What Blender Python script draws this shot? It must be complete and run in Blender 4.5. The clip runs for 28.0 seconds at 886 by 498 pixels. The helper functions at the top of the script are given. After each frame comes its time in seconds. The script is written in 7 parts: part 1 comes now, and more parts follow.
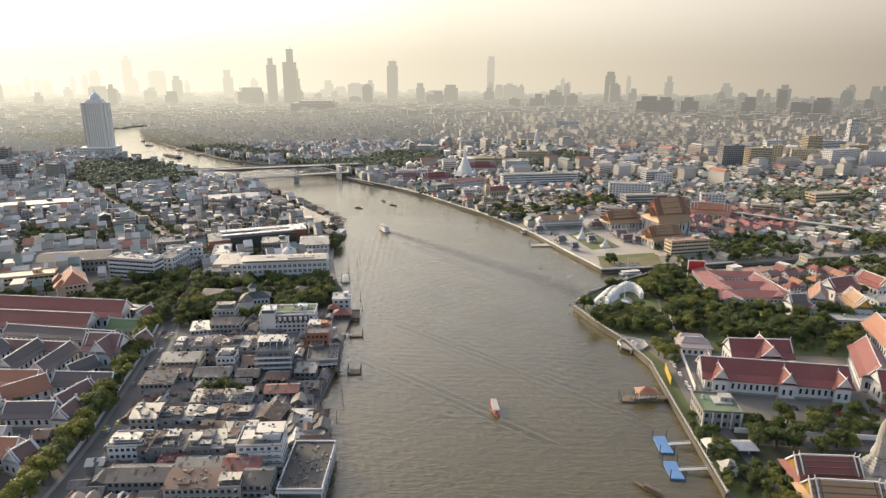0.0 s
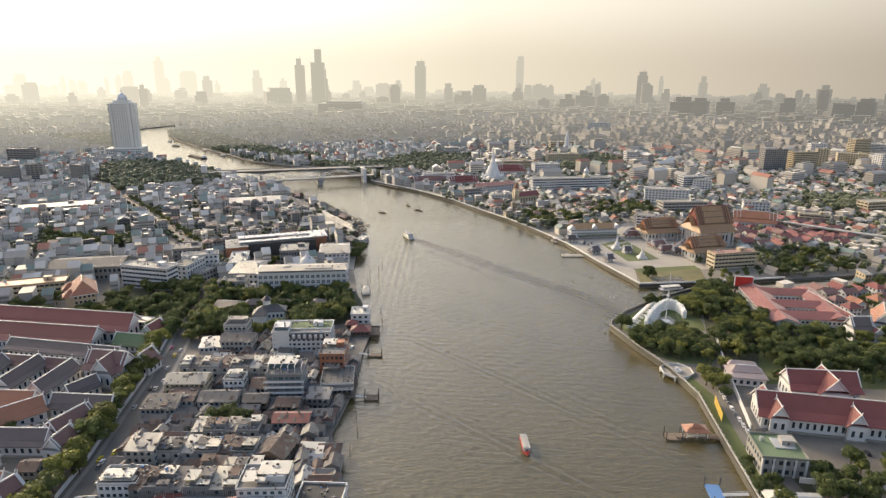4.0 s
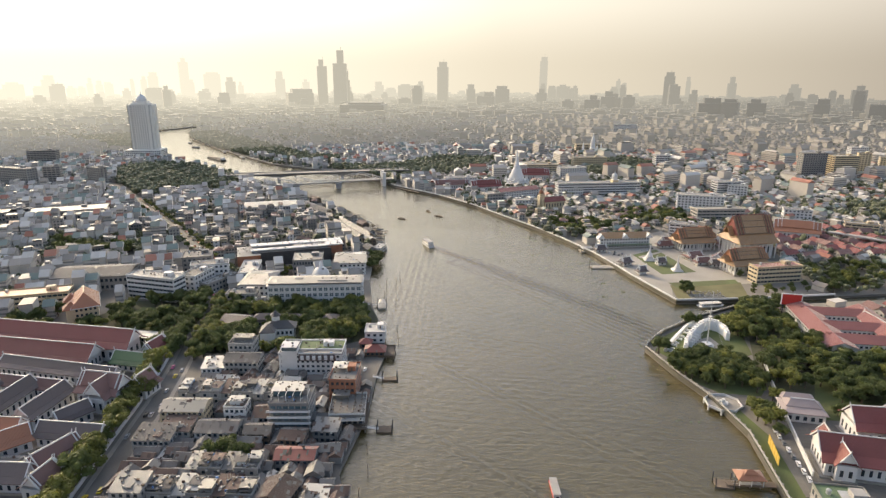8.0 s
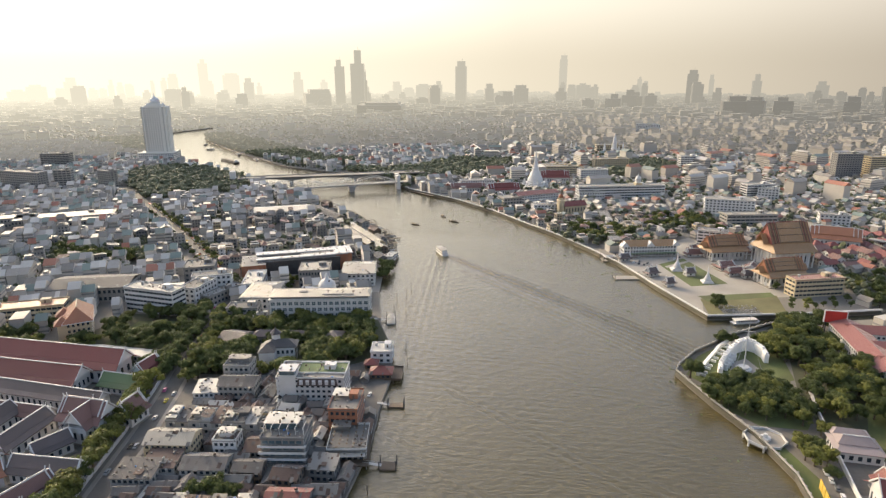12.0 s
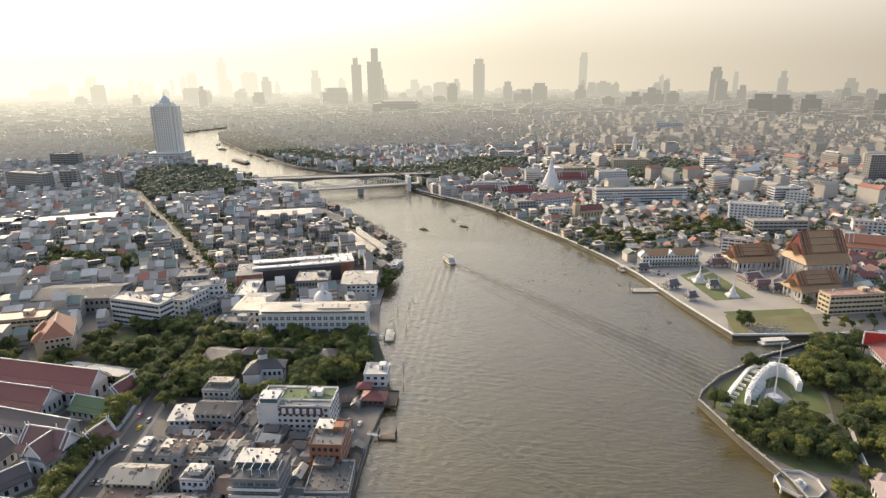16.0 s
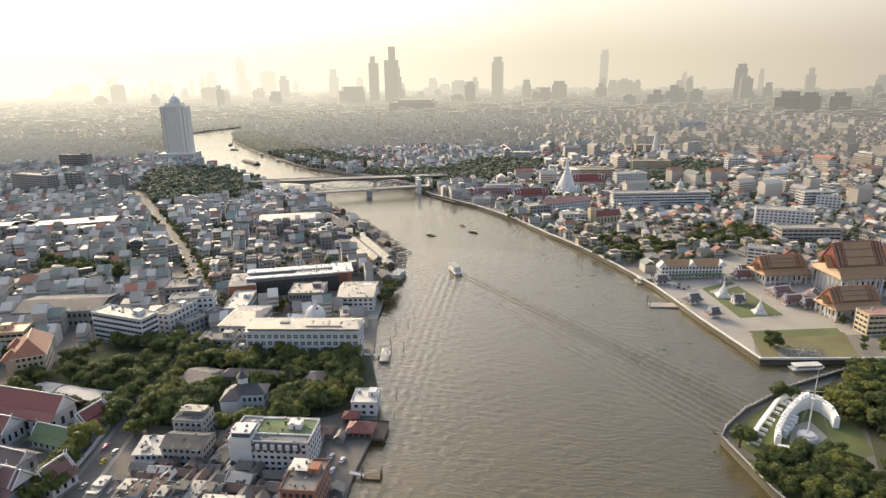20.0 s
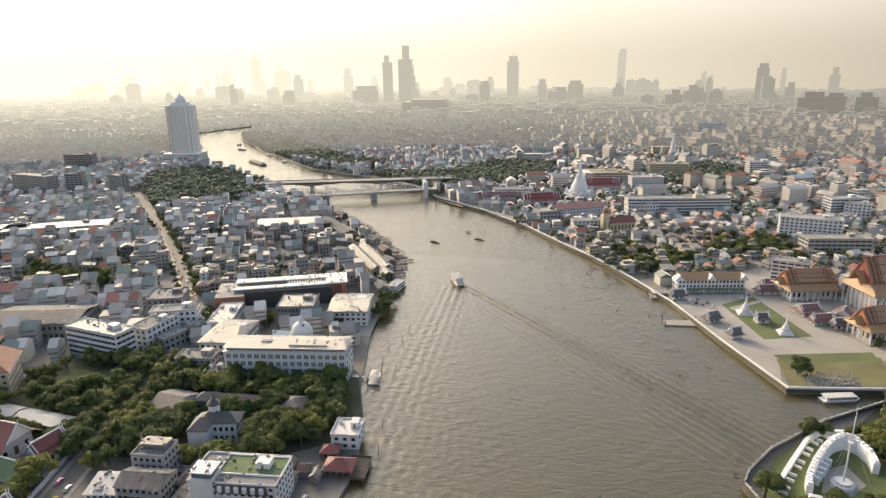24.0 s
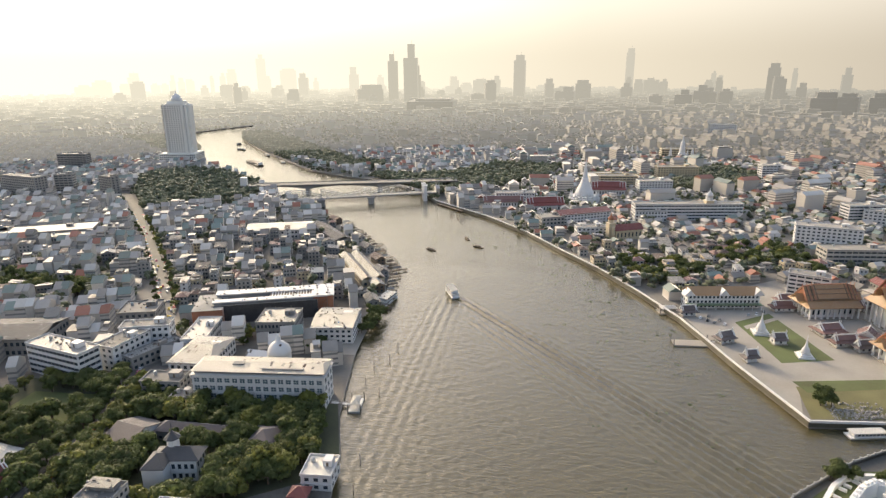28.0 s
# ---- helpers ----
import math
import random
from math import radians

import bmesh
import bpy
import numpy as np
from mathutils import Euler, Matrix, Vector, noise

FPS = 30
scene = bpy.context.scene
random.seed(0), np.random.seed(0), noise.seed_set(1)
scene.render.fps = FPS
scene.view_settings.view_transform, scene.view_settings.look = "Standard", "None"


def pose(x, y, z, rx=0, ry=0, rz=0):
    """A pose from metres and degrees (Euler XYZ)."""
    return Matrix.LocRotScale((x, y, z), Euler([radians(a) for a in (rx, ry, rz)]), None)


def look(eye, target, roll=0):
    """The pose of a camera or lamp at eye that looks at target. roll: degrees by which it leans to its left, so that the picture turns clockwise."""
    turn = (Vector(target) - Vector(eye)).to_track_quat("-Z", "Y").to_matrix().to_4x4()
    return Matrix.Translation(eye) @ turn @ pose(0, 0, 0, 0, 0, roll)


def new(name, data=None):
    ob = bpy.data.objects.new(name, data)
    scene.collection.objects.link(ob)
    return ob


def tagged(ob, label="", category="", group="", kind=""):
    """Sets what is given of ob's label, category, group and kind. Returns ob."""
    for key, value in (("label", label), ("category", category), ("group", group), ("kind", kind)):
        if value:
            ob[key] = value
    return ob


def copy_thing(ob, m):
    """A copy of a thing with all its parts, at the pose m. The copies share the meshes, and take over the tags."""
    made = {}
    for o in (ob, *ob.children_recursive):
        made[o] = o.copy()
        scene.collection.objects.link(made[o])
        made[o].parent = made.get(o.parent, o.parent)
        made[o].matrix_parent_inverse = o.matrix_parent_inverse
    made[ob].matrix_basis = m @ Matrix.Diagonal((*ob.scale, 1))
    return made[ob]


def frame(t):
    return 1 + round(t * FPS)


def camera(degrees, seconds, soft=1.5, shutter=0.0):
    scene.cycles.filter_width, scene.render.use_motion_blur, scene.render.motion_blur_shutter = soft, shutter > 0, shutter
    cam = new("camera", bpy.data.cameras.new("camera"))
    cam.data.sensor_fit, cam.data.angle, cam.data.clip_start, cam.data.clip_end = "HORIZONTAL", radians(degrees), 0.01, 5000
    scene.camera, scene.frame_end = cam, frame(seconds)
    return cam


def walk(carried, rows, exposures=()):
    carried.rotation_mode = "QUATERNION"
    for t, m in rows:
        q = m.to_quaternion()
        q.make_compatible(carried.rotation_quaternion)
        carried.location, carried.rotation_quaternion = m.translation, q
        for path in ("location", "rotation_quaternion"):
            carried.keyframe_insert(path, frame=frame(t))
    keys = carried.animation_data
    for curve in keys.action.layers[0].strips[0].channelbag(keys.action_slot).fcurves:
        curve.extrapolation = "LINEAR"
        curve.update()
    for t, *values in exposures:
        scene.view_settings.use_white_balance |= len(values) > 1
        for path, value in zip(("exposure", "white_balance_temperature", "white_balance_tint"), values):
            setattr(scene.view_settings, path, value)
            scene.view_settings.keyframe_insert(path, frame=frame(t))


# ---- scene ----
cam = camera(70.97, 28.0, soft=1.35)
walk(cam, [
    (0, pose(0.0, 0.0, 175.0, 73.94, -0.35, -0.00)),
    (1, pose(0.2, 8.1, 174.9, 73.94, -0.35, 0.75)),
    (2, pose(0.2, 16.3, 174.9, 73.95, -0.33, 1.41)),
    (3, pose(0.2, 24.5, 174.9, 73.94, -0.33, 1.96)),
    (3.5, pose(0.1, 28.6, 174.9, 73.94, -0.33, 2.24)),
    (5.5, pose(-0.3, 44.6, 174.7, 73.96, -0.25, 3.32)),
    (6, pose(-0.5, 48.7, 174.6, 73.99, -0.26, 3.57)),
    (7, pose(-1.2, 57.2, 174.3, 74.02, -0.24, 4.06)),
    (8, pose(-1.6, 65.5, 174.1, 74.02, -0.22, 4.53)),
    (9, pose(-1.8, 73.6, 173.9, 74.02, -0.11, 5.03)),
    (10, pose(-1.5, 81.5, 173.9, 74.02, 0.05, 5.44)),
    (11, pose(-0.8, 89.2, 174.1, 74.01, 0.13, 5.82)),
    (12, pose(0.1, 96.8, 174.2, 73.97, 0.19, 6.21)),
    (12.5, pose(0.7, 100.8, 174.2, 73.97, 0.21, 6.42)),
    (14.5, pose(4.8, 117.4, 174.4, 73.88, 0.36, 7.26)),
    (15, pose(5.7, 121.6, 174.4, 73.84, 0.37, 7.50)),
    (16, pose(7.3, 129.8, 174.6, 73.79, 0.39, 7.96)),
    (17, pose(9.1, 138.2, 174.7, 73.75, 0.45, 8.40)),
    (18, pose(11.0, 146.8, 174.9, 73.71, 0.53, 8.84)),
    (19, pose(13.1, 155.4, 174.9, 73.68, 0.59, 9.31)),
    (20, pose(15.1, 164.0, 174.8, 73.65, 0.64, 9.77)),
    (21, pose(16.8, 172.5, 174.6, 73.65, 0.70, 10.25)),
    (21.5, pose(17.6, 176.9, 174.4, 73.64, 0.67, 10.49)),
    (23.5, pose(20.4, 193.8, 174.0, 73.62, 0.60, 11.12)),
    (24, pose(20.9, 197.9, 173.9, 73.62, 0.58, 11.27)),
    (25, pose(22.0, 205.9, 173.9, 73.59, 0.57, 11.58)),
    (26, pose(22.9, 214.1, 173.8, 73.58, 0.53, 11.87)),
    (27, pose(23.6, 222.4, 173.7, 73.56, 0.46, 11.91)),
    (28, pose(24.2, 230.8, 173.7, 73.53, 0.40, 11.97)),
], exposures=((0, 0.74, 7350, 9), (28, 0.8, 7350, 9)))

# ---- world, sun ----
SUN_AZ, SUN_EL = -46.0, 21.0          # degrees left of the river's axis, and above the horizon
world = bpy.data.worlds.new("sky")
scene.world = world
world.use_nodes = True
wn, wl = world.node_tree.nodes, world.node_tree.links
sky = wn.new("ShaderNodeTexSky")
sky.sky_type, sky.sun_disc = "NISHITA", False
sky.sun_elevation, sky.sun_rotation = radians(SUN_EL), radians(SUN_AZ)
sky.altitude, sky.air_density, sky.dust_density, sky.ozone_density = 50, 0.7, 2.6, 0.4
wl.new(sky.outputs[0], wn["Background"].inputs[0])
wn["Background"].inputs[1].default_value = 0.25
sun = new("sun", bpy.data.lights.new("sun", "SUN"))
sun.data.energy, sun.data.angle, sun.data.color = 1.55, radians(7), (1.0, 0.86, 0.66)
az, el = radians(SUN_AZ), radians(SUN_EL)
sun.matrix_world = look((0, 0, 900), (-900 * math.sin(az) * math.cos(el), -900 * math.cos(az) * math.cos(el), 900 - 900 * math.sin(el)))


# ---- materials ----
def nodes_of(name):
    m = bpy.data.materials.new(name)
    m.use_nodes = True
    return m, m.node_tree.nodes, m.node_tree.links


HAZE_SHEEN = 0.4          # sheen weight outdoors; its brightening at grazing angles stands in for haze


def surf(name, col, rough=0.75, var=0.3, scale=0.15, fine=2.0, bump=0.3, own=0.0, island=0.0, metal=0.0, spec=0.4, sheen=HAZE_SHEEN, tint=None):
    """A weathered surface: stains at one scale, grain at another, and a shade of its own for each object or island."""
    m, n, l = nodes_of(name)
    b = n["Principled BSDF"]
    b.inputs["Roughness"].default_value, b.inputs["Metallic"].default_value = rough, metal
    b.inputs["Specular IOR Level"].default_value = spec
    b.inputs["Sheen Weight"].default_value, b.inputs["Sheen Roughness"].default_value = sheen, 0.35
    b.inputs["Sheen Tint"].default_value = (1.0, 0.96, 0.9, 1)
    geo = n.new("ShaderNodeNewGeometry")
    big, small = n.new("ShaderNodeTexNoise"), n.new("ShaderNodeTexNoise")
    big.inputs["Scale"].default_value, small.inputs["Scale"].default_value = scale, fine
    big.inputs["Detail"].default_value, small.inputs["Detail"].default_value = 5, 3
    for t in (big, small):
        l.new(geo.outputs["Position"], t.inputs["Vector"])
    add = n.new("ShaderNodeMath")
    add.operation = "MULTIPLY_ADD"
    l.new(small.outputs[0], add.inputs[0])
    add.inputs[1].default_value = 0.5
    l.new(big.outputs[0], add.inputs[2])
    last = add.outputs[0]
    for amount, source in ((own, "object"), (island, "island")):
        if amount:
            rnd = n.new("ShaderNodeObjectInfo").outputs["Random"] if source == "object" else geo.outputs["Random Per Island"]
            more = n.new("ShaderNodeMath")
            more.operation = "MULTIPLY_ADD"
            l.new(rnd, more.inputs[0])
            more.inputs[1].default_value = amount
            l.new(last, more.inputs[2])
            last = more.outputs[0]
    total = 0.75 + (own + island) / 2
    ramp = n.new("ShaderNodeMapRange")
    l.new(last, ramp.inputs[0])
    ramp.inputs[1].default_value, ramp.inputs[2].default_value = total - 0.45 - (own + island) / 2, total + 0.45 + (own + island) / 2
    mix = n.new("ShaderNodeMix")
    mix.data_type = "RGBA"
    l.new(ramp.outputs[0], mix.inputs[0])
    dark = tint or [c * (1 - var) * k for c, k in zip(col, (1.0, 0.97, 0.92))]
    mix.inputs[6].default_value = (*dark, 1)
    mix.inputs[7].default_value = (*[min(0.95, c * (1 + var)) for c in col], 1)
    l.new(mix.outputs[2], b.inputs["Base Color"])
    if bump:
        bp = n.new("ShaderNodeBump")
        bp.inputs["Strength"].default_value, bp.inputs["Distance"].default_value = bump, 0.1
        l.new(small.outputs[0], bp.inputs["Height"])
        l.new(bp.outputs[0], b.inputs["Normal"])
    return m


def ribbed(name, col, rough=0.4, metal=0.0, width=1.0, var=0.25, own=0.5):
    """Corrugated or tiled roofing: grain like surf, ribs as relief along the slope."""
    m = surf(name, col, rough, var, 0.12, 1.5, 0.0, own, 0.0, metal, 0.5)
    n, l = m.node_tree.nodes, m.node_tree.links
    tc = n.new("ShaderNodeTexCoord")
    wave = n.new("ShaderNodeTexWave")
    wave.bands_direction = "X"
    wave.inputs["Scale"].default_value = 0.32 / width
    wave.inputs["Distortion"].default_value = 0.3
    l.new(tc.outputs["Object"], wave.inputs["Vector"])
    bp = n.new("ShaderNodeBump")
    bp.inputs["Strength"].default_value, bp.inputs["Distance"].default_value = 0.5, 0.15
    l.new(wave.outputs[0], bp.inputs["Height"])
    l.new(bp.outputs[0], n["Principled BSDF"].inputs["Normal"])
    return m


def glass(name, col=(0.03, 0.04, 0.05), rough=0.12):
    m = surf(name, col, rough, 0.5, 0.4, 3.0, 0.0, 0.0, 0.8, 0.0, 0.6)
    return m


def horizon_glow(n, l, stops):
    """Painted glow of the hazy sky low over the horizon: brightest towards the sun."""
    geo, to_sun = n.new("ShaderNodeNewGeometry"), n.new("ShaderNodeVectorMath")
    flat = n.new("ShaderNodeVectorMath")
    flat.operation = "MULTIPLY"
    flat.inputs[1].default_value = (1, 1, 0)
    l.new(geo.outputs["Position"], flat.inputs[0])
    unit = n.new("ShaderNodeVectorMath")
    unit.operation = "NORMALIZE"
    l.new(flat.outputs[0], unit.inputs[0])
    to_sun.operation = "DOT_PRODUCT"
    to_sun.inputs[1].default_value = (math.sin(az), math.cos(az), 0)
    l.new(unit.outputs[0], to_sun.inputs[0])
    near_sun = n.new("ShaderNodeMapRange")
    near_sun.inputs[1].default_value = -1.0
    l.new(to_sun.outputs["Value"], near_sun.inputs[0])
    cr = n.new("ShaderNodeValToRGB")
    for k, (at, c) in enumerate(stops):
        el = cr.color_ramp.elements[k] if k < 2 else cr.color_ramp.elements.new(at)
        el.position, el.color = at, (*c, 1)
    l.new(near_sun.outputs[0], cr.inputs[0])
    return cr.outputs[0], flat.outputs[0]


# sky glow by angle from the sun; first stop raised as fill light
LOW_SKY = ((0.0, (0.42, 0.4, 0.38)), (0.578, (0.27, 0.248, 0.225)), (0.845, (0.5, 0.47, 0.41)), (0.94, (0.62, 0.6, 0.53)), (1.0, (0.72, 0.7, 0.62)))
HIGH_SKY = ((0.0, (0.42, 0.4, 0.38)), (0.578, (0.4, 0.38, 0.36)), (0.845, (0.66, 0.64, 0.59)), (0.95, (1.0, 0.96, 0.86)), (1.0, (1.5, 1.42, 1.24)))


HAZE_GLOW = ((0.0, (0.3, 0.3, 0.29)), (0.578, (0.19, 0.192, 0.19)), (0.845, (0.45, 0.44, 0.4)), (0.94, (0.6, 0.585, 0.52)), (1.0, (0.7, 0.68, 0.6)))


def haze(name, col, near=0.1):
    """Distance behind the city: haze painted in as sky-coloured emission, growing further off."""
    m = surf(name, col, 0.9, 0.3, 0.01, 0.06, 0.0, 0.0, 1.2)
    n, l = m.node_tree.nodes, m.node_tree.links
    glow, flat = horizon_glow(n, l, HAZE_GLOW)
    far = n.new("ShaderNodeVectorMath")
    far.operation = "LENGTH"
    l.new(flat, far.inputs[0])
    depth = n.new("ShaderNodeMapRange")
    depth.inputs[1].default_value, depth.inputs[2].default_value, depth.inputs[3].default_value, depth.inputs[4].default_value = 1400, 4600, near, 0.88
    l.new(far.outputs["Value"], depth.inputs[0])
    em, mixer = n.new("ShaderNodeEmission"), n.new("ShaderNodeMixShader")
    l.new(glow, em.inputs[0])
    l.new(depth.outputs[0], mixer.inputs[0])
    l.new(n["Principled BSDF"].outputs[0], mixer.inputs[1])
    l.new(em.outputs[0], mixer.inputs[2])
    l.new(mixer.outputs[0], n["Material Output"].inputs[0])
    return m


M = {}
M["earth"] = surf("earth", (0.15, 0.137, 0.118), 0.9, 0.45, 0.03, 0.5, 0.4)
M["asphalt"] = surf("asphalt", (0.13, 0.122, 0.11), 0.85, 0.35, 0.08, 1.5, 0.3)
M["paving"] = surf("paving", (0.28, 0.258, 0.225), 0.8, 0.22, 0.06, 1.2, 0.3)
M["grass"] = surf("grass", (0.09, 0.12, 0.036), 0.95, 0.45, 0.06, 1.4, 0.8, tint=(0.07, 0.065, 0.03), sheen=0.1)
M["dry_grass"] = surf("dry_grass", (0.14, 0.13, 0.055), 0.95, 0.4, 0.05, 1.4, 0.6, sheen=0.1)
M["white"] = surf("white_paint", (0.6, 0.6, 0.595), 0.6, 0.14, 0.2, 2.0, 0.1, own=0.3)
M["plaster"] = surf("plaster", (0.34, 0.33, 0.31), 0.75, 0.25, 0.18, 1.6, 0.2, own=1.2)
M["cream"] = surf("cream_paint", (0.5, 0.42, 0.29), 0.7, 0.18, 0.15, 1.6, 0.2, own=0.4)
M["concrete"] = surf("concrete", (0.27, 0.26, 0.245), 0.8, 0.32, 0.14, 1.5, 0.3, own=0.8)
M["grey_wall"] = surf("grey_wall", (0.19, 0.188, 0.185), 0.75, 0.3, 0.16, 1.6, 0.2, own=0.9)
M["brick"] = surf("brick_wall", (0.33, 0.14, 0.08), 0.85, 0.3, 0.2, 3.0, 0.3)
M["tin"] = ribbed("tin_roof", (0.2, 0.193, 0.18), 0.5, 0.2, 0.3, 0.45, 1.4)
M["white_tin"] = ribbed("white_tin_roof", (0.44, 0.425, 0.385), 0.5, 0.0, 0.3, 0.3, 1.2)
M["beige_tin"] = ribbed("beige_metal_roof", (0.36, 0.33, 0.275), 0.5, 0.0, 0.4, 0.15, 0.4)
M["rust"] = ribbed("rusty_roof", (0.13, 0.085, 0.066), 0.85, 0.0, 0.3, 0.55, 1.3)
M["asbestos"] = ribbed("fibre_cement_roof", (0.135, 0.122, 0.11), 0.85, 0.0, 0.35, 0.5, 1.3)
M["redtile"] = ribbed("red_tile_roof", (0.21, 0.06, 0.05), 0.6, 0.0, 0.5, 0.25, 0.5)
M["brown_tile"] = ribbed("brown_tile_roof", (0.19, 0.1, 0.085), 0.65, 0.0, 0.5, 0.3, 0.6)
M["orange_tile"] = ribbed("orange_tile_roof", (0.36, 0.155, 0.085), 0.5, 0.0, 0.5, 0.2, 0.4)
M["gold_tile"] = ribbed("amber_tile_roof", (0.33, 0.195, 0.095), 0.45, 0.0, 0.5, 0.2, 0.3)
M["turf"] = surf("roof_turf", (0.1, 0.145, 0.06), 0.9, 0.25, 0.2, 1.5, 0.4)
M["green_tile"] = ribbed("green_tile_roof", (0.1, 0.16, 0.07), 0.6, 0.0, 0.5, 0.25, 0.4)
M["grey_tile"] = ribbed("slate_tile_roof", (0.125, 0.1, 0.094), 0.65, 0.0, 0.5, 0.3, 0.7)
M["slab"] = surf("roof_slab", (0.165, 0.158, 0.145), 0.85, 0.4, 0.12, 0.9, 0.3, own=0.9)
M["slate"] = ribbed("dark_slate_roof", (0.06, 0.06, 0.063), 0.55, 0.0, 0.4, 0.25, 0.3)
M["pink_tile"] = ribbed("faded_red_roof", (0.25, 0.088, 0.075), 0.6, 0.0, 0.6, 0.15, 0.2)
M["faded_tile"] = ribbed("faded_pink_tile", (0.33, 0.27, 0.26), 0.7, 0.0, 0.4, 0.2, 0.3)
M["dark_facing"] = surf("dark_facing", (0.075, 0.068, 0.05), 0.5, 0.45, 0.2, 1.5, 0.4)
M["tower_paint"] = surf("tower_paint", (0.68, 0.67, 0.63), 0.7, 0.12, 0.05, 0.5, 0.1)
M["limewash"] = surf("limewash", (0.8, 0.79, 0.77), 0.7, 0.1, 0.2, 2.0, 0.2)
# ground beneath the groves, darker and browner than the lawn
M["grove_ground"] = surf("grove_ground", (0.06, 0.068, 0.032), 0.95, 0.5, 0.08, 0.8, 0.8, tint=(0.045, 0.042, 0.03), sheen=0.1)
M["bitumen"] = surf("bitumen_roof", (0.06, 0.058, 0.055), 0.8, 0.5, 0.1, 0.6, 0.3)
M["glass"] = glass("window_glass")
M["blue_glass"] = glass("blue_glass", (0.07, 0.11, 0.13), 0.08)
M["frame"] = surf("window_frame", (0.6, 0.6, 0.58), 0.5, 0.1)
M["steel"] = surf("dark_steel", (0.08, 0.08, 0.085), 0.5, 0.3, 0.5, 3.0, 0.0, metal=0.6)
M["pale_steel"] = surf("pale_steel", (0.45, 0.46, 0.46), 0.45, 0.2, 0.4, 3.0, 0.0, metal=0.4)
M["timber"] = surf("weathered_timber", (0.14, 0.105, 0.075), 0.85, 0.4, 0.3, 3.0, 0.4, own=0.6)
M["gold"] = surf("gilding", (0.62, 0.4, 0.1), 0.35, 0.2, 0.3, 2.0, 0.1, metal=0.7)
M["bark"] = surf("bark", (0.11, 0.085, 0.06), 0.9, 0.35, 0.5, 4.0, 0.5)
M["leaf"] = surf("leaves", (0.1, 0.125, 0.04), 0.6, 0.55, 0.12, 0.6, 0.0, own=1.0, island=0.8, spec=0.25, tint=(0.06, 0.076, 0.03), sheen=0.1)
# leaf colour brightened and yellowed to paint low sunlight on some trees
M["leaf_lit"] = surf("sunlit_yellow_leaves", (0.19, 0.2, 0.05), 0.6, 0.5, 0.12, 0.6, 0.0, own=1.0, island=0.8, spec=0.3, tint=(0.06, 0.07, 0.025), sheen=0.1)
for name in ("leaf", "leaf_lit"):
    # light passes through the leaves
    n, l = M[name].node_tree.nodes, M[name].node_tree.links
    thin, mixer = n.new("ShaderNodeBsdfTranslucent"), n.new("ShaderNodeMixShader")
    l.new(n["Principled BSDF"].inputs["Base Color"].links[0].from_socket, thin.inputs[0])
    mixer.inputs[0].default_value = 0.5
    l.new(n["Principled BSDF"].outputs[0], mixer.inputs[1])
    l.new(thin.outputs[0], mixer.inputs[2])
    l.new(mixer.outputs[0], n["Material Output"].inputs[0])
M["blue"] = surf("blue_deck", (0.08, 0.2, 0.42), 0.6, 0.2, 0.3, 1.5)
M["red"] = surf("red_paint", (0.5, 0.04, 0.03), 0.5, 0.15, 0.3, 1.5)
M["yellow"] = surf("yellow_paint", (0.6, 0.4, 0.05), 0.6, 0.2, 0.3, 1.5)
M["rubber"] = surf("tyre_rubber", (0.025, 0.025, 0.025), 0.9, 0.2)
M["carpaint"] = surf("car_paint", (0.4, 0.4, 0.41), 0.25, 0.1, 0.2, 1.0, 0.0, own=0.0)


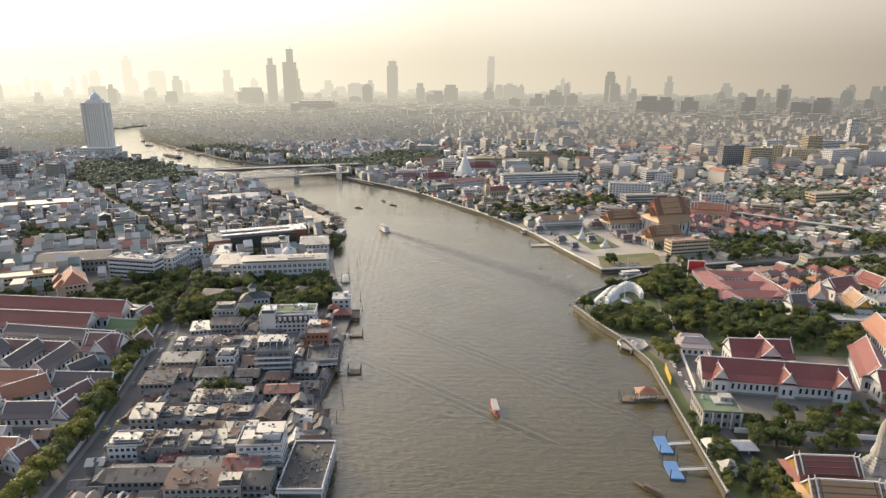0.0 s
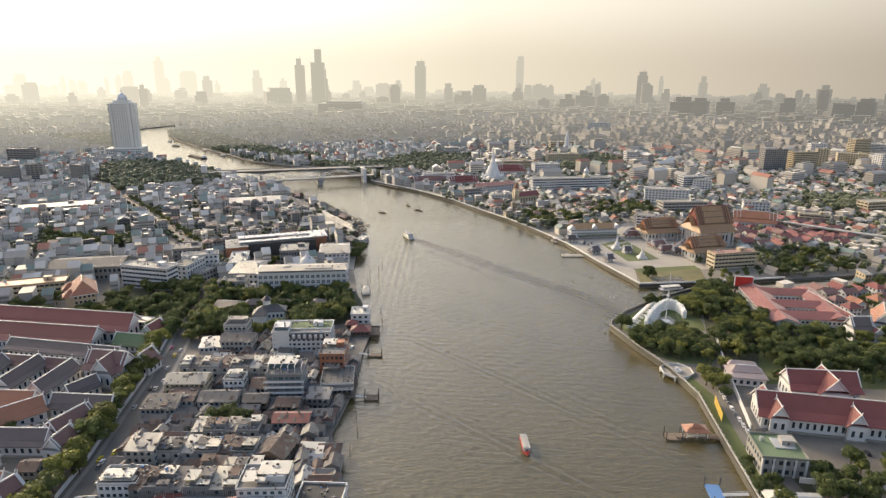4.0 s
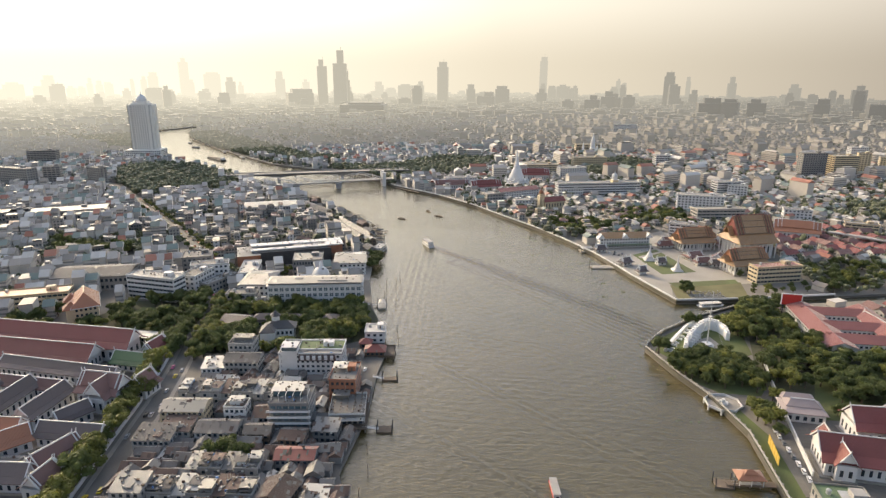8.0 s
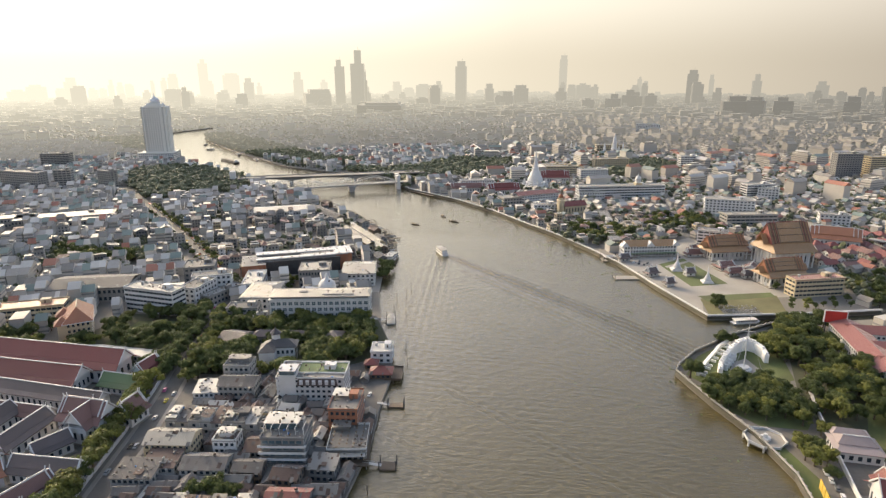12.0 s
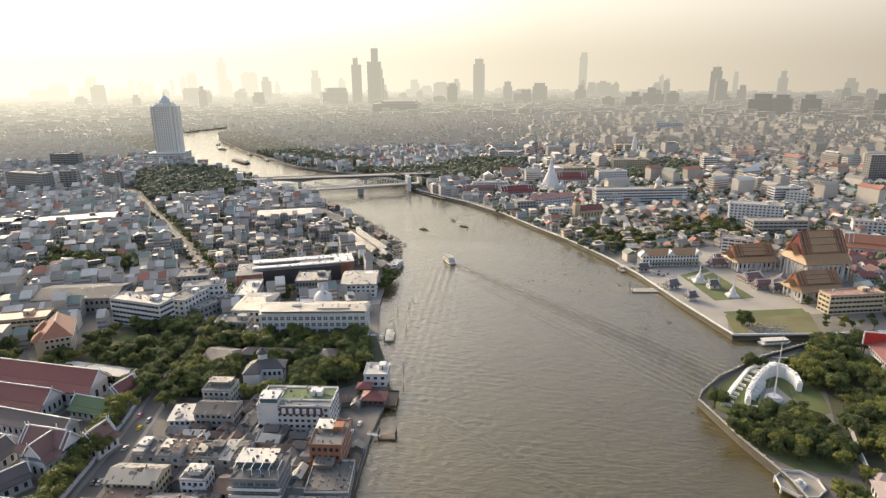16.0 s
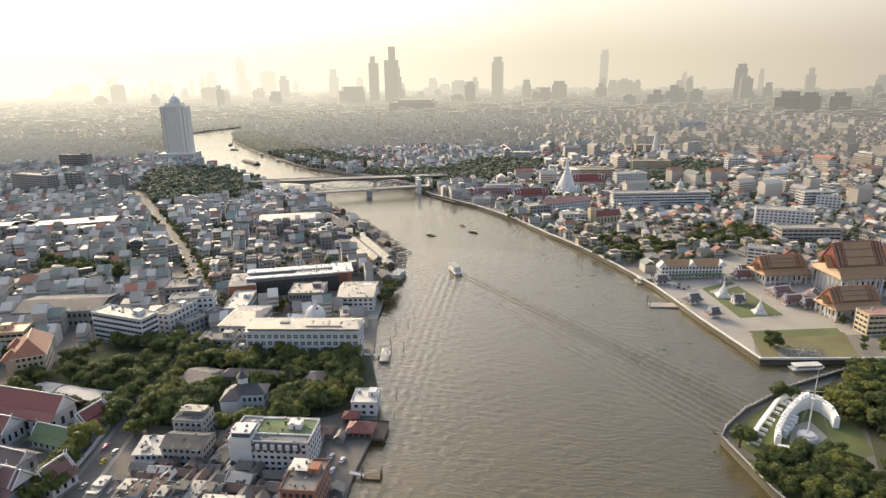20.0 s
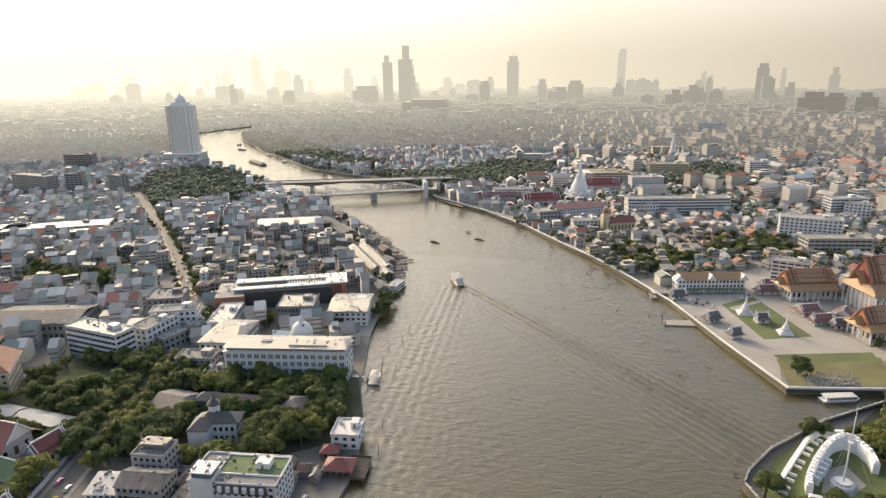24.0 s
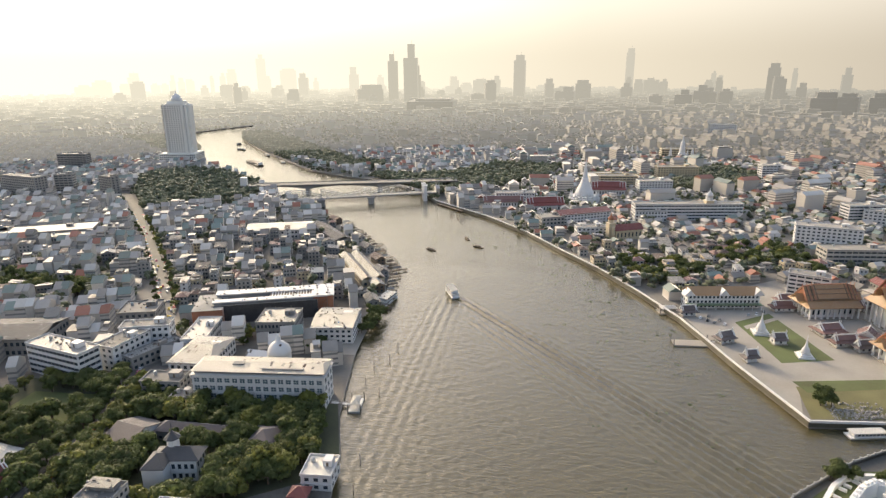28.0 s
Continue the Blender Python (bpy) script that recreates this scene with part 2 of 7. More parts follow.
# ---- mesh building ----
class Shape:
    """Vertices and faces gathered for one mesh."""

    def __init__(self):
        self.v, self.f = [], []

    def add(self, verts, faces):
        k = len(self.v)
        self.v += [tuple(p) for p in verts]
        self.f += [tuple(i + k for i in face) for face in faces]
        return self

    def box(self, x, y, z, sx, sy, sz, yaw=0.0, taper=1.0, skew=0.0):
        """A block on (x, y, z), its base centre."""
        c, s = math.cos(radians(yaw)), math.sin(radians(yaw))
        vs = []
        for k, zz in ((1.0, z), (taper, z + sz)):
            for a, b in ((-1, -1), (1, -1), (1, 1), (-1, 1)):
                u, w = a * sx / 2 * k, b * sy / 2 * k + (skew if zz > z else 0)
                vs.append((x + u * c - w * s, y + u * s + w * c, zz))
        return self.add(vs, [(3, 2, 1, 0), (4, 5, 6, 7), (0, 1, 5, 4), (1, 2, 6, 5), (2, 3, 7, 6), (3, 0, 4, 7)])

    def prism(self, poly, z0, z1):
        n = len(poly)
        vs = [(x, y, z0) for x, y in poly] + [(x, y, z1) for x, y in poly]
        return self.add(vs, [tuple(range(n - 1, -1, -1)), tuple(range(n, 2 * n))] + [(i, (i + 1) % n, n + (i + 1) % n, n + i) for i in range(n)])

    def gable(self, x, y, z, sx, sy, h, thick=0.35, over=0.0):
        """A pitched roof shell, ridge along x, with thickness."""
        a, b = sx / 2 + over, sy / 2
        t = thick
        vs = [(-a, -b, 0), (a, -b, 0), (a, 0, h), (-a, 0, h), (-a, b, 0), (a, b, 0)]
        vs += [(p[0], p[1], p[2] + t) for p in vs]
        fs = [(0, 3, 2, 1), (3, 4, 5, 2), (6, 7, 8, 9), (9, 8, 11, 10), (0, 1, 7, 6), (4, 10, 11, 5), (0, 6, 9, 3), (3, 9, 10, 4), (1, 2, 8, 7), (2, 5, 11, 8)]
        return self.add([(x + p[0], y + p[1], z + p[2]) for p in vs], fs)

    def hip(self, x, y, z, sx, sy, h, run=None, t=0.3):
        a, b = sx / 2, sy / 2
        r = min(b if run is None else run, a * 0.98)
        vs = [(-a, -b, 0), (a, -b, 0), (a, b, 0), (-a, b, 0), (-a, -b, t), (a, -b, t), (a, b, t), (-a, b, t), (-a + r, 0, h + t), (a - r, 0, h + t)]
        fs = [(3, 2, 1, 0), (0, 1, 5, 4), (1, 2, 6, 5), (2, 3, 7, 6), (3, 0, 4, 7), (4, 5, 9, 8), (5, 6, 9), (6, 7, 8, 9), (7, 4, 8)]
        return self.add([(x + p[0], y + p[1], z + p[2]) for p in vs], fs)

    def wedge(self, x, y, z, sx, sy, h):
        """A triangular gable wall under a ridge along x, sx thick."""
        a, b = sx / 2, sy / 2
        vs = [(-a, -b, 0), (-a, b, 0), (-a, 0, h), (a, -b, 0), (a, b, 0), (a, 0, h)]
        return self.add([(x + p[0], y + p[1], z + p[2]) for p in vs], [(0, 2, 1), (3, 4, 5), (0, 1, 4, 3), (1, 2, 5, 4), (2, 0, 3, 5)])

    def lathe(self, x, y, prof, seg=16, square=False):
        """A turned body from (radius, height) rows."""
        ring = []
        for r, z in prof:
            ring.append([(x + r * math.cos(2 * math.pi * (i + 0.5) / seg), y + r * math.sin(2 * math.pi * (i + 0.5) / seg), z) for i in range(seg)])
        vs = [p for r in ring for p in r]
        fs = [(j * seg + i, j * seg + (i + 1) % seg, (j + 1) * seg + (i + 1) % seg, (j + 1) * seg + i) for j in range(len(prof) - 1) for i in range(seg)]
        fs += [tuple(range(seg - 1, -1, -1)), tuple(range((len(prof) - 1) * seg, len(prof) * seg))]
        return self.add(vs, fs)

    def beam(self, p, q, w, h=None):
        """A straight bar from p to q."""
        p, q = Vector(p), Vector(q)
        d = (q - p)
        side = d.cross(Vector((0, 0, 1)))
        side = side.normalized() if side.length > 1e-6 else Vector((1, 0, 0))
        up = side.cross(d).normalized()
        a, b = side * w / 2, up * (h or w) / 2
        vs = [p - a - b, p + a - b, p + a + b, p - a + b, q - a - b, q + a - b, q + a + b, q - a + b]
        return self.add(vs, [(0, 1, 2, 3), (7, 6, 5, 4), (0, 4, 5, 1), (1, 5, 6, 2), (2, 6, 7, 3), (3, 7, 4, 0)])

    def mesh(self, name, material, smooth=False):
        me = bpy.data.meshes.new(name)
        me.from_pydata(self.v, [], self.f)
        me.materials.append(material)
        if smooth:
            me.polygons.foreach_set("use_smooth", [True] * len(me.polygons))
        me.update()
        return me


def part(name, shape, material, parent, label="", smooth=False):
    ob = new(name, shape.mesh(name, material, smooth))
    ob.parent = parent
    return tagged(ob, label) if label else ob


def thing(name, label, category, x=0.0, y=0.0, z=2.0, yaw=0.0, group="", kind=""):
    ob = new(name)
    ob.empty_display_size = 0.5
    ob.matrix_basis = pose(x, y, z, 0, 0, yaw)
    return tagged(ob, label, category, group, kind)


def solid(name, shape, material, label, category="", kind="", group="", smooth=False):
    return tagged(new(name, shape.mesh(name, material, smooth)), label, category, group, kind)


TAKEN = []          # places already built on: centre, half sizes and turn


def take(x, y, w, d, yaw=0.0, pad=1.0):
    TAKEN.append((x, y, w / 2 + pad, d / 2 + pad, math.cos(radians(yaw)), math.sin(radians(yaw))))


CLEAR = []         # areas that stay open ground


def is_open(x, y):
    return any(in_poly(x, y, p) for p in CLEAR)


def is_free(x, y, r):
    for cx, cy, a, b, c, s in TAKEN:
        dx, dy = x - cx, y - cy
        if abs(dx * c + dy * s) < a + r and abs(dy * c - dx * s) < b + r:
            return False
    return True


def in_poly(x, y, poly):
    inside = False
    for (x1, y1), (x2, y2) in zip(poly, poly[1:] + poly[:1]):
        if (y1 > y) != (y2 > y) and x < (x2 - x1) * (y - y1) / (y2 - y1) + x1:
            inside = not inside
    return inside


# ---- ground, river ----
WEST = [(-56, -4700), (-54, 100), (-52, 262), (-66, 300), (-65, 318), (-63, 350), (-66, 390), (-66, 425), (-75, 464), (-88, 497), (-97, 536), (-110, 592),
        (-112, 645), (-130, 727), (-155, 765), (-188, 819), (-250, 898), (-297, 951), (-370, 1012), (-442, 1085), (-502, 1150), (-575, 1212),
        (-645, 1254), (-700, 1330), (-800, 1480), (-890, 1590), (-968, 1690), (-998, 1771), (-975, 1890), (-935, 2000), (-840, 2080), (-640, 2150)]
SOUTH = [(121, -4700), (121, 224), (123, 262), (125, 299), (128, 346), (122, 378), (111, 406), (100, 442), (104, 451), (118, 470), (151, 500), (190, 526),
         (270, 543), (420, 575), (900, 680)]
EAST = [(910, 700), (420, 590), (274, 556), (205, 541), (144, 532), (122, 592), (110, 630), (101, 657), (77, 708), (49, 760), (17, 808), (-21, 870), (-75, 938),
        (-150, 1008), (-182, 1060), (-262, 1146), (-338, 1176), (-416, 1220), (-524, 1334), (-636, 1457), (-766, 1624), (-852, 1768), (-896, 1900), (-890, 1960), (-830, 2035), (-640, 2100)]
WEST_LAND = WEST + [(-300, 2230), (900, 4800), (-4800, 4800), (-4800, -4700)]
SOUTH_LAND = SOUTH + [(4800, 1400), (4800, -4700)]
EAST_LAND = EAST + [(-300, 2230), (900, 4800), (4800, 4800), (4800, 1420)]
LANDS = (WEST_LAND, SOUTH_LAND, EAST_LAND)


def on_land(x, y):
    return any(in_poly(x, y, p) for p in LANDS)


from mathutils.geometry import tessellate_polygon

g = Shape()
for poly in LANDS:
    tris = tessellate_polygon([[Vector((x, y, 0)) for x, y in poly]])
    g.add([(x, y, 2.0) for x, y in poly], [t if (Vector(poly[t[1]]) - Vector(poly[t[0]])).cross(Vector(poly[t[2]]) - Vector(poly[t[0]])) > 0 else t[::-1] for t in tris])
for bank in (WEST, SOUTH, EAST):
    for (x1, y1), (x2, y2) in zip(bank, bank[1:]):
        g.add([(x1, y1, -4), (x2, y2, -4), (x2, y2, 2.0), (x1, y1, 2.0)], [(0, 1, 2, 3)])
ground = solid("ground", g, M["earth"], "dusty grey-brown city ground between the buildings", "ground", "structure")


def sheet(name, poly, z, material, label, category, deep=0.3):
    """A flat area of another surface on the ground, kept clear of houses."""
    CLEAR.append(list(poly))
    s = Shape()
    tris = tessellate_polygon([[Vector((x, y, 0)) for x, y in poly]])
    n = len(poly)
    s.add([(x, y, z) for x, y in poly] + [(x, y, z - deep) for x, y in poly],
          [t if (Vector(poly[t[1]]) - Vector(poly[t[0]])).cross(Vector(poly[t[2]]) - Vector(poly[t[0]])) > 0 else t[::-1] for t in tris]
          + [(i, (i + 1) % n, n + (i + 1) % n, n + i) for i in range(n)])
    return solid(name, s, material, label, category, "structure")


def ribbon(line, width):
    """The outline of a strip along a line."""
    left, right = [], []
    for i, p in enumerate(line):
        a, b = Vector(line[max(i - 1, 0)]), Vector(line[min(i + 1, len(line) - 1)])
        d = (b - a).normalized()
        w = width[i] if isinstance(width, (list, tuple)) else width
        left.append((p[0] - d.y * w / 2, p[1] + d.x * w / 2))
        right.append((p[0] + d.y * w / 2, p[1] - d.x * w / 2))
    return right + left[::-1]


# water: one fine sheet with the boats' waves where the river is near, one wide sheet round it
wm, n, l = nodes_of("river_water")
b = n["Principled BSDF"]
b.inputs["Roughness"].default_value, b.inputs["IOR"].default_value = 0.09, 1.5
b.inputs["Specular IOR Level"].default_value = 0.5
b.inputs["Coat Weight"].default_value, b.inputs["Coat Roughness"].default_value, b.inputs["Coat IOR"].default_value = 0.6, 0.16, 1.33
geo = n.new("ShaderNodeNewGeometry")
stretch = n.new("ShaderNodeMapping")
stretch.inputs["Rotation"].default_value = (0, 0, radians(25))
stretch.inputs["Scale"].default_value = (0.7, 1.6, 1.0)
l.new(geo.outputs["Position"], stretch.inputs[0])
waves = []
for sc, det in ((0.07, 3), (0.42, 4), (1.3, 3)):
    t = n.new("ShaderNodeTexNoise")
    t.inputs["Scale"].default_value, t.inputs["Detail"].default_value = sc, det
    l.new(stretch.outputs[0], t.inputs["Vector"])
    waves.append(t)
prev = None
for t, strength, dist in ((waves[0], 0.15, 1.2), (waves[1], 0.5, 1.1), (waves[2], 0.45, 0.45)):
    bp = n.new("ShaderNodeBump")
    bp.inputs["Strength"].default_value, bp.inputs["Distance"].default_value = strength, dist
    l.new(t.outputs[0], bp.inputs["Height"])
    if prev:
        l.new(prev.outputs[0], bp.inputs["Normal"])
    prev = bp
l.new(prev.outputs[0], b.inputs["Normal"])
silt = n.new("ShaderNodeTexNoise")
silt.inputs["Scale"].default_value, silt.inputs["Detail"].default_value = 0.018, 6
l.new(geo.outputs["Position"], silt.inputs["Vector"])
mix = n.new("ShaderNodeMix")
mix.data_type = "RGBA"
l.new(silt.outputs[0], mix.inputs[0])
mix.inputs[6].default_value, mix.inputs[7].default_value = (0.062, 0.049, 0.017, 1), (0.092, 0.073, 0.027, 1)
l.new(mix.outputs[2], b.inputs["Base Color"])
M["water"] = wm

X0, X1, Y0, Y1, STEP = -130.0, 190.0, 150.0, 760.0, 1.6
xs, ys = np.arange(X0, X1 + 0.1, STEP), np.arange(Y0, Y1 + 0.1, STEP)
gx, gy = np.meshgrid(xs, ys)
gz = np.zeros_like(gx)
FERRY = (-66.0, 684.0)


def wake(px, py, ang, length, amp, wl, spread, power=0.5):
    """Waves that run off to one side behind a boat along a line from (px, py)."""
    dx, dy = math.cos(radians(ang)), math.sin(radians(ang))
    u = (gx - px) * dx + (gy - py) * dy
    v = -(gx - px) * dy + (gy - py) * dx
    w = spread + 0.05 * np.clip(u, 0, None)
    env = np.exp(-(v / w) ** 2) * np.clip(u / 12, 0, 1) * np.exp(-np.clip(u, 0, None) / length)
    return 1.7 * amp * env * np.cos(2 * math.pi * v / wl)


gz += wake(*FERRY, -48.5, 330, 0.75, 5.5, 4.5)
gz += wake(-48, 640, -50, 260, 0.42, 5.5, 4.0)
gz += wake(FERRY[0] - 2, FERRY[1] - 4, -88, 190, 0.2, 6.0, 13.0)
gz += wake(-40, 420, -42, 260, 0.24, 5.0, 5.0)
gz += wake(60, 262, 140, 160, 0.35, 5.0, 3.5)
for r in ((2.3, 0.06, 8.7), (0.9, 0.07, 6.6), (1.5, 0.085, 5.3), (2.9, 0.085, 4.4), (0.3, 0.065, 5.0)):
    gz += r[1] * np.sin(2 * math.pi * (gx * math.cos(r[0]) + gy * math.sin(r[0])) / r[2] + 2.6 * np.sin(gx * 0.03 + gy * 0.021 + r[0]) + 1.4 * np.sin(gx * -0.061 + gy * 0.085 + 2 * r[0])) * (0.6 + 0.5 * np.sin(gx * 0.083 * r[0] + gy * 0.047) * np.sin(gy * 0.071 - gx * 0.039 * r[0]))
nx, ny = len(xs), len(ys)
edge = np.minimum.reduce([gx - X0, X1 - gx, gy - Y0, Y1 - gy])
gz = gz * np.clip(edge / 15, 0, 1)
co = np.stack([gx, gy, gz], -1).reshape(-1, 3)
i = np.arange(nx * ny).reshape(ny, nx)
quads = np.stack([i[:-1, :-1], i[:-1, 1:], i[1:, 1:], i[1:, :-1]], -1).reshape(-1, 4)
me = bpy.data.meshes.new("river")
me.from_pydata(co.tolist(), [], quads.tolist())
me.polygons.foreach_set("use_smooth", [True] * len(me.polygons))
me.materials.append(wm)
river = tagged(new("water", me), "wide brown river with ripples and boat wakes", "water", "", "structure")
k = 4800.0
ws = Shape().add([(-k, -k, 0), (k, -k, 0), (k, k, 0), (-k, k, 0), (X0, Y0, 0), (X1, Y0, 0), (X1, Y1, 0), (X0, Y1, 0)],
                 [(0, 1, 5, 4), (1, 2, 6, 5), (2, 3, 7, 6), (3, 0, 4, 7)])
solid("water", ws, wm, "brown river water reaching round the bend", "water", "structure")


# ---- far distance ----
def boxes_mesh(name, rows, material, gable=False):
    """Many separate blocks in one mesh: rows of x, y, z, sx, sy, h, yaw."""
    a = np.array(rows, float)
    c, s = np.cos(a[:, 6]), np.sin(a[:, 6])
    vs = []
    for zz in (0, 1):
        for u, w in ((-1, -1), (1, -1), (1, 1), (-1, 1)):
            du, dw = u * a[:, 3] / 2, w * a[:, 4] / 2
            vs.append(np.stack([a[:, 0] + du * c - dw * s, a[:, 1] + du * s + dw * c, a[:, 2] + zz * a[:, 5]], -1))
    if gable:
        for u in (-1, 1):
            du = u * a[:, 3] / 2
            vs.append(np.stack([a[:, 0] + du * c, a[:, 1] + du * s, a[:, 2] + a[:, 5] + np.minimum(a[:, 4] * 0.3, 4)], -1))
    k = len(vs)
    co = np.stack(vs, 1).reshape(-1, 3)
    faces = [(0, 1, 5, 4), (1, 2, 6, 5), (2, 3, 7, 6), (3, 0, 4, 7)]
    faces += [(4, 5, 9, 8), (6, 7, 8, 9), (5, 6, 9), (7, 4, 8)] if gable else [(4, 5, 6, 7)]
    fl = [tuple(i + k * j for i in f) for j in range(len(a)) for f in faces]
    me = bpy.data.meshes.new(name)
    me.from_pydata(co.tolist(), [], fl)
    me.materials.append(material)
    return me


# emitting ring: sky haze painted on a wall, which also lights the city
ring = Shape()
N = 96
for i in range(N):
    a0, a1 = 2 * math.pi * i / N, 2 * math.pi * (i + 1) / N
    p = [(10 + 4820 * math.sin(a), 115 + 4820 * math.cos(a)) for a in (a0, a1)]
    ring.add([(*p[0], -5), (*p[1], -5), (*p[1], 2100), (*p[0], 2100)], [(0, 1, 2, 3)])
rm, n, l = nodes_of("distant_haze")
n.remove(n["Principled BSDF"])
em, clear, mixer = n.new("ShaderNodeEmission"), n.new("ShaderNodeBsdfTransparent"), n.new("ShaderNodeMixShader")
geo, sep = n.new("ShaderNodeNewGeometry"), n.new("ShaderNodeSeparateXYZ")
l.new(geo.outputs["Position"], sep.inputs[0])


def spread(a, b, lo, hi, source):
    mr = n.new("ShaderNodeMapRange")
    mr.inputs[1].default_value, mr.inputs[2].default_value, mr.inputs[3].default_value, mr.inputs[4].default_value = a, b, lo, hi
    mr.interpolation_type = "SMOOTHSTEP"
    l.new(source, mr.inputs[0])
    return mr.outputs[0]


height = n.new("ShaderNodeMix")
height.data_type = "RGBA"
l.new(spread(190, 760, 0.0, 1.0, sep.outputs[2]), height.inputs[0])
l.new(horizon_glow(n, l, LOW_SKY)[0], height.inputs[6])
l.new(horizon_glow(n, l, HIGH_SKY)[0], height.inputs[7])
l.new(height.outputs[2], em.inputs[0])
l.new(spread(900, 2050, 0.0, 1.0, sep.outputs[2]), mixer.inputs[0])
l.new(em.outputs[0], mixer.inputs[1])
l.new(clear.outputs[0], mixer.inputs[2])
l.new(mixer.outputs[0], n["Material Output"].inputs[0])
solid("backdrop", ring, rm, "glowing ring painted as pale warm haze all round the city", "backdrop", "structure").visible_shadow = False

rng = random.Random(7)
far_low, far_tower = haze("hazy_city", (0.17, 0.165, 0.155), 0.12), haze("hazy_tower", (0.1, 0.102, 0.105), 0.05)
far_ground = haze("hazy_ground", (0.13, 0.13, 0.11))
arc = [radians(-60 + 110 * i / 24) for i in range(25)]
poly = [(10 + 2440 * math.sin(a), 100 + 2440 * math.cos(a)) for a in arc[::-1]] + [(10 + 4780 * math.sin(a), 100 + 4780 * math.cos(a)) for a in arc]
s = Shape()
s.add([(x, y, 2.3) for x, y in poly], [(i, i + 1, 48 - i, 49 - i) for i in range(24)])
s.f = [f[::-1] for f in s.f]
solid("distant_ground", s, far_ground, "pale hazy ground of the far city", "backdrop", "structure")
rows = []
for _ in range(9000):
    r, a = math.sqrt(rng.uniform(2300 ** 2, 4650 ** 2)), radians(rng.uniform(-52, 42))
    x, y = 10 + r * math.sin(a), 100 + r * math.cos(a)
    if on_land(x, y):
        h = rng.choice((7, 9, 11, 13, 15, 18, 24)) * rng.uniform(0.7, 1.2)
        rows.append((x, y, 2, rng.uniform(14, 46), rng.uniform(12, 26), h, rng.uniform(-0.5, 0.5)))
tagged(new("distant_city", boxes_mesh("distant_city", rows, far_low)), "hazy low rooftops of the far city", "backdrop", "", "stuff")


# ---- kinds of things ----
def panes(s, w, d, z, h, per=3.2, share=0.55, sides="fblr", out=0.06):
    """A row of single panes round a block w by d."""
    for side in sides:
        along, off = (w, d / 2) if side in "fb" else (d, w / 2)
        k = max(1, int((along - 1) / per))
        for i in range(k):
            u = (i + 0.5) / k * (along - 1.0) - (along - 1.0) / 2
            if side == "f":
                s.box(u, -off, z, per * share, out * 2, h)
            elif side == "b":
                s.box(u, off, z, per * share, out * 2, h)
            elif side == "l":
                s.box(-off, u, z, out * 2, per * share, h)
            else:
                s.box(off, u, z, out * 2, per * share, h)
    return s


def body(w, d, h):
    return Shape().box(0, 0, 0, w, d, h)


def many(name, shape, material, parent, label=""):
    """A part of many small alike pieces, too small to pick apart."""
    return tagged(part(name, shape, material, parent, label), kind="stuff")


def ledges(e, w, d, n, fh, material):
    s = Shape()
    for i in range(1, n + 1):
        s.box(0, 0, i * fh - 0.2, w + 0.5, d + 0.5, 0.25)
    if n:
        many("floor_ledges", s, material, e)


def single_windows(e, w, d, z0, fh, floors, h, per, share, material="glass", out=0.08):
    """The windows of one front, each with its frame and cross bar."""
    k = max(1, int((w - 1) / per))
    for f in range(floors):
        for i in range(k):
            u, z = (i + 0.5) / k * (w - 1.0) - (w - 1.0) / 2, z0 + f * fh
            wi = part("window", Shape().box(u, -d / 2, z, per * share, out * 2, h), M[material], e)
            part("window_frame", Shape().box(u, -d / 2 - out, z - 0.15, per * share + 0.4, 0.16, 0.2).box(u, -d / 2 - out, z + h * 0.5, per * share, 0.1, 0.14)
                 .box(u, -d / 2 - out, z, 0.16, 0.1, h), M["frame"], wi)


def windows(e, w, d, z0, fh, floors, h, per=3.2, share=0.55, sides="fblr", out=0.06, material="glass"):
    s = Shape()
    for i in range(floors):
        panes(s, w, d, z0 + i * fh, h, per, share, sides, out)
    many("windows", s, M[material], e)


def rim(w, d, z, h=0.9, t=0.25):
    s = Shape()
    s.box(0, -d / 2 + t / 2, z, w, t, h).box(0, d / 2 - t / 2, z, w, t, h)
    s.box(-w / 2 + t / 2, 0, z, t, d - 2 * t, h).box(w / 2 - t / 2, 0, z, t, d - 2 * t, h)
    return s


def block(x, y, w, d, yaw, h, wall, label, name="apartment_block", floors=None, roof="slab", per=3.4, glassy="glass", band=False, category="building", z=2.0):
    """A flat-roofed building of several storeys."""
    e = thing(name, label, category, x, y, z, yaw)
    take(x, y, w, d, yaw)
    floors = floors or max(2, round(h / 3.4))
    fh = h / floors
    part("wall", body(w, d, h), wall, e)
    ledges(e, w, d, floors - 1, fh, wall)
    windows(e, w, d, fh * 0.3, fh, floors, fh * 0.45, per, 0.9 if band else 0.55, material=glassy)
    part("roof", Shape().box(0, 0, h, w + 0.6, d + 0.6, 0.3), M[roof], e)
    part("parapet", rim(w + 0.6, d + 0.6, h + 0.3, 0.8), wall, e)
    sh = part("stair_house", Shape().box(w * 0.25, d * 0.15, h + 0.3, min(6, w * 0.3), min(5, d * 0.4), 2.8), wall, e)
    part("stair_door", Shape().box(w * 0.25, d * 0.15 - min(5, d * 0.4) / 2, h + 0.35, 1.0, 0.12, 2.0), M["timber"], sh)
    part("water_tank", Shape().lathe(-w * 0.3, d * 0.2, [(1.0, h + 0.3), (1.0, h + 2.2), (0.3, h + 2.6)], 10), M["pale_steel"], e)
    return e


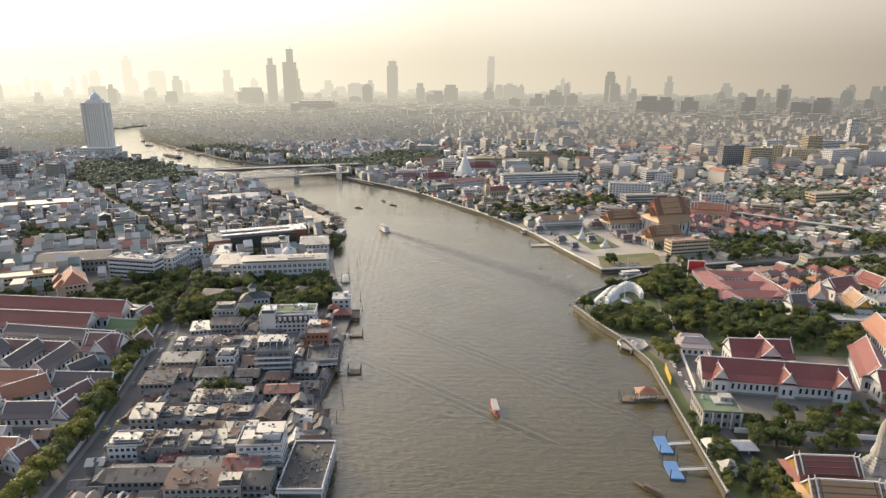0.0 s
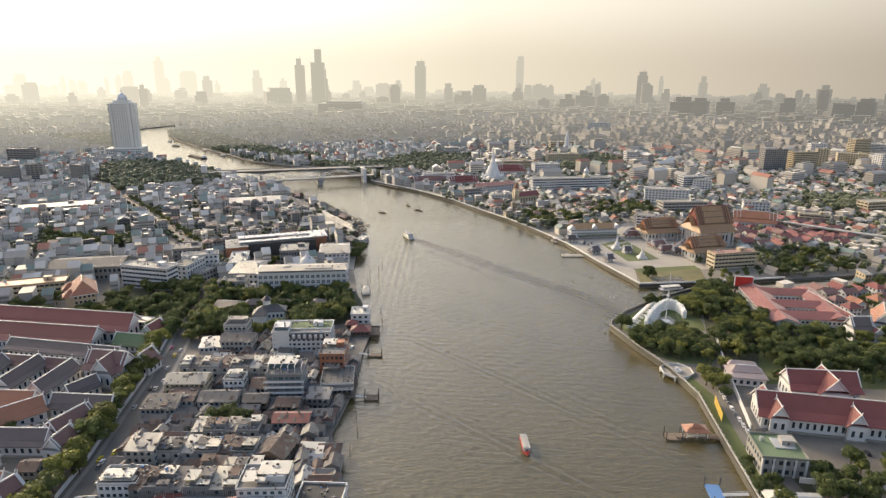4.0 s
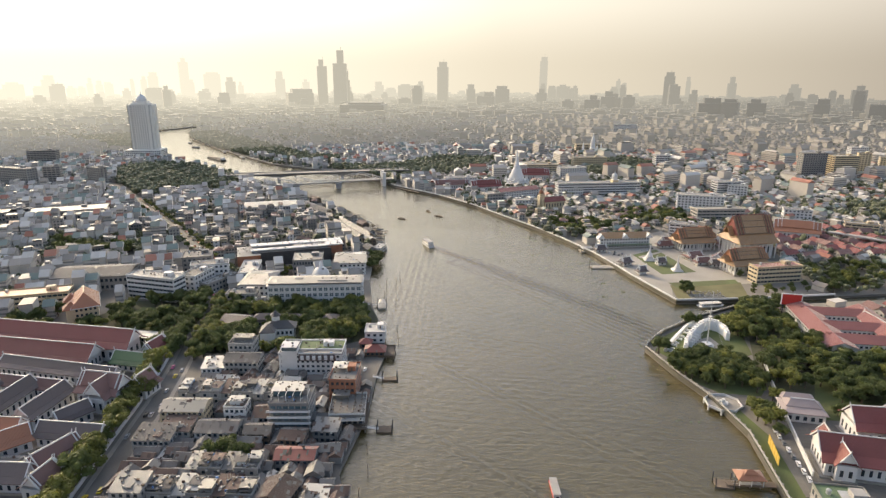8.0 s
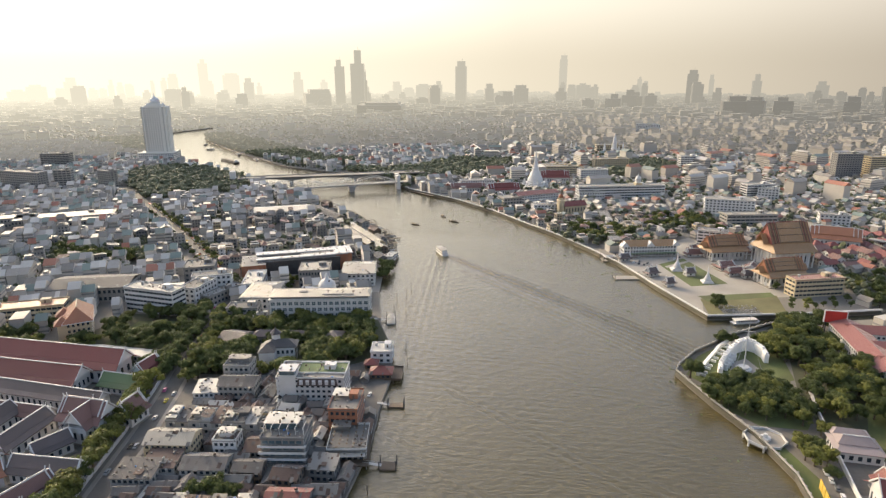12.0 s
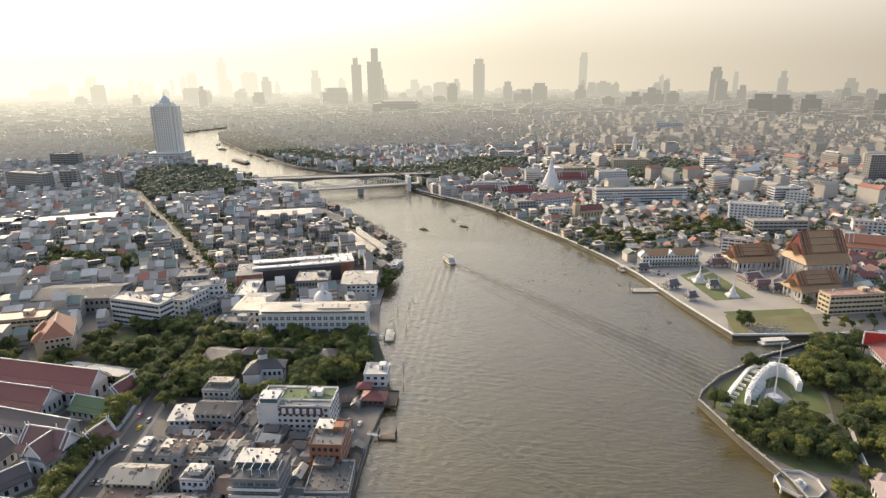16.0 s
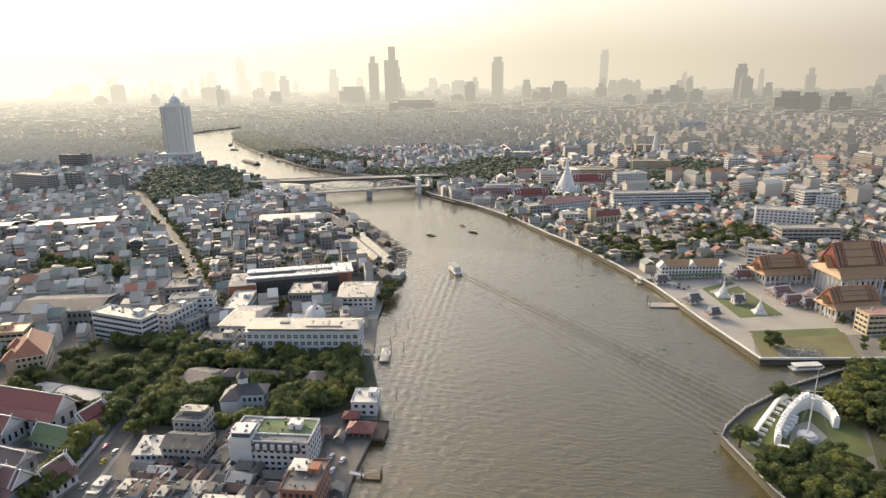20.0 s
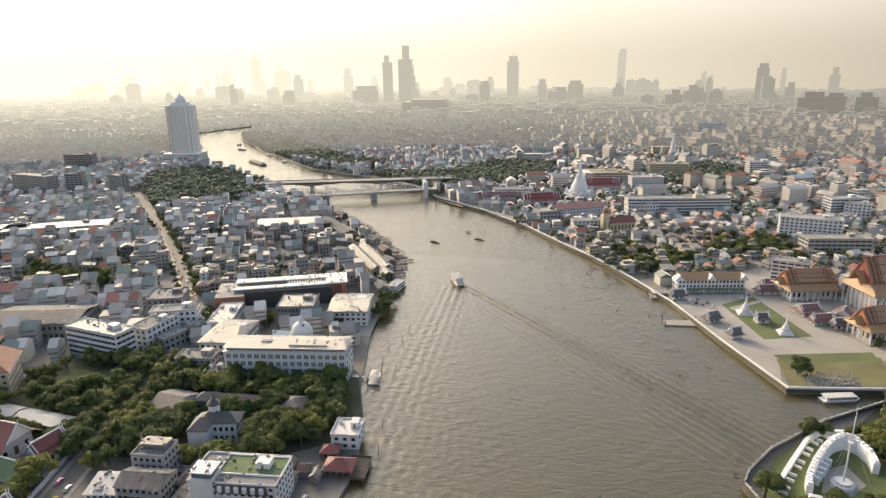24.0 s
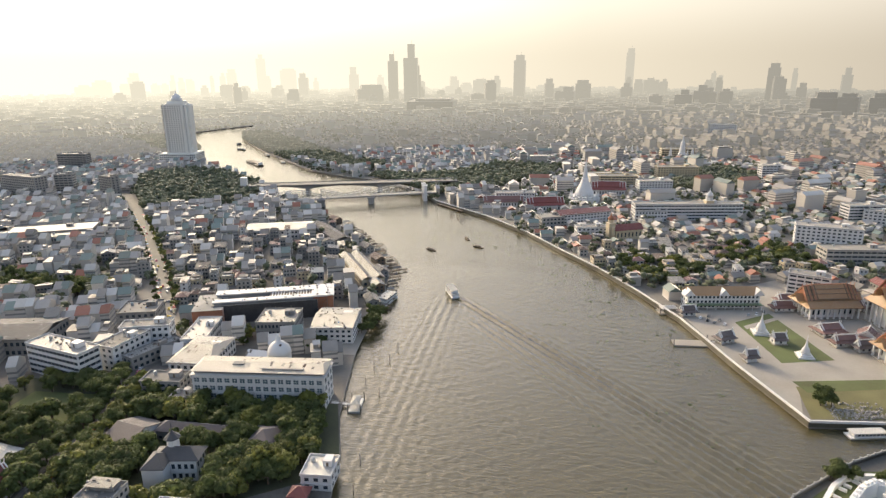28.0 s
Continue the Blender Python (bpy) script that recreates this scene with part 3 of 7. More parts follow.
def thai_hall(x, y, length, width, yaw, wall_h, roof_h, roof, label, wall="white", tiers=2, columns=False, trim="white", gable="white", name="temple_hall", z=2.0, category="hall", per=3.5):
    """A hall with a steep tiled roof in tiers, pale gable boards and finials, ridge along its length."""
    e = thing(name, label, category, x, y, z, yaw)
    take(x, y, length, width, yaw)
    inner = width * (0.7 if columns else 0.9)
    il = length * (0.86 if columns else 0.96)
    part("base", Shape().box(0, 0, 0, length + 1, width + 1, 0.6), M["paving"], e)
    part("wall", Shape().box(0, 0, 0.6, il, inner, wall_h - 0.6), M[wall], e)
    windows(e, il, inner, wall_h * 0.3, 1, 1, wall_h * 0.4, per, 0.4)
    if columns:
        nl, nw = max(3, int(length / 4)), max(2, int(width / 4))
        for i in range(nl):
            u = -length / 2 + 0.8 + (length - 1.6) * i / (nl - 1)
            for sgn in (-1, 1):
                part("column", Shape().box(u, sgn * (width / 2 - 0.8), 0.6, 0.9, 0.9, wall_h - 0.6), M["white"], e)
        for i in range(1, nw - 1):
            w = -width / 2 + 0.8 + (width - 1.6) * i / (nw - 1)
            for sgn in (-1, 1):
                part("column", Shape().box(sgn * (length / 2 - 0.8), w, 0.6, 0.9, 0.9, wall_h - 0.6), M["white"], e)
    low = roof_h * 0.3
    rl, rw = length, width
    # skirt roof
    sk = Shape()
    k, a, b, c, d2 = width * 0.26, length / 2 + 0.9, width / 2 + 0.9, length / 2 - 0.2, width * 0.3
    for sgn in (-1, 1):
        vs = [(-a, sgn * b, wall_h - 0.4), (a, sgn * b, wall_h - 0.4), (c, sgn * d2, wall_h + low), (-c, sgn * d2, wall_h + low)]
        vs += [(p[0], p[1], p[2] + 0.35) for p in vs]
        f = [(0, 1, 2, 3), (7, 6, 5, 4), (0, 4, 5, 1), (1, 5, 6, 2), (2, 6, 7, 3), (3, 7, 4, 0)]
        sk.add(vs, f)
    if columns:
        for sgn in (-1, 1):
            vs = [(sgn * (a + 1.2), -b, wall_h - 0.4), (sgn * (a + 1.2), b, wall_h - 0.4), (sgn * (c - 2.2), d2, wall_h + low), (sgn * (c - 2.2), -d2, wall_h + low)]
            vs += [(p[0], p[1], p[2] + 0.35) for p in vs]
            sk.add(vs, [(0, 1, 2, 3), (7, 6, 5, 4), (0, 4, 5, 1), (1, 5, 6, 2), (2, 6, 7, 3), (3, 7, 4, 0)])
    part("skirt_roof", sk, M[roof], e)
    for t in range(tiers):
        ll = length * (1.0 - 0.17 * t) + 0.8
        lift = 0.55 * t
        ww = d2 * 2 + 1.2 + 0.01 * t
        part("roof", Shape().gable(0, 0, wall_h + low - 0.3 + lift, ll, ww, roof_h - low, 0.4), M[roof], e)
        for sgn in (-1, 1):
            if t == 0 or tiers == 1:
                part("pediment", Shape().wedge(sgn * (ll / 2 - 0.7), 0, wall_h + low - 0.3 + lift, 0.4, ww * 0.94, (roof_h - low) * 0.95), M[gable], e)
            bs = Shape()
            for sd in (-1, 1):
                bs.beam((sgn * (ll / 2), sd * ww / 2 * 1.03, wall_h + low - 0.2 + lift), (sgn * (ll / 2), 0, wall_h + roof_h + 0.3 + lift), 0.5, 0.6)
            gb = part("gable_board", bs, M[trim], e)
            part("finial", Shape().beam((sgn * (ll / 2), 0, wall_h + roof_h + lift), (sgn * (ll / 2 + 0.5), 0, wall_h + roof_h + 2.0 + lift), 0.3), M[trim], gb)
        part("ridge", Shape().beam((-ll / 2, 0, wall_h + roof_h + 0.35 + lift), (ll / 2, 0, wall_h + roof_h + 0.35 + lift), 0.45), M[trim], e)
        if columns and width > 18 and t == 0:
            for sgn in (-1, 1):
                part("porch_roof", Shape().gable(sgn * (ll / 2 + 1.6), 0, wall_h + low - 1.0, 6.5, ww * 0.56, (roof_h - low) * 0.5, 0.4), M[roof], e)
        if columns and width > 14:
            bd = Shape()
            for sd in (-1, 1):
                for f in (0.02, 0.36, 0.68):
                    yy, zz = sd * ww / 2 * (1 - f), wall_h + low + 0.25 + lift + (roof_h - low) * f
                    bd.beam((-ll / 2, yy, zz), (ll / 2, yy, zz), 0.5, 0.3)
                for u in (-ll * 0.44, ll * 0.44):
                    bd.beam((u, sd * ww / 2, wall_h + low + 0.2 + lift), (u, 0, wall_h + roof_h + 0.2 + lift), 0.6, 0.3)
            many("roof_borders", bd, M["timber"], e)
    return e


def gabled_house(x, y, w, d, yaw, h, rh, wall, roof, label, hip=False, name="house", trim=False, z=2.0):
    e = thing(name, label, "house", x, y, z, yaw)
    take(x, y, w, d, yaw)
    part("wall", body(w - 0.8, d - 0.8, h), M[wall], e)
    fl = max(1, round(h / 3.4))
    windows(e, w - 0.8, d - 0.8, 0.9, h / fl, fl, 1.4, 2.8)
    if hip:
        part("roof", Shape().hip(0, 0, h, w + 0.8, d + 0.8, rh), M[roof], e)
    else:
        part("roof", Shape().gable(0, 0, h - 0.1, w, d + 1.2, rh, 0.25, 0.5), M[roof], e)
        for sg in (-1, 1):
            part("gable_wall", Shape().wedge(sg * (w / 2 - 0.6), 0, h, 0.3, d - 0.8, rh * 0.92), M[wall], e)
        if trim:
            s = Shape()
            for sg in (-1, 1):
                for sd in (-1, 1):
                    s.beam((sg * (w / 2 + 0.5), sd * (d / 2 + 0.6), h + 0.2), (sg * (w / 2 + 0.5), 0, h + rh + 0.3), 0.35, 0.4)
            s.beam((-w / 2 - 0.5, 0, h + rh + 0.3), (w / 2 + 0.5, 0, h + rh + 0.3), 0.4)
            part("gable_board", s, M["white"], e)
    return e


rng = random.Random(11)
ROOF_MATS = ("tin", "asbestos", "rust", "slab", "tin", "white_tin", "asbestos", "slab")
WALL_MATS = ("plaster", "concrete", "grey_wall", "white", "plaster", "cream", "concrete")


def shophouse(w, d, floors, wall, roof, style, seed, label, x=0.0, y=0.0, yaw=0.0, group="", z=2.0, fins=False):
    """A narrow town house with a roof terrace, sheds, awnings and tanks on top."""
    r = random.Random(seed)
    e = thing("shophouse", label, "house", x, y, z, yaw, group)
    fh = 3.3
    h = floors * fh
    part("wall", body(w - 0.1, d, h), M[wall], e)
    windows(e, w - 0.1, d, 1.0, fh, floors, 1.5, 2.4, 0.6)
    bal = Shape()
    for i in range(1, floors):
        bal.box(0, -d / 2 - 0.55, i * fh, w * 0.9, 1.1, 0.15).box(0, -d / 2 - 1.05, i * fh + 0.15, w * 0.9, 0.1, 0.85)
    if floors > 1:
        many("balconies", bal, M[wall], e)
    if style == "flat":
        part("roof", Shape().box(0, 0, h, w, d + 0.2, 0.25), M["slab"], e)
        part("parapet", rim(w, d + 0.2, h + 0.25, 0.9), M[wall], e)
        sw, sd = w * r.uniform(0.5, 0.9), d * r.uniform(0.3, 0.5)
        sy = d * r.uniform(-0.2, 0.25)
        part("roof_shed", Shape().box(0, sy, h + 0.25, sw, sd, 2.4), M[r.choice(WALL_MATS)], e)
        part("awning", Shape().box(0, sy - 0.4, h + 2.7 + 0.2, sw + 1.4, sd + 1.8, 0.14, 0, 1.0, r.uniform(-0.2, 0.2)), M[roof], e)
        if r.random() < 0.6:
            part("lean_to", Shape().box(0, -d * 0.36, h + 2.0, w * 0.94, d * 0.26, 0.12, 0, 1.0, 0.1).box(-w * 0.42, -d * 0.46, h + 0.25, 0.15, 0.15, 1.8).box(w * 0.42, -d * 0.46, h + 0.25, 0.15, 0.15, 1.8), M[r.choice(("tin", "white_tin", "asbestos"))], e)
    elif style == "gable":
        part("roof", Shape().gable(0, 0, h - 0.1, w, d + 1.2, d * 0.22, 0.2, 0.3), M[roof], e)
        for sgn in (-1, 1):
            part("gable_wall", Shape().wedge(sgn * (w / 2 - 0.3), 0, h, 0.3, d - 0.6, d * 0.2), M[wall], e)
    elif style == "shed":
        s = Shape().add([(-w / 2 - 0.3, -d / 2 - 0.6, h + 0.2), (w / 2 + 0.3, -d / 2 - 0.6, h + 0.2), (w / 2 + 0.3, d / 2 + 0.6, h + 2.0), (-w / 2 - 0.3, d / 2 + 0.6, h + 2.0),
                         (-w / 2 - 0.3, -d / 2 - 0.6, h), (w / 2 + 0.3, -d / 2 - 0.6, h), (w / 2 + 0.3, d / 2 + 0.6, h + 1.8), (-w / 2 - 0.3, d / 2 + 0.6, h + 1.8)],
                        [(0, 1, 2, 3), (7, 6, 5, 4), (4, 5, 1, 0), (5, 6, 2, 1), (6, 7, 3, 2), (7, 4, 0, 3)])
        part("roof", s, M[roof], e)
        part("upper_wall", Shape().add([(-w / 2, -d / 2, h), (w / 2, -d / 2, h), (w / 2, d / 2, h), (-w / 2, d / 2, h), (w / 2, d / 2, h + 1.7), (-w / 2, d / 2, h + 1.7)],
                                       [(3, 2, 4, 5), (0, 3, 5), (1, 4, 2), (0, 5, 4, 1)]), M[wall], e)
    else:
        part("roof", Shape().hip(0, 0, h, w + 1.2, d + 1.2, d * 0.25), M[roof], e)
    if r.random() < 0.7 and style == "flat":
        part("water_tank", Shape().lathe(w * 0.25, d * 0.36, [(0.7, h + 0.25), (0.75, h + 1.7), (0.2, h + 2.0)], 8), M[r.choice(("pale_steel", "blue", "pale_steel"))], e)
    if style == "flat":
        cl = Shape()
        for _ in range(r.randint(7, 12)):
            cl.box(r.uniform(-0.42, 0.42) * w, r.uniform(-0.44, 0.44) * d, h + 0.25, r.uniform(0.3, 1.6), r.uniform(0.3, 1.3), r.uniform(0.3, 1.3), r.uniform(0, 90))
        cl.beam((-w * 0.45, -d * 0.1, h + 1.9), (w * 0.45, -d * 0.1, h + 1.9), 0.08).box(-w * 0.45, -d * 0.1, h + 0.25, 0.1, 0.1, 1.7).box(w * 0.45, -d * 0.1, h + 0.25, 0.1, 0.1, 1.7)
        many("roof_clutter", cl, M[r.choice(("timber", "concrete", "grey_wall", "rust"))], e)
        if fins:
            fn = Shape()
            for i in range(int(w / 0.8)):
                fn.box(-w / 2 + 0.4 + 0.8 * i, -d / 2 - 1.2, fh, 0.2, 0.3, h - fh)
            many("fins", fn, M["concrete"], e)
    else:
        part("ridge_patch", Shape().box(r.uniform(-0.2, 0.2) * w, -d * 0.22, h + (0.9 if style == "shed" else d * 0.12), w * 0.2, d * 0.3, 0.3, 0, 1.0, 0.0) if style == "shed" else Shape().box(w * 0.2, 0, h + d * 0.2, 0.8, 0.8, 1.2), M[r.choice(("tin", "rust", "concrete"))], e)
    if r.random() < 0.5:
        ac = Shape()
        for i in range(floors):
            ac.box(w * 0.28, -d / 2 - 0.25, i * fh + 2.5, 0.9, 0.5, 0.6)
        many("air_conditioners", ac, M["frame"], e)
    return e


WALL_WORD = {"plaster": "pale plastered", "concrete": "grey concrete", "grey_wall": "dark grey", "white": "white-painted", "cream": "cream-painted", "brick": "red brick", "timber": "weathered timber"}
ROOF_WORD = {"tin": "grey corrugated metal roof", "asbestos": "dark fibre-cement roof", "rust": "rusty brown metal roof", "slab": "cluttered flat concrete roof", "white_tin": "pale metal roof", "beige_tin": "beige metal roof",
             "redtile": "red tiled roof", "brown_tile": "brown tiled roof", "orange_tile": "orange tiled roof", "grey_tile": "dark tiled roof", "green_tile": "green tiled roof"}
STYLE_WORD = {"flat": "roof terrace sheds under a", "gable": "a pitched", "shed": "a sloping", "hip": "a hipped"}
HOUSE_KINDS = []


def house_kinds():
    """A stock of town houses to copy along the streets; it stands on its own plots."""
    r = random.Random(3)
    for i in range(40):
        floors = (2, 3, 1, 4, 2, 3, 2, 3, 2, 1)[i % 10]
        w, d = r.uniform(5, 11), r.uniform(7, 12)
        style = r.choice(("flat", "flat", "gable", "gable", "shed", "shed", "hip"))
        wall = r.choice(WALL_MATS)
        roof = r.choice(("tin", "white_tin", "asbestos", "tin") if style == "flat" else ("tin", "asbestos", "rust", "brown_tile", "tin", "asbestos", "white_tin"))
        HOUSE_KINDS.append((w, d, floors, wall, roof, style, 100 + i, "%s house, %d storeys, %s" % (WALL_WORD[wall], floors, ROOF_WORD[roof])))


house_kinds()
HOUSE_MADE = {}


def any_house(k, x, y, yaw, group):
    """A house of the stock at a plot; the first of each kind is built, the rest are copies."""
    w, d, *_ = HOUSE_KINDS[k]
    take(x, y, w, d, yaw, 0.2)
    m = pose(x, y, 2, 0, 0, yaw)
    if k in HOUSE_MADE:
        return copy_thing(HOUSE_MADE[k], m)
    HOUSE_MADE[k] = shophouse(*HOUSE_KINDS[k], x, y, yaw, group)
    return HOUSE_MADE[k]


def leaf_mass(s, x, y, z, rx, ry, rz, n, size, r):
    """Small leaf sprays over the shell of an uneven lobe."""
    for _ in range(n):
        a, b = r.uniform(0, 2 * math.pi), math.acos(r.uniform(-0.55, 1))
        q = r.uniform(0.72, 1.08)
        p = Vector((x + rx * q * math.sin(b) * math.cos(a), y + ry * q * math.sin(b) * math.sin(a), z + rz * q * math.cos(b)))
        nrm = Vector((math.sin(b) * math.cos(a), math.sin(b) * math.sin(a), math.cos(b) + r.uniform(-0.4, 0.7))).normalized()
        t = nrm.orthogonal().normalized()
        t.rotate(Matrix.Rotation(r.uniform(0, 6.28), 3, nrm))
        u = nrm.cross(t)
        k = size * r.uniform(0.6, 1.3)
        s.add([p - t * k - u * k * 0.6, p + t * k * 0.3 - u * k * 0.8 + nrm * k * 0.3, p + t * k + u * k * 0.5, p - t * k * 0.2 + u * k * 0.9 - nrm * k * 0.25], [(0, 1, 2, 3)])


def tree_kind(h, rad, seed, leaf, x, y, group, label):
    r = random.Random(seed)
    e = thing("tree", label, "tree", x, y, 2.0, 0, group)
    tr = Shape().lathe(0, 0, [(0.45, 0), (0.32, h * 0.2), (0.24, h * 0.45), (0.1, h * 0.7)], 7)
    cr = Shape()
    lobes = [(0, 0, h * 0.7, rad * 0.5)]
    for i in range(r.randint(9, 12)):
        a = i * 2.4 + r.uniform(-0.4, 0.4)
        q = rad * r.uniform(0.3, 0.78)
        px, py, pz = q * math.cos(a), q * math.sin(a), h * r.uniform(0.42, 0.84) - 0.12 * q
        tr.beam((0, 0, h * 0.3), (px, py, pz), 0.18)
        lobes.append((px, py, pz, rad * r.uniform(0.24, 0.42)))
    core = Shape()
    for px, py, pz, q in lobes:
        core.lathe(px, py, [(q * 0.2, pz - q * 0.45), (q * 0.6, pz - q * 0.15), (q * 0.62, pz + q * 0.12), (q * 0.22, pz + q * 0.5)], 6)
        leaf_mass(cr, px, py, pz, q, q, q * 0.8, int(30 + 14 * q * q), 0.42, r)
    cr.add(core.v, core.f)
    part("trunk", tr, M["bark"], e)
    part("crown", cr, M[leaf], e)
    return e


TREES = []
TREE_LABEL = {"leaf": "dark green broad-leaved tree with a dense uneven crown", "leaf_lit": "yellow-green broad-leaved tree with low sunlight put into its leaf colour"}


def tree(x, y, h, leaf="leaf", z=2.0, joined=False):
    """A tree of about that height: copies of a few grown ones, turned and scaled."""
    pool = [t for t in TREES if t[1] == leaf]
    if len(pool) < 5:
        base_h = (9, 11, 8, 12, 10)[len(pool)]
        ob = tree_kind(base_h, base_h * 0.52, 40 + len(TREES), leaf, x, y, "riverside trees", TREE_LABEL[leaf])
        TREES.append((ob, leaf, base_h))
        ob.matrix_basis = pose(x, y, z)
        ob.scale = (1, 1, 1)
        return ob
    ob, _, base_h = pool[rng.randrange(5)]
    k = h / base_h
    m = pose(x, y, z, 0, 0, rng.uniform(0, 360)) @ Matrix.Diagonal((k * rng.uniform(0.9, 1.15), k * rng.uniform(0.9, 1.15), k, 1))
    SINGLE[0] += not joined
    if joined or SINGLE[0] > 285:
        JOINED.append((ob, m))
        return None
    return copy_thing(ob, m)


JOINED = []
SINGLE = [0]        # trees that stand as things of their own


def join_trees():
    """The trees beyond those one could count, as one wood for each kind of leaf, and their trunks."""
    pile = {}
    for ob, m in JOINED:
        for ch in ob.children:
            vs, fs = pile.setdefault(ch.data.materials[0].name, ([], []))
            k = len(vs)
            vs += [tuple(m @ v.co) for v in ch.data.vertices]
            fs += [tuple(i + k for i in p.vertices) for p in ch.data.polygons]
    for name, (vs, fs) in pile.items():
        me = bpy.data.meshes.new("wood")
        me.from_pydata(vs, [], fs)
        me.materials.append(bpy.data.materials[name])
        tagged(new("trees", me), "trees standing close together in yards and park", "trees", "", "stuff")


def grove(poly, n, h0, h1, lit=0.25, gap=4.0, joined=False):
    """Trees scattered over an area, clear of what is built."""
    xs, ys = [p[0] for p in poly], [p[1] for p in poly]
    done = []
    for _ in range(n * 6):
        if len(done) >= n:
            break
        x, y = rng.uniform(min(xs), max(xs)), rng.uniform(min(ys), max(ys))
        if in_poly(x, y, poly) and is_free(x, y, 1.5) and all((x - a) ** 2 + (y - b) ** 2 > gap * gap for a, b in done):
            done.append((x, y))
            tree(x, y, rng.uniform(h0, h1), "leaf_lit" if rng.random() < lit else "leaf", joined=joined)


CAR_COLOURS = {"white": (0.7, 0.7, 0.7), "silver": (0.4, 0.41, 0.42), "black": (0.03, 0.03, 0.035), "red": (0.35, 0.03, 0.03), "grey": (0.16, 0.165, 0.17), "pink": (0.6, 0.15, 0.3), "yellow": (0.6, 0.45, 0.05)}
for c, v in CAR_COLOURS.items():
    M["car_" + c] = surf("car_paint_" + c, v, 0.25, 0.08, 0.3, 1.0, 0.0)
CARS = {}


def car(x, y, yaw, colour):
    if colour in CARS:
        return copy_thing(CARS[colour], pose(x, y, 2.06, 0, 0, yaw))
    e = thing("car", "%s car parked or driving on the asphalt street" % colour, "car", x, y, 2.06, yaw, "cars in the streets")
    part("body", Shape().box(0, 0, 0.3, 4.4, 1.75, 0.6, 0, 0.97).box(-0.2, 0, 0.9, 2.6, 1.6, 0.12, 0, 0.96), M["car_" + colour], e)
    part("cabin", Shape().box(-0.2, 0, 0.9, 2.5, 1.55, 0.45, 0, 0.8), M["glass"], e)
    part("roof", Shape().box(-0.2, 0, 1.35, 2.0, 1.25, 0.08), M["car_" + colour], e)
    for u in (-1.35, 1.35):
        for v in (-0.8, 0.8):
            s = Shape().lathe(0, 0, [(0.32, -0.1), (0.32, 0.1)], 10)
            s.v = [(u + p[0], v + p[2], 0.32 + p[1]) for p in s.v]
            part("wheel", s, M["rubber"], e)
    CARS[colour] = e
    return e


# ---- west bank ----
ROAD = [(-158, 180), (-161, 245), (-164, 273), (-171, 312), (-177, 348), (-186, 390), (-195, 426), (-201, 466), (-217, 511), (-236, 560), (-270, 615), (-327, 686), (-411, 785), (-489, 870), (-600, 990)]
sheet("road", ribbon(ROAD, 9.0), 2.05, M["asphalt"], "grey asphalt street between the blocks", "road")
sheet("pavement", ribbon([(p[0] - 5.6, p[1]) for p in ROAD[:9]], 2.2), 2.15, M["paving"], "pale paved footway beside the street", "pavement")
sheet("pavement", ribbon([(p[0] + 5.6, p[1]) for p in ROAD[:9]], 2.2), 2.15, M["paving"], "pale paved footway beside the street", "pavement")
for (x1, y1), (x2, y2) in zip(ROAD, ROAD[1:]):
    take((x1 + x2) / 2, (y1 + y2) / 2, 12, math.hypot(x2 - x1, y2 - y1), math.degrees(math.atan2(y2 - y1, x2 - x1)) - 90, 0)

# the white school by the river
ws_yaw = 8.0
e = thing("school_building", "long white school building of five storeys with rows of windows", "school", -132, 502, 2, ws_yaw)
take(-132, 502, 72, 20, ws_yaw)
part("wall", body(70, 17, 18), M["white"], e)
ledges(e, 70, 17, 3, 4.4, M["white"])
windows(e, 70, 17, 1.0, 4.4, 4, 2.3, 4.25, 0.62, "blr", 0.08, "blue_glass")
single_windows(e, 70, 17, 1.0, 4.4, 4, 2.3, 4.05, 0.62, "blue_glass")
for i in range(18):
    part("pilaster", Shape().box(-34.5 + 69.0 * i / 17, -8.65, 0, 0.5, 0.5, 18), M["white"], e)
part("cornice", Shape().box(0, 0, 18, 71.5, 18.5, 0.5), M["white"], e)
part("top_wall", Shape().box(0, 0.6, 18.5, 68, 15.2, 1.6), M["grey_wall"], e)
rf = part("roof", Shape().hip(0, 0.4, 20.1, 71, 18, 1.6, 3.0), M["beige_tin"], e)
part("roof_vent", Shape().box(-12, -1, 21.2, 6, 3, 0.8), M["grey_wall"], rf)
part("skylight", Shape().box(13, -5.5, 20.9, 22, 1.2, 0.5), M["grey_wall"], rf)
# its dome and chapel behind
e = thing("domed_chapel", "white domed chapel with a small lantern behind the school", "chapel", -135, 527, 2)
take(-135, 527, 20, 18)
part("wall", Shape().lathe(0, 0, [(6.6, 0), (6.6, 15)], 20), M["white"], e)
part("dome", Shape().lathe(0, 0, [(6.8, 15), (6.6, 17), (5.6, 19.6), (3.8, 21.4), (1.5, 22.4), (1.3, 25), (0.2, 27)], 20), M["white"], e, smooth=True)
part("wing", Shape().box(-13, 1, 0, 14, 9, 12).gable(-13, 1, 12, 14, 10, 3, 0.3), M["white"], e)
block(-188, 497, 22, 12, 8, 10, M["plaster"], "pale low annexe with roof tanks beside the school", "annexe", 3)
block(-171, 487, 10, 8, 8, 7, M["plaster"], "small pale plastered annexe with a flat roof", "annexe", 2)

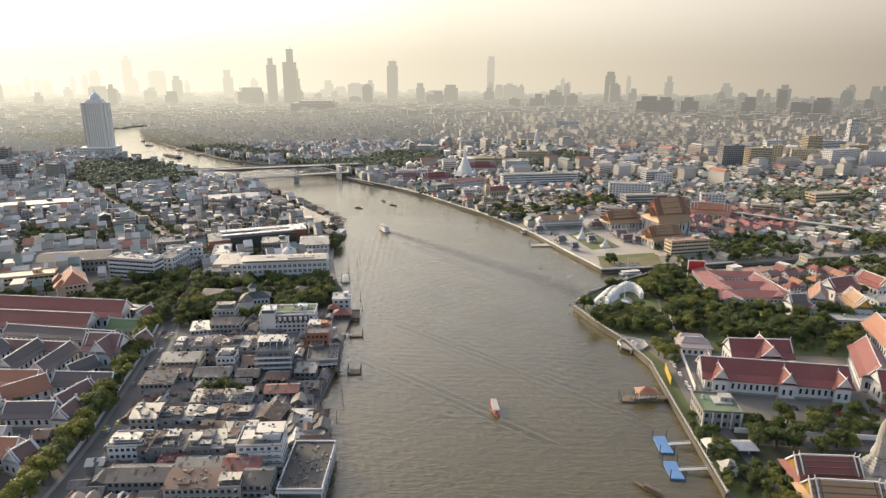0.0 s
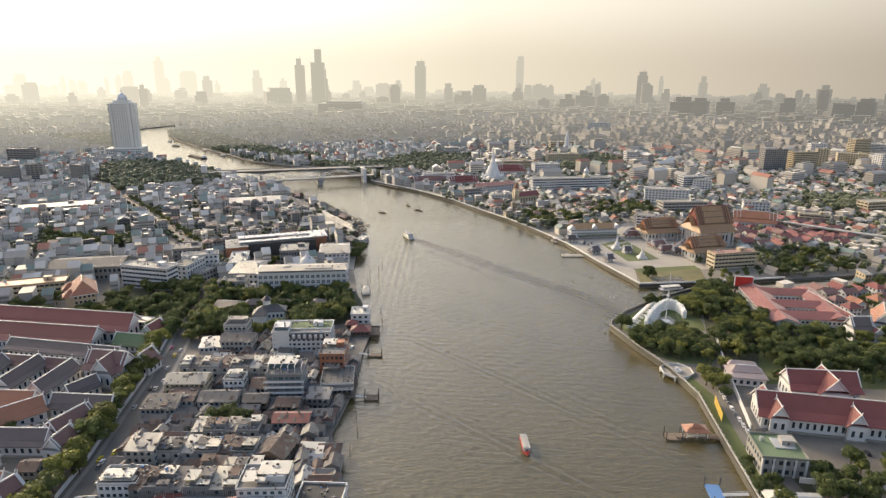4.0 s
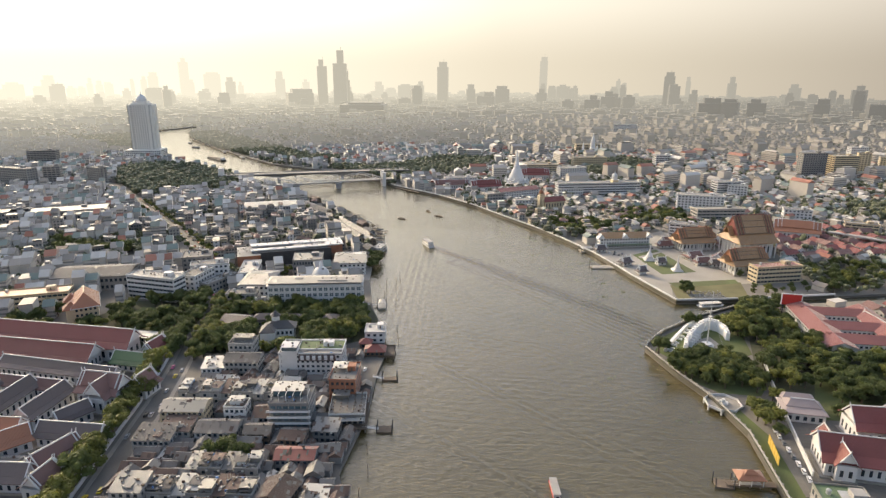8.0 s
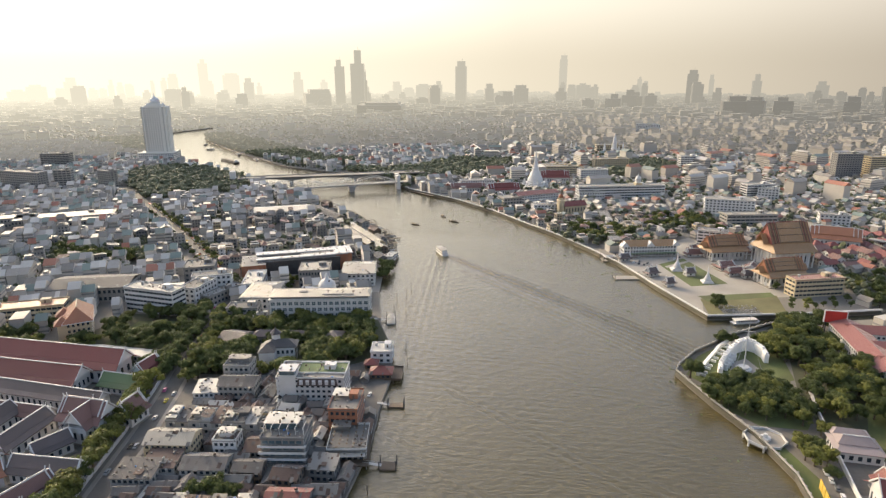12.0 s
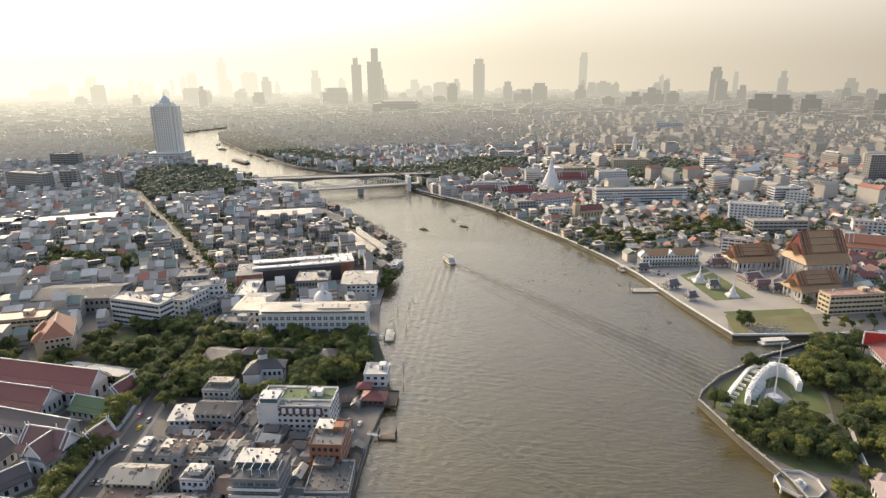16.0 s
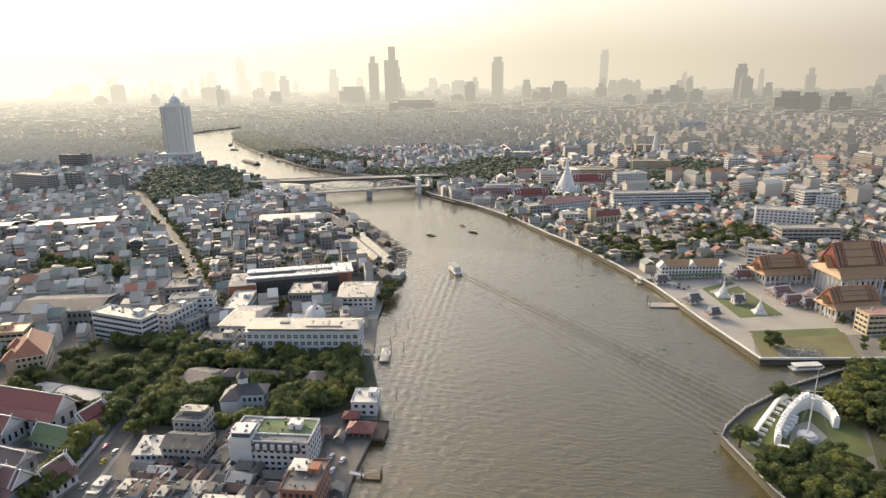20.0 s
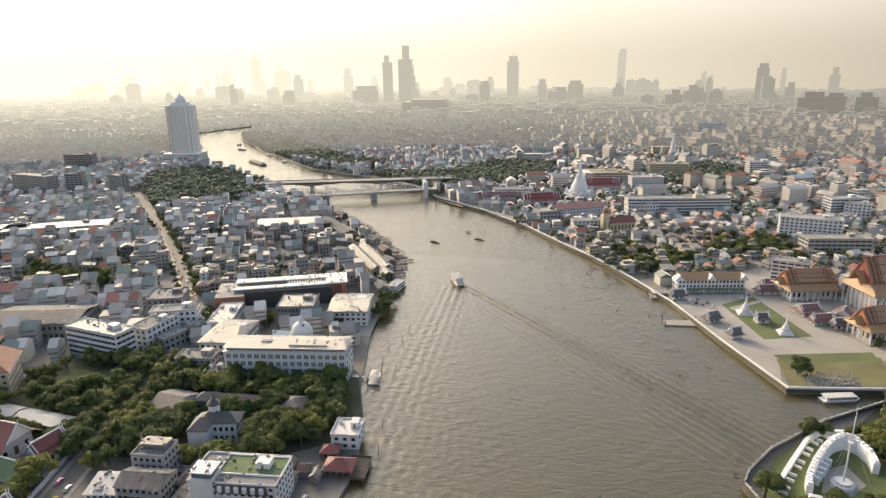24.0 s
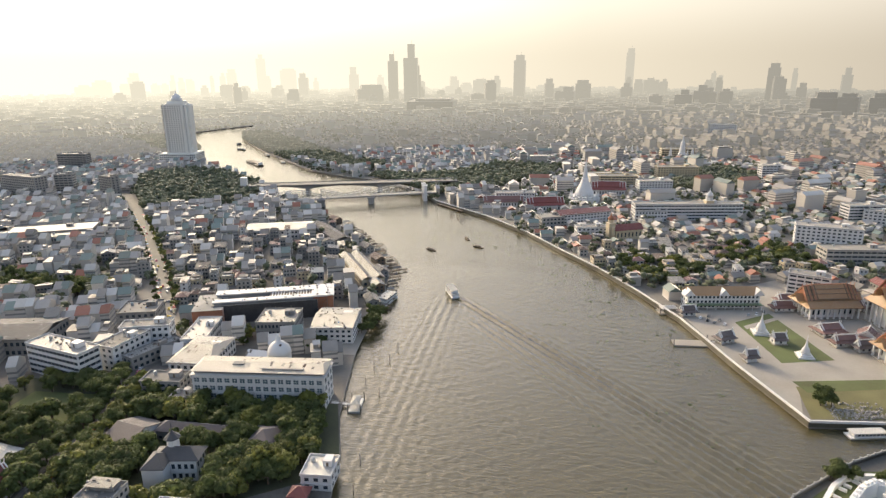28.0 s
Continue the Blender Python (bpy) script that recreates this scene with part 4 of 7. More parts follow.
# exhibition hall: white roof ring round a court
e = thing("riverside_hall", "broad modern hall with long white roofs round an inner court", "hall", -184, 610, 2, 22)
take(-184, 610, 100, 40, 22)
for cx, cy, w, d, h in ((2, 15, 80, 9, 14), (2, -2, 80, 6, 14), (38, 7, 16, 24, 14.4)):
    part("wing_wall", Shape().box(cx, cy, 0, w - 2, d - 1.5, h), M["brick"] if w == 16 else M["grey_wall"], e)
    part("wing_roof", Shape().box(cx, cy, h, w, d, 0.8), M["white"], e)
part("roof_louvre", Shape().box(17, 6.8, 13.2, 34, 9, 0.3), M["timber"], e)
sl = Shape()
for i in range(17):
    sl.box(2 + i * 2, 6.8, 13.5, 0.7, 9, 0.5)
many("slats", sl, M["frame"], e)
part("glass_wing", Shape().box(-40, 3, 0, 20, 32, 12), M["brick"], e)
part("glass_roof", Shape().hip(-40, 3, 12, 20.5, 32.5, 1.4, 8), M["grey_wall"], e)
part("front_wall", Shape().box(-2, -7, 0, 72, 2, 13), M["steel"], e)
block(-161, 580, 25, 24, 12, 14, M["grey_wall"], "square grey hall with a pale roof and slatted walls", "square_hall", 3, "tin", 2.4)
e = block(-126, 592, 27, 34, 10, 10, M["white"], "white hall with a wide pale roof beside the river", "riverside_building", 3, "tin")
part("pitched_roof", Shape().gable(0, 0, 10.4, 28, 36, 3, 0.3), M["tin"], e)
e = block(-188, 533, 24, 36, 6, 9, M["white"], "long hall with a ribbed grey roof", "long_hall", 2, "tin")
part("pitched_roof", Shape().hip(0, 0, 9.4, 26, 38, 3.4, 6), M["tin"], e)
block(-207, 562, 15, 36, 14, 9, M["white"], "curved white market building with a pale roof", "market_building", 2, "white_tin")
sheet("paving", [(-124, 560), (-103, 562), (-108, 600), (-118, 590)], 2.06, M["paving"], "paved yard with parked motorbikes by the river", "pavement")

# west of the street
block(-261, 507, 43, 14, -11, 18, M["white"], "long white school block with balconies on every storey", "school_block", 5, "tin", 3.2, band=True)
block(-238, 528, 14, 28, -8, 15, M["white"], "white stair block beside the school", "school_block", 4)
block(-236, 548, 30, 12, 20, 16, M["white"], "white office block with flat roof and tanks", "office_block", 4)
block(-258, 572, 24, 22, 20, 16, M["grey_wall"], "windowless dark grey building", "grey_building", 4)
block(-222, 533, 9, 34, -20, 8, M["concrete"], "row of low houses with grey roofs", "house_row", 2, "tin")
block(-345, 480, 54, 16, 22, 11, M["cream"], "long school wing with open galleries and an orange roof", "school_wing", 3, "orange_tile", 3.4, band=True)
e = block(-326, 532, 58, 34, 14, 11, M["concrete"], "gymnasium with a wide low grey roof", "gymnasium", 2, "tin")
part("pitched_roof", Shape().gable(0, 0, 11.4, 60, 36, 3.5, 0.3), M["asbestos"], e)
e = thing("villa", "cream villa of four storeys with a glowing orange tiled roof", "villa", -286, 457, 2, 124)
take(-286, 457, 36, 26, 124)
part("wall", body(28, 15, 15), M["cream"], e)
ledges(e, 28, 15, 3, 3.75, M["cream"])
windows(e, 28, 15, 1, 3.75, 4, 1.7, 2.6)
part("roof", Shape().hip(0, 0, 15, 31, 18, 8.5, 7), M["orange_tile"], e)
for u, v in ((-9, 8), (9, 8)):
    part("wing_wall", Shape().box(u, v, 0, 8, 8, 14), M["cream"], e)
    part("wing_roof", Shape().hip(u, v + 0.5, 14, 10, 11, 5, 4), M["orange_tile"], e)
part("ridge", Shape().beam((-8.5, 0, 23.8), (8.5, 0, 23.8), 0.7), M["cream"], e)
part("eaves", rim(31.4, 18.4, 14.6, 0.5, 0.5), M["white"], e)
for x, y, w, d, yaw in ((-520, 760, 105, 34, 28), (-470, 748, 60, 18, 28), (-575, 745, 50, 26, 28)):
    block(x, y, w, d, yaw, 10, M["concrete"], "long market shed with a grey metal roof", "market_shed", 2, "tin")
e = block(-277, 818, 66, 34, 20, 9, M["white"], "wide market hall with a white metal roof", "market_hall", 2, "white_tin")
part("pitched_roof", Shape().gable(0, 0, 9.4, 68, 36, 3, 0.3), M["white_tin"], e)

# low sheds beside the temple garden
for x, y, w, d, yaw in ((-257, 433, 14, 10, -6), (-233, 430, 30, 11, -6)):
    e = thing("garden_shed", "low open shed with a pale metal roof beside the temple garden", "shed", x, y, 2, yaw)
    take(x, y, w, d, yaw)
    part("wall", body(w - 1.5, d - 1.5, 3.4), M["plaster"], e)
    windows(e, w - 1.5, d - 1.5, 0.9, 1, 1, 1.6, 3.0)
    part("roof", Shape().gable(0, 0, 3.4, w, d, 1.4, 0.2, 0.3), M["white_tin"], e)
# the terminal along the bank, and the sheds beyond it
e = thing("terminal_building", "long riverside terminal with two ridged grey roofs along the bank", "terminal", -152, 716, 2, -56)
take(-152, 716, 80, 24, -56)
part("wall", body(76, 19, 6), M["cream"], e)
windows(e, 76, 19, 1.2, 1, 1, 2.6, 4.0, 0.6)
for sgn in (-1, 1):
    part("roof", Shape().gable(0, sgn * 5.2, 6, 78, 10.2, 3, 0.3, 0.3), M["tin"], e)
part("roof_gutter", Shape().box(0, 0, 6.1, 78, 0.6, 0.5), M["tin"], e)
e = thing("bank_shed", "long low storage shed with a weathered grey roof along the bank", "shed", -225, 825, 2, -48)
take(-225, 825, 84, 20, -48)
part("wall", body(78, 15, 5.5), M["concrete"], e)
windows(e, 78, 15, 1.4, 1, 1, 2, 4.2)
part("roof", Shape().gable(0, 0, 5.5, 80, 17, 3, 0.3, 0.3), M["asbestos"], e)

# the villa with the turret, among trees
e = thing("turreted_villa", "white villa with dark slate roofs and a pointed turret among trees", "villa", -139, 436, 2, 12)
take(-139, 436, 30, 24, 12)
part("wall", body(20, 10, 10), M["white"], e)
part("wing", Shape().box(-6, -5, 0, 9, 13, 10), M["white"], e)
part("roof", Shape().hip(1, 0, 10, 21, 11, 3.6), M["slate"], e)
part("wing_roof", Shape().hip(-6, -5, 10, 10, 13.6, 3.6, 4.8), M["slate"], e)
part("turret", Shape().lathe(-2, 2, [(2.6, 8), (2.6, 17)], 8), M["white"], e)
part("turret_roof", Shape().lathe(-2, 2, [(3.6, 17), (1.6, 18.8), (0.15, 20.5), (0.1, 24)], 8), M["slate"], e)
windows(e, 20, 10, 1.4, 4.6, 2, 2.2, 2.6)
gabled_house(-148, 462, 36, 9, 3, 5, 3, "grey_wall", "grey_tile", "long low house with a dark tiled roof under trees", True)
gabled_house(-176, 454, 16, 22, -8, 5, 4, "white", "grey_tile", "white house with a grey pitched roof between trees", False)
gabled_house(-112, 462, 12, 18, 6, 5, 4, "grey_wall", "grey_tile", "dark roofed house under riverside trees", True)

# temple quarter
thai_hall(-312, 411, 190, 19, -5.5, 10, 9, "redtile", "very long temple hall with a weathered red tiled roof", tiers=1, per=5)
thai_hall(-324, 394, 184, 19, -5.5, 8, 8, "redtile", "long front temple hall with red tiles and small windows", tiers=1, per=3)
thai_hall(-212, 389, 24, 12, -8, 5, 5.5, "green_tile", "small temple hall with a green tiled roof", tiers=1)
thai_hall(-208, 406, 16, 11, 80, 5, 6, "redtile", "temple hall with red tiles and white gable boards", tiers=2)
thai_hall(-246, 372, 76, 12, -8, 7, 4.5, "grey_tile", "long temple gallery with grey tiles and dormers", tiers=1)
thai_hall(-262, 356, 70, 9, -6, 6, 4, "brown_tile", "temple gallery with brown tiles", tiers=1)
thai_hall(-205, 350, 24, 16, -6, 9, 8, "brown_tile", "temple house of three storeys with brown gabled roofs and white balconies", tiers=2)
thai_hall(-203, 344, 14, 14, 84, 9, 8, "brown_tile", "temple house wing with a white gable", tiers=1)
thai_hall(-189, 360, 13, 11, 82, 6, 7, "brown_tile", "small temple house with a steep brown roof and pale gable", tiers=2)
thai_hall(-250, 338, 30, 11, 88, 7, 5.5, "grey_tile", "monks' house with grey tiles and white gable boards", tiers=1, name="monks_house")
thai_hall(-228, 334, 30, 11, 86, 7, 5.5, "grey_tile", "monks' house with grey tiles and white gable boards", tiers=1, name="monks_house")
thai_hall(-272, 338, 30, 11, 88, 7, 5.5, "grey_tile", "monks' house with grey tiles and white gable boards", tiers=1, name="monks_house")
thai_hall(-294, 338, 30, 11, 88, 7, 5.5, "grey_tile", "monks' house with grey tiles and white gable boards", tiers=1, name="monks_house")
thai_hall(-208, 327, 16, 9, 60, 6, 5, "grey_tile", "low monks' house with grey tiles", tiers=1, name="monks_house")
thai_hall(-197, 311, 32, 11, -2, 6, 5.5, "grey_tile", "monks' house along the street with grey tiles", tiers=1, name="monks_house")
thai_hall(-236, 312, 26, 12, 0, 6, 6, "orange_tile", "temple house with faded orange tiles", tiers=1)
thai_hall(-224, 300, 22, 12, 48, 6, 6, "orange_tile", "temple house with faded orange tiles and white gables", tiers=1)
thai_hall(-193, 292, 22, 12, 70, 6, 6, "brown_tile", "temple house with brown tiles and a white gable", tiers=2)
thai_hall(-206, 279, 24, 12, 2, 6, 5.5, "grey_tile", "monks' house with grey tiles beside the gate", tiers=1, name="monks_house")
thai_hall(-186, 276, 13, 12, 84, 6, 6, "brown_tile", "small hall with brown tiles and pale gables", tiers=2)
thai_hall(-235, 280, 24, 12, 4, 6, 5.5, "grey_tile", "monks' house with grey tiles and white gable boards", tiers=1, name="monks_house")
thai_hall(-226, 262, 36, 10, 0, 5, 3, "white_tin", "low hall with a pale metal roof", tiers=1)
thai_hall(-203, 247, 24, 12, -3, 6, 6, "orange_tile", "temple hall with a bright orange tiled roof", tiers=1)
thai_hall(-186, 240, 10, 14, 70, 6, 6, "brown_tile", "small temple hall with a steep roof", tiers=2)
thai_hall(-205, 226, 24, 12, 20, 6, 6, "brown_tile", "temple hall with brown tiles and white boards", tiers=2)
for x, y in ((-181, 243), (-176, 232)):
    e = thing("small_pagoda", "small white bell-shaped pagoda beside the temple wall", "pagoda", x, y)
    part("base", Shape().box(0, 0, 0, 4.4, 4.4, 1.2).box(0, 0, 1.2, 3.6, 3.6, 0.8), M["white"], e)
    part("bell", Shape().lathe(0, 0, [(1.9, 2), (1.7, 3.2), (0.9, 4.6), (0.6, 5.2)], 12), M["white"], e, smooth=True)
    part("spire", Shape().lathe(0, 0, [(0.6, 5.2), (0.35, 6.6), (0.05, 9)], 10), M["white"], e)
    take(x, y, 5, 5)
e = thing("temple_wall", "low white temple wall along the street", "wall")
s = Shape()
for (x1, y1), (x2, y2) in zip(ROAD[1:6], ROAD[2:7]):
    s.beam((x1 - 9, y1, 1.0), (x2 - 9, y2, 1.0), 0.5, 2.2)
part("wall", s, M["white"], e)

# the dense block between street and river: named houses
D = "houses between the street and the river"
for x, y, w, d, fl, wall, roof, st, seed, yaw in (
        (-128, 229, 25, 12, 2, "concrete", "asbestos", "gable", 1, 2), (-105, 236, 20, 12, 2, "concrete", "tin", "gable", 2, 2), (-119, 240, 11, 10, 2, "concrete", "redtile", "shed", 3, 2),
        (-101, 220, 23, 11, 3, "plaster", "rust", "shed", 4, 2), (-85, 232, 16, 12, 3, "plaster", "redtile", "gable", 5, 2), (-86, 219, 9, 8, 3, "plaster", "tin", "flat", 6, 4),
        (-76, 223, 12, 12, 3, "grey_wall", "asbestos", "gable", 7, 0), (-142, 249, 16, 12, 3, "white", "white_tin", "flat", 9, 4)):
    take(x, y, w, d, yaw, 0.2)
    shophouse(w, d, fl, wall, roof, st, seed, "%s house with a %s" % (WALL_WORD[wall], ROOF_WORD[roof]), x, y, yaw, D)
for x, y, w, d, fl, wall, roof, st, seed, yaw in (
        (-145, 272, 13, 11, 3, "plaster", "tin", "shed", 12, 3), (-86, 277, 15, 14, 2, "timber", "rust", "gable", 14, 80), (-86, 303, 18, 10, 2, "grey_wall", "redtile", "gable", 15, 4),
        (-71, 281, 11, 6, 1, "timber", "white_tin", "shed", 16, 0), (-157, 313, 18, 12, 2, "plaster", "asbestos", "shed", 17, 4), (-130, 322, 20, 12, 2, "plaster", "asbestos", "gable", 18, 4),
        (-150, 321, 15, 11, 2, "plaster", "rust", "shed", 19, 4), (-152, 334, 22, 13, 3, "cream", "beige_tin", "gable", 20, 4)):
    take(x, y, w, d, yaw, 0.2)
    shophouse(w, d, fl, wall, roof, st, seed, "%s house with a %s" % (WALL_WORD[wall], ROOF_WORD[roof]), x, y, yaw, D)
for x, y, w, d, fl, wall, roof, st, seed, yaw in (
        (-127, 337, 11, 9, 3, "white", "white_tin", "flat", 21, 4), (-112, 337, 11, 12, 2, "plaster", "rust", "gable", 22, 4), (-144, 389, 20, 13, 3, "plaster", "asbestos", "gable", 27, 4),
        (-160, 386, 14, 12, 2, "white", "white_tin", "shed", 28, 10), (-150, 404, 15, 12, 4, "plaster", "tin", "flat", 29, 4), (-110, 321, 13, 9, 2, "timber", "asbestos", "gable", 31, 4),
        (-92, 318, 12, 10, 2, "timber", "rust", "gable", 32, 0), (-78, 326, 12, 9, 2, "grey_wall", "tin", "shed", 33, 0)):
    take(x, y, w, d, yaw, 0.2)
    shophouse(w, d, fl, wall, roof, st, seed, "%s house with a %s" % (WALL_WORD[wall], ROOF_WORD[roof]), x, y, yaw, D)
for x0, y0, count, w, d, fl, wall, yaw, seed in ((-133, 247, 8, 5.4, 12, 3, "grey_wall", 3, 60), (-136, 276, 8, 5.4, 11, 2, "plaster", 3, 70), (-160, 352, 9, 5.6, 12, 3, "plaster", 3, 80),
                                                 (-128, 293, 6, 5.2, 10, 2, "concrete", 3, 90), (-112, 262, 5, 5.2, 9, 2, "timber", 3, 95)):
    for i in range(count):
        x, y = x0 + (w + 0.05) * i * math.cos(radians(yaw)), y0 + (w + 0.05) * i * math.sin(radians(yaw))
        roof = ("tin", "asbestos", "rust", "white_tin", "rust", "asbestos", "beige_tin")[(i * 5 + seed) % 7]
        take(x, y, w, d, yaw, 0.1)
        shophouse(w, d, fl, wall, roof, "flat" if (i + seed) % 3 else "shed", seed + i, "%s row house with roof sheds and %s" % (WALL_WORD[wall], ROOF_WORD[roof]), x, y, yaw, "terraced row", fins=seed == 60)

# stepped white and glass buildings by the water
e = block(-80, 244, 19, 15, 4, 15, M["white"], "white stepped building of five storeys with terraces", "guest_house", 5, "slab", 2.8, "blue_glass")
part("upper_floor", Shape().box(3, 1, 15, 11, 9, 3.2), M["white"], e)
part("canopy", Shape().box(-3, -3, 18, 9, 7, 0.2).box(4, 2, 18.3, 12, 9, 0.2), M["white_tin"], e)
for f in range(1, 5):
    part("terrace", Shape().box(3, -8.6, f * 3 - 0.2, 14, 2.4, 0.25).box(3, -9.7, f * 3, 14, 0.12, 1.0), M["white"], e)
e = block(-98, 337, 19, 18, 5, 16, M["grey_wall"], "stepped hotel with blue glass fronts and roof terraces", "hotel", 5, "slab", 2.6, "blue_glass", True)
part("upper_floor", Shape().box(-2, 3, 16.2, 14, 9, 3.2), M["blue_glass"], e)
part("canopy", Shape().box(-2, 3, 19.4, 16, 10, 0.25), M["white_tin"], e)
for f in range(1, 5):
    part("terrace", Shape().box(0, -9.8, f * 3.2 - 0.2, 21, 2.0, 0.25).box(0, -10.7, f * 3.2, 21, 0.12, 1.0), M["white"], e)
fr = Shape()
for i in range(6):
    fr.box(-9 + 3.6 * i, -6, 16.3, 0.2, 0.2, 3.4).beam((-9 + 3.6 * i, -7, 19.8), (-9 + 3.6 * i, 0, 19.8), 0.2)
many("pergola", fr, M["frame"], e)
e = block(-78, 366, 14, 20, 4, 15, M["brick"], "red brick riverside building of four storeys", "brick_building", 4, "slab", 2.6)
part("canopy", Shape().box(-3, 4, 17.2, 8, 8, 0.2), M["white_tin"], e)
e = block(-104, 395, 36, 19, 5, 15, M["white"], "white hotel with mansard dormers and a green roof court", "hotel", 5, "slab", 2.8)
part("green_roof", Shape().box(5, 2.5, 15.4, 26, 12, 0.12), M["turf"], e)
part("court_rim", rim(27, 13, 15.35, 0.7, 0.5), M["white"], e).location = (5, 2.5, 0)
part("mansard", Shape().box(4, -8, 11, 22, 4.2, 4, 0, 0.93), M["grey_tile"], e)
for i in range(6):
    part("dormer", Shape().box(-4.5 + 3.4 * i, -10.2, 12, 1.7, 1.2, 1.8).wedge(-4.5 + 3.4 * i, -10.2, 13.8, 1.7, 1.3, 0.8), M["white"], e)
part("stair_tower", Shape().box(-12, -6, 0, 9, 8, 17).box(-12, -6, 19.5, 9.6, 8.6, 0.3), M["white"], e)
part("glass_storey", Shape().box(-12, -6, 17, 8, 7, 2.5), M["blue_glass"], e)
# riverside restaurant on posts
e = thing("restaurant", "grey riverside restaurant with a roof terrace on posts over the water", "restaurant", -72, 346, 0, 8)
take(-72, 346, 20, 26, 8)
part("deck", Shape().box(0, 0, 2.2, 20, 26, 0.4), M["timber"], e)
part("wall", Shape().box(0, 2, 2.6, 17, 20, 6.4), M["grey_wall"], e)
windows(e, 17, 20, 4, 1, 1, 2.2, 2.4, 0.7)
part("roof_terrace", Shape().box(0, 2, 9, 18, 21, 0.3), M["slab"], e)
part("railing", rim(18, 21, 9.3, 1.0, 0.1), M["frame"], e)
tb = Shape()
for i in range(5):
    for j in range(6):
        tb.box(-7 + 3.4 * i, -6 + 3.2 * j, 9.3, 0.3, 0.3, 0.7).box(-7 + 3.4 * i, -6 + 3.2 * j, 10.0, 0.9, 0.9, 0.08)
many("terrace_tables", tb, M["timber"], e)
part("bar_roof", Shape().box(-4, 8, 11.6, 9, 7, 0.2).box(-4, 8, 9.3, 7, 5, 2.3), M["tin"], e)
part("awning", Shape().box(0, -10, 6.4, 17, 3.4, 0.15, 0, 1, -0.3), M["white_tin"], e)
for i in range(4):
    for j in range(5):
        part("post", Shape().box(-9 + 6 * i, -12 + 6 * j, -3, 0.5, 0.5, 5.2), M["concrete"], e)
# the wide dark-roofed hall over the water
e = thing("river_hall", "open hall with a dark flat roof over the water", "hall", -58, 235, 0, 0)
take(-58, 235, 22, 38)
part("floor", Shape().box(0, 0, 1.6, 19, 35, 0.5), M["concrete"], e)
part("roof", Shape().box(0, 0, 8.6, 19, 35, 0.35), M["bitumen"], e)
part("roof_seam", Shape().box(1.5, 0, 8.95, 0.25, 33, 0.08), M["slab"], e)
part("parapet", rim(19, 35, 8.9, 0.9, 0.5), M["white"], e)
part("fascia", rim(19.4, 35.4, 7.4, 1.2, 0.3), M["white"], e)
part("inner_wall", Shape().box(-3, 2, 2.1, 11, 28, 6.5), M["grey_wall"], e)
for i in range(7):
    for sgn in (-1, 1):
        part("column", Shape().box(sgn * 9, -16.5 + 5.5 * i, -3, 0.5, 0.5, 11.6), M["white"], e)
# small house and orange roof by the park
gabled_house(-72, 421, 13, 10, 5, 3, 3.2, "timber", "redtile", "riverside house with a low hipped red roof", True, z=2.2)
gabled_house(-80, 431, 8, 7, 5, 3, 2.6, "timber", "redtile", "small riverside pavilion with a red roof", True, z=2.2)
e = thing("river_deck", "timber deck on piles beside the red-roofed house", "deck", -65, 424, 0, 5)
part("deck", Shape().box(0, 0, 2.0, 10, 16, 0.4), M["timber"], e)
part("railing", rim(10, 16, 2.4, 0.9, 0.1), M["timber"], e)
for i in range(3):
    for j in range(3):
        part("post", Shape().box(-4.5 + 4.5 * i, -7 + 7 * j, -3, 0.4, 0.4, 5.0), M["timber"], e)
block(-76, 444, 13, 14, 6, 7, M["white"], "white riverside house of two storeys with a roof deck", "river_house", 2, "white_tin")
sheet("car_park", [(-90, 372), (-70, 372), (-68, 414), (-88, 414)], 2.06, M["asphalt"], "small asphalt car park by the water", "road")
sheet("lawn", [(-262, 440), (-205, 445), (-212, 490), (-262, 485)], 2.06, M["grass"], "mown green lawn among trees", "lawn")

sheet("road", [(-226, 562), (-246, 552), (-285, 590), (-312, 640), (-292, 652), (-268, 622)], 2.045, M["asphalt"], "sunlit traffic square with cars", "road")
sheet("garden_ground", [(-198, 412), (-120, 414), (-74, 448), (-72, 455), (-92, 505), (-206, 490)], 2.04, M["grove_ground"], "dark green-brown ground beneath the trees", "ground")
sheet("garden_ground", [(-300, 405), (-204, 402), (-226, 500), (-275, 498)], 2.035, M["grove_ground"], "dark green-brown ground beneath the trees", "ground")
take(-242, 475, 34, 20, 10)
# trees
grove([(-275, 420), (-203, 430), (-222, 500), (-275, 492)], 40, 9, 14, 0.2, joined=True)
take(-143, 421, 22, 10, 12)
grove([(-190, 415), (-120, 410), (-92, 440), (-102, 494), (-195, 490)], 125, 9, 14, 0.2, gap=3.6)
grove([(-104, 446), (-84, 453), (-90, 476), (-99, 495), (-114, 495)], 40, 8, 12, 0.15, gap=3.2)
grove([(-268, 408), (-202, 404), (-200, 426), (-268, 434)], 18, 7, 11, 0.2, joined=True)
grove([(-180, 405), (-122, 412), (-122, 425), (-180, 425)], 14, 8, 11, 0.2)
grove([(-340, 430), (-300, 425), (-300, 465), (-330, 470)], 16, 9, 13, 0.2, joined=True)
grove([(-128, 560), (-118, 560), (-122, 585), (-140, 560)], 8, 7, 10, 0.1)
grove([(-111, 590), (-103, 592), (-104, 630), (-112, 632)], 10, 7, 10, 0.1)
grove([(-178, 560), (-176, 600), (-190, 596), (-194, 560)], 12, 6, 10, 0.2, joined=True)
grove([(-235, 570), (-226, 566), (-222, 590), (-232, 600)], 6, 6, 9, 0.3)
